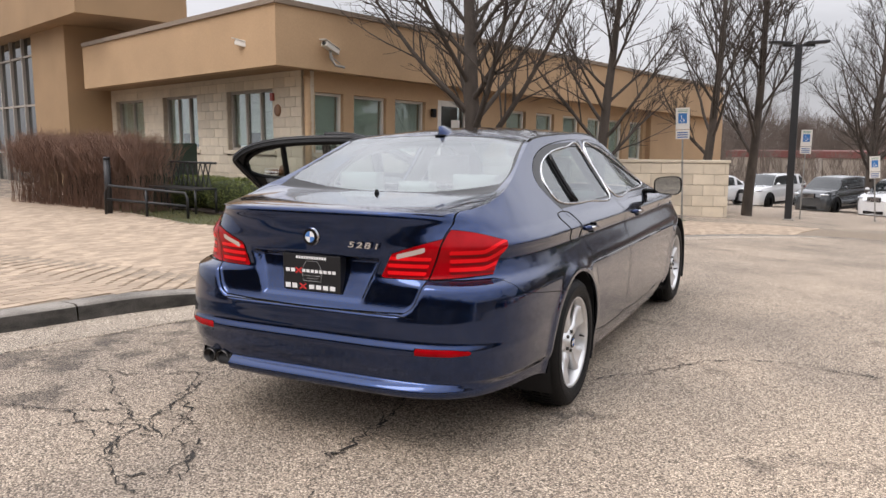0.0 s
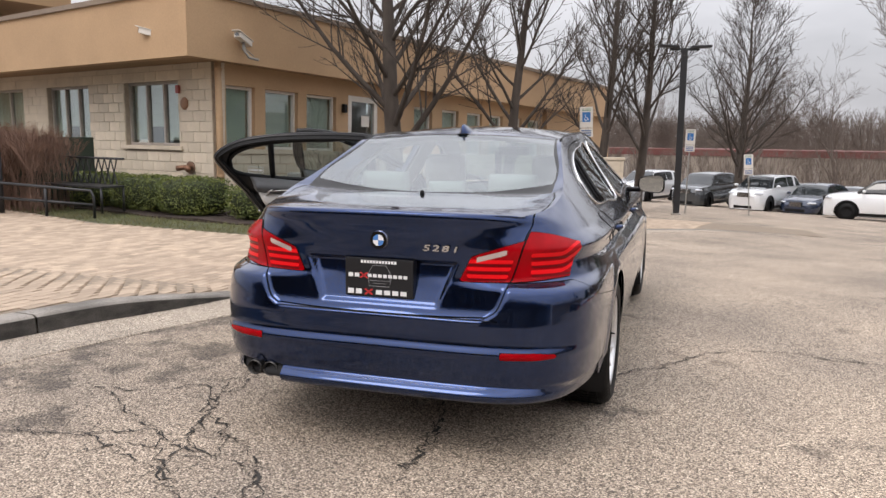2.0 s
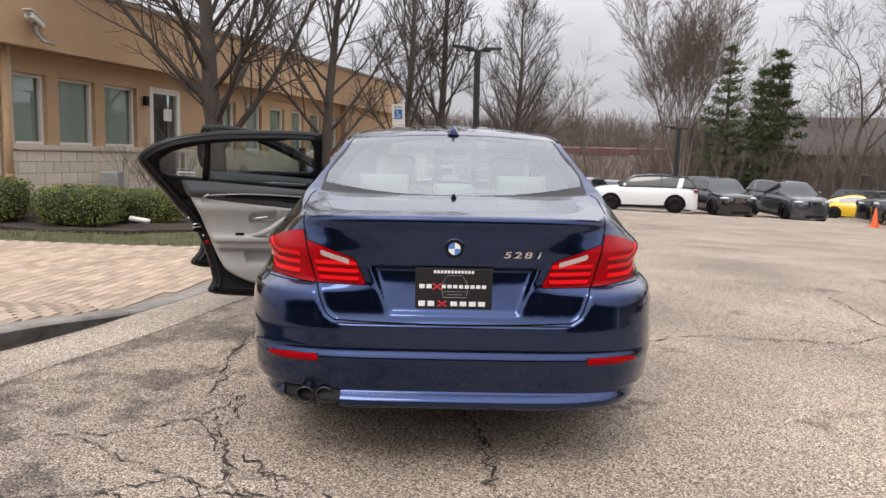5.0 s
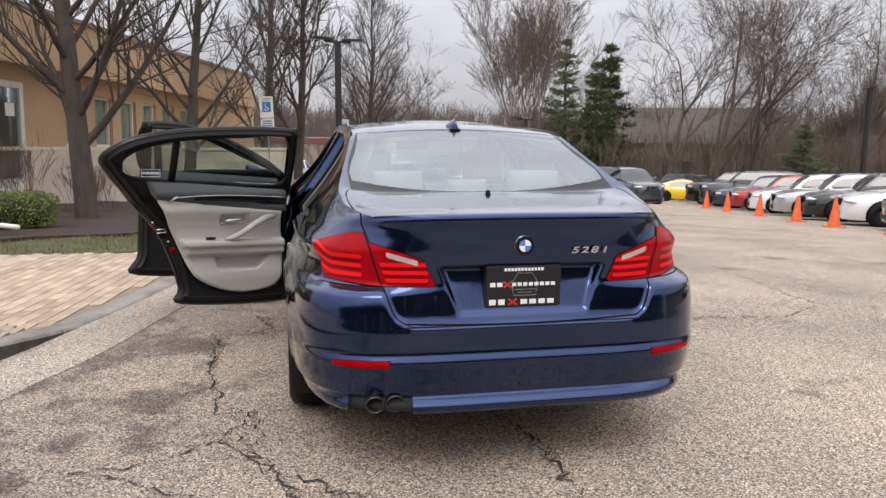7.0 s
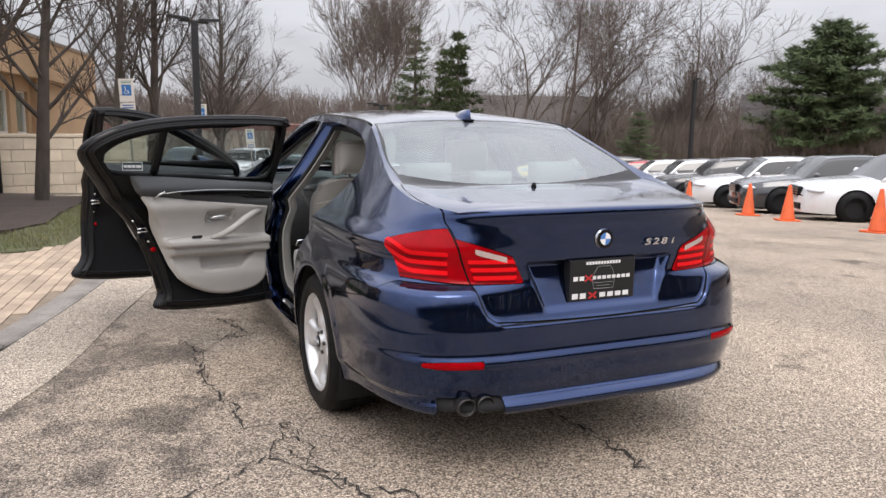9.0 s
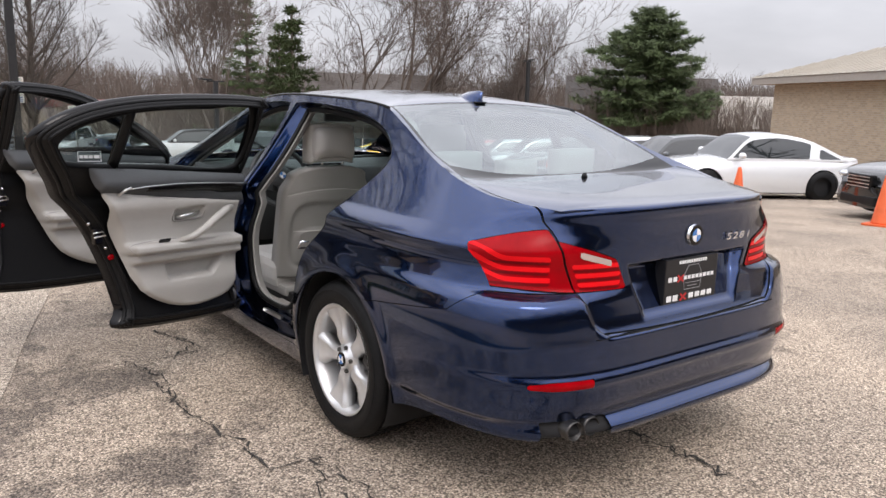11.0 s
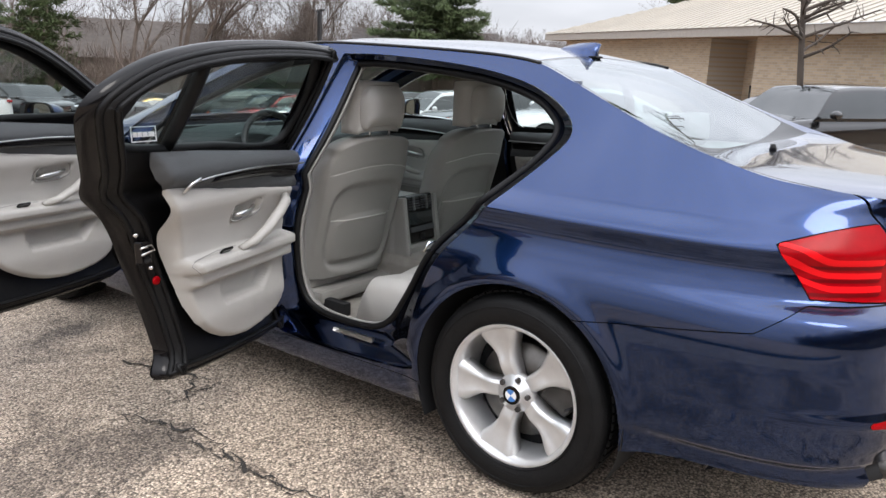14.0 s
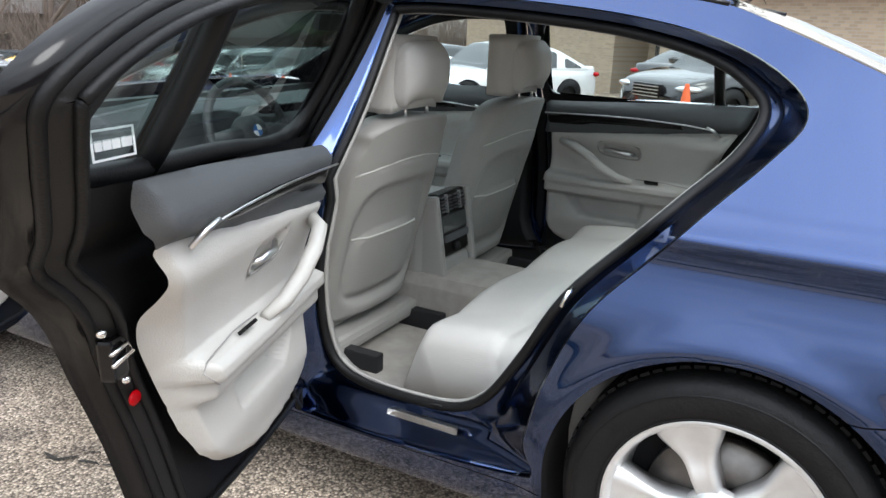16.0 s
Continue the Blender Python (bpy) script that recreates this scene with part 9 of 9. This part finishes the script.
crack([(-0.64, -1.37), (-0.73, -1.08), (-0.44, -1.31), (-0.31, -1.54)], 0.0055)
crack([(-1.7, -0.73), (-1.4, -0.98), (-1.09, -1.12)], 0.0055)
crack([(-1.77, -1.37), (-1.34, -1.29), (-0.8, -1.51), (-0.49, -1.74), (-0.26, -1.81)], 0.0055)
crack([(-0.8, -1.51), (-0.86, -1.23), (-1.0, -0.82), (-1.21, -0.34)], 0.0055)
crack([(-0.86, -1.23), (-0.48, -1.35), (-0.18, -1.65)], 0.0055)
crack([(-0.49, -1.74), (-0.34, -1.61), (-0.39, -1.37)], 0.0055)
crack([(-1.26, -1.5), (-1.14, -1.33), (-0.9, -1.26)], 0.0055)
crack([(-0.64, -1.37), (-0.74, -1.51), (-0.88, -1.6)], 0.0055)


# ---- clay pavers, laid in rows along the kerb ----
M_PAVER_REST = mat("clay_paver_rest", (0.48, 0.37, 0.27), rough=0.88, vary=0.25, scale=6.0, bump=0.4, bump_scale=90.0, rand=0.24, fine=0.15, island=True)
pv = random.Random(41)
PL, PW, JOINT = 0.205, 0.102, 0.005
pav_m = Matrix.Translation((-3.7, -1.0, 0)) @ Matrix.Rotation(radians(-8.0), 4, "Z")


def paver_mesh():
    bm = bmesh.new()
    box_into(bm, -PL / 2 + JOINT / 2, PL / 2 - JOINT / 2, -PW / 2 + JOINT / 2, PW / 2 - JOINT / 2, -0.02, 0.004, bevel=0.003)
    me = bpy.data.meshes.new("paver")
    bm.to_mesh(me)
    bm.free()
    me.materials.append(M_PAVER)
    return me


pave_me = paver_mesh()
PV, PF, near_count = [], [], 0
hx_, hy_ = PL / 2 - JOINT / 2, PW / 2 - JOINT / 2
for i in range(-30, 125):
    for j in range(-50, 100):
        u = -i * PW
        v = j * PL + (PL / 2 if i % 2 else 0)
        c = pav_m @ Vector((u, v, 0))
        if not inside(PAVER_POLY, c.x, c.y) or kerb_x(c.y) - c.x < 0.23 or c.x < -15:
            continue
        if inside(PAVER_POLY, c.x + 0.1, c.y + 0.1) is False:
            continue
        z = paver_z(c.x, c.y) + pv.uniform(-0.0012, 0.0012)
        turn = radians(82.0) + pv.gauss(0, 0.008)
        if near_count < 300 and -4.9 < c.x and -1.9 < c.y < 2.6:
            o = new("paver", pave_me)
            o.parent = paver_bed
            o.matrix_basis = Matrix.Translation((c.x, c.y, z)) @ Matrix.Rotation(turn, 4, "Z")
            near_count += 1
        else:
            b = len(PV)
            ct, st_ = math.cos(turn), math.sin(turn)
            for zz, k in ((-0.02, 1.0), (0.001, 1.0), (0.004, 0.96)):
                for sx, sy in ((-1, -1), (1, -1), (1, 1), (-1, 1)):
                    lx, ly = sx * (hx_ - (1 - k) * 0.07), sy * (hy_ - (1 - k) * 0.07)
                    PV.append((c.x + lx * ct - ly * st_, c.y + lx * st_ + ly * ct, z + zz))
            PF.append((b + 8, b + 9, b + 10, b + 11))
            for k in range(4):
                for h in (0, 4):
                    PF.append((b + h + k, b + h + (k + 1) % 4, b + h + 4 + (k + 1) % 4, b + h + 4 + k))
rest = mesh_ob("paver_field", PV, PF, M_PAVER_REST, paver_bed)
tagged(rest, "tan clay pavers of the driveway", kind="stuff")

# ---- thin grass on the lawn strip ----
GV, GF = [], []
gr = random.Random(19)
LAWN_BAND = LAWN_EDGE[:-2] + BED_EDGE[::-1]
for k in range(60000):
    x, y = gr.uniform(-12, -0.9), gr.uniform(5.0, 15.0)
    if not inside(LAWN_BAND, x, y):
        continue
    z = ground_z(x, y) + 0.025
    a, h = gr.uniform(0, 2 * math.pi), gr.uniform(0.03, 0.075)
    dx, dy = math.cos(a) * 0.006, math.sin(a) * 0.006
    b = len(GV)
    GV += [(x - dx, y - dy, z), (x + dx, y + dy, z), (x + gr.gauss(0, 0.02), y + gr.gauss(0, 0.02), z + h)]
    GF.append((b, b + 1, b + 2))
grass = tagged(mesh_ob("grass", GV, GF, M_GRASS), "sparse dull green grass of a lawn strip", "grass", kind="stuff")
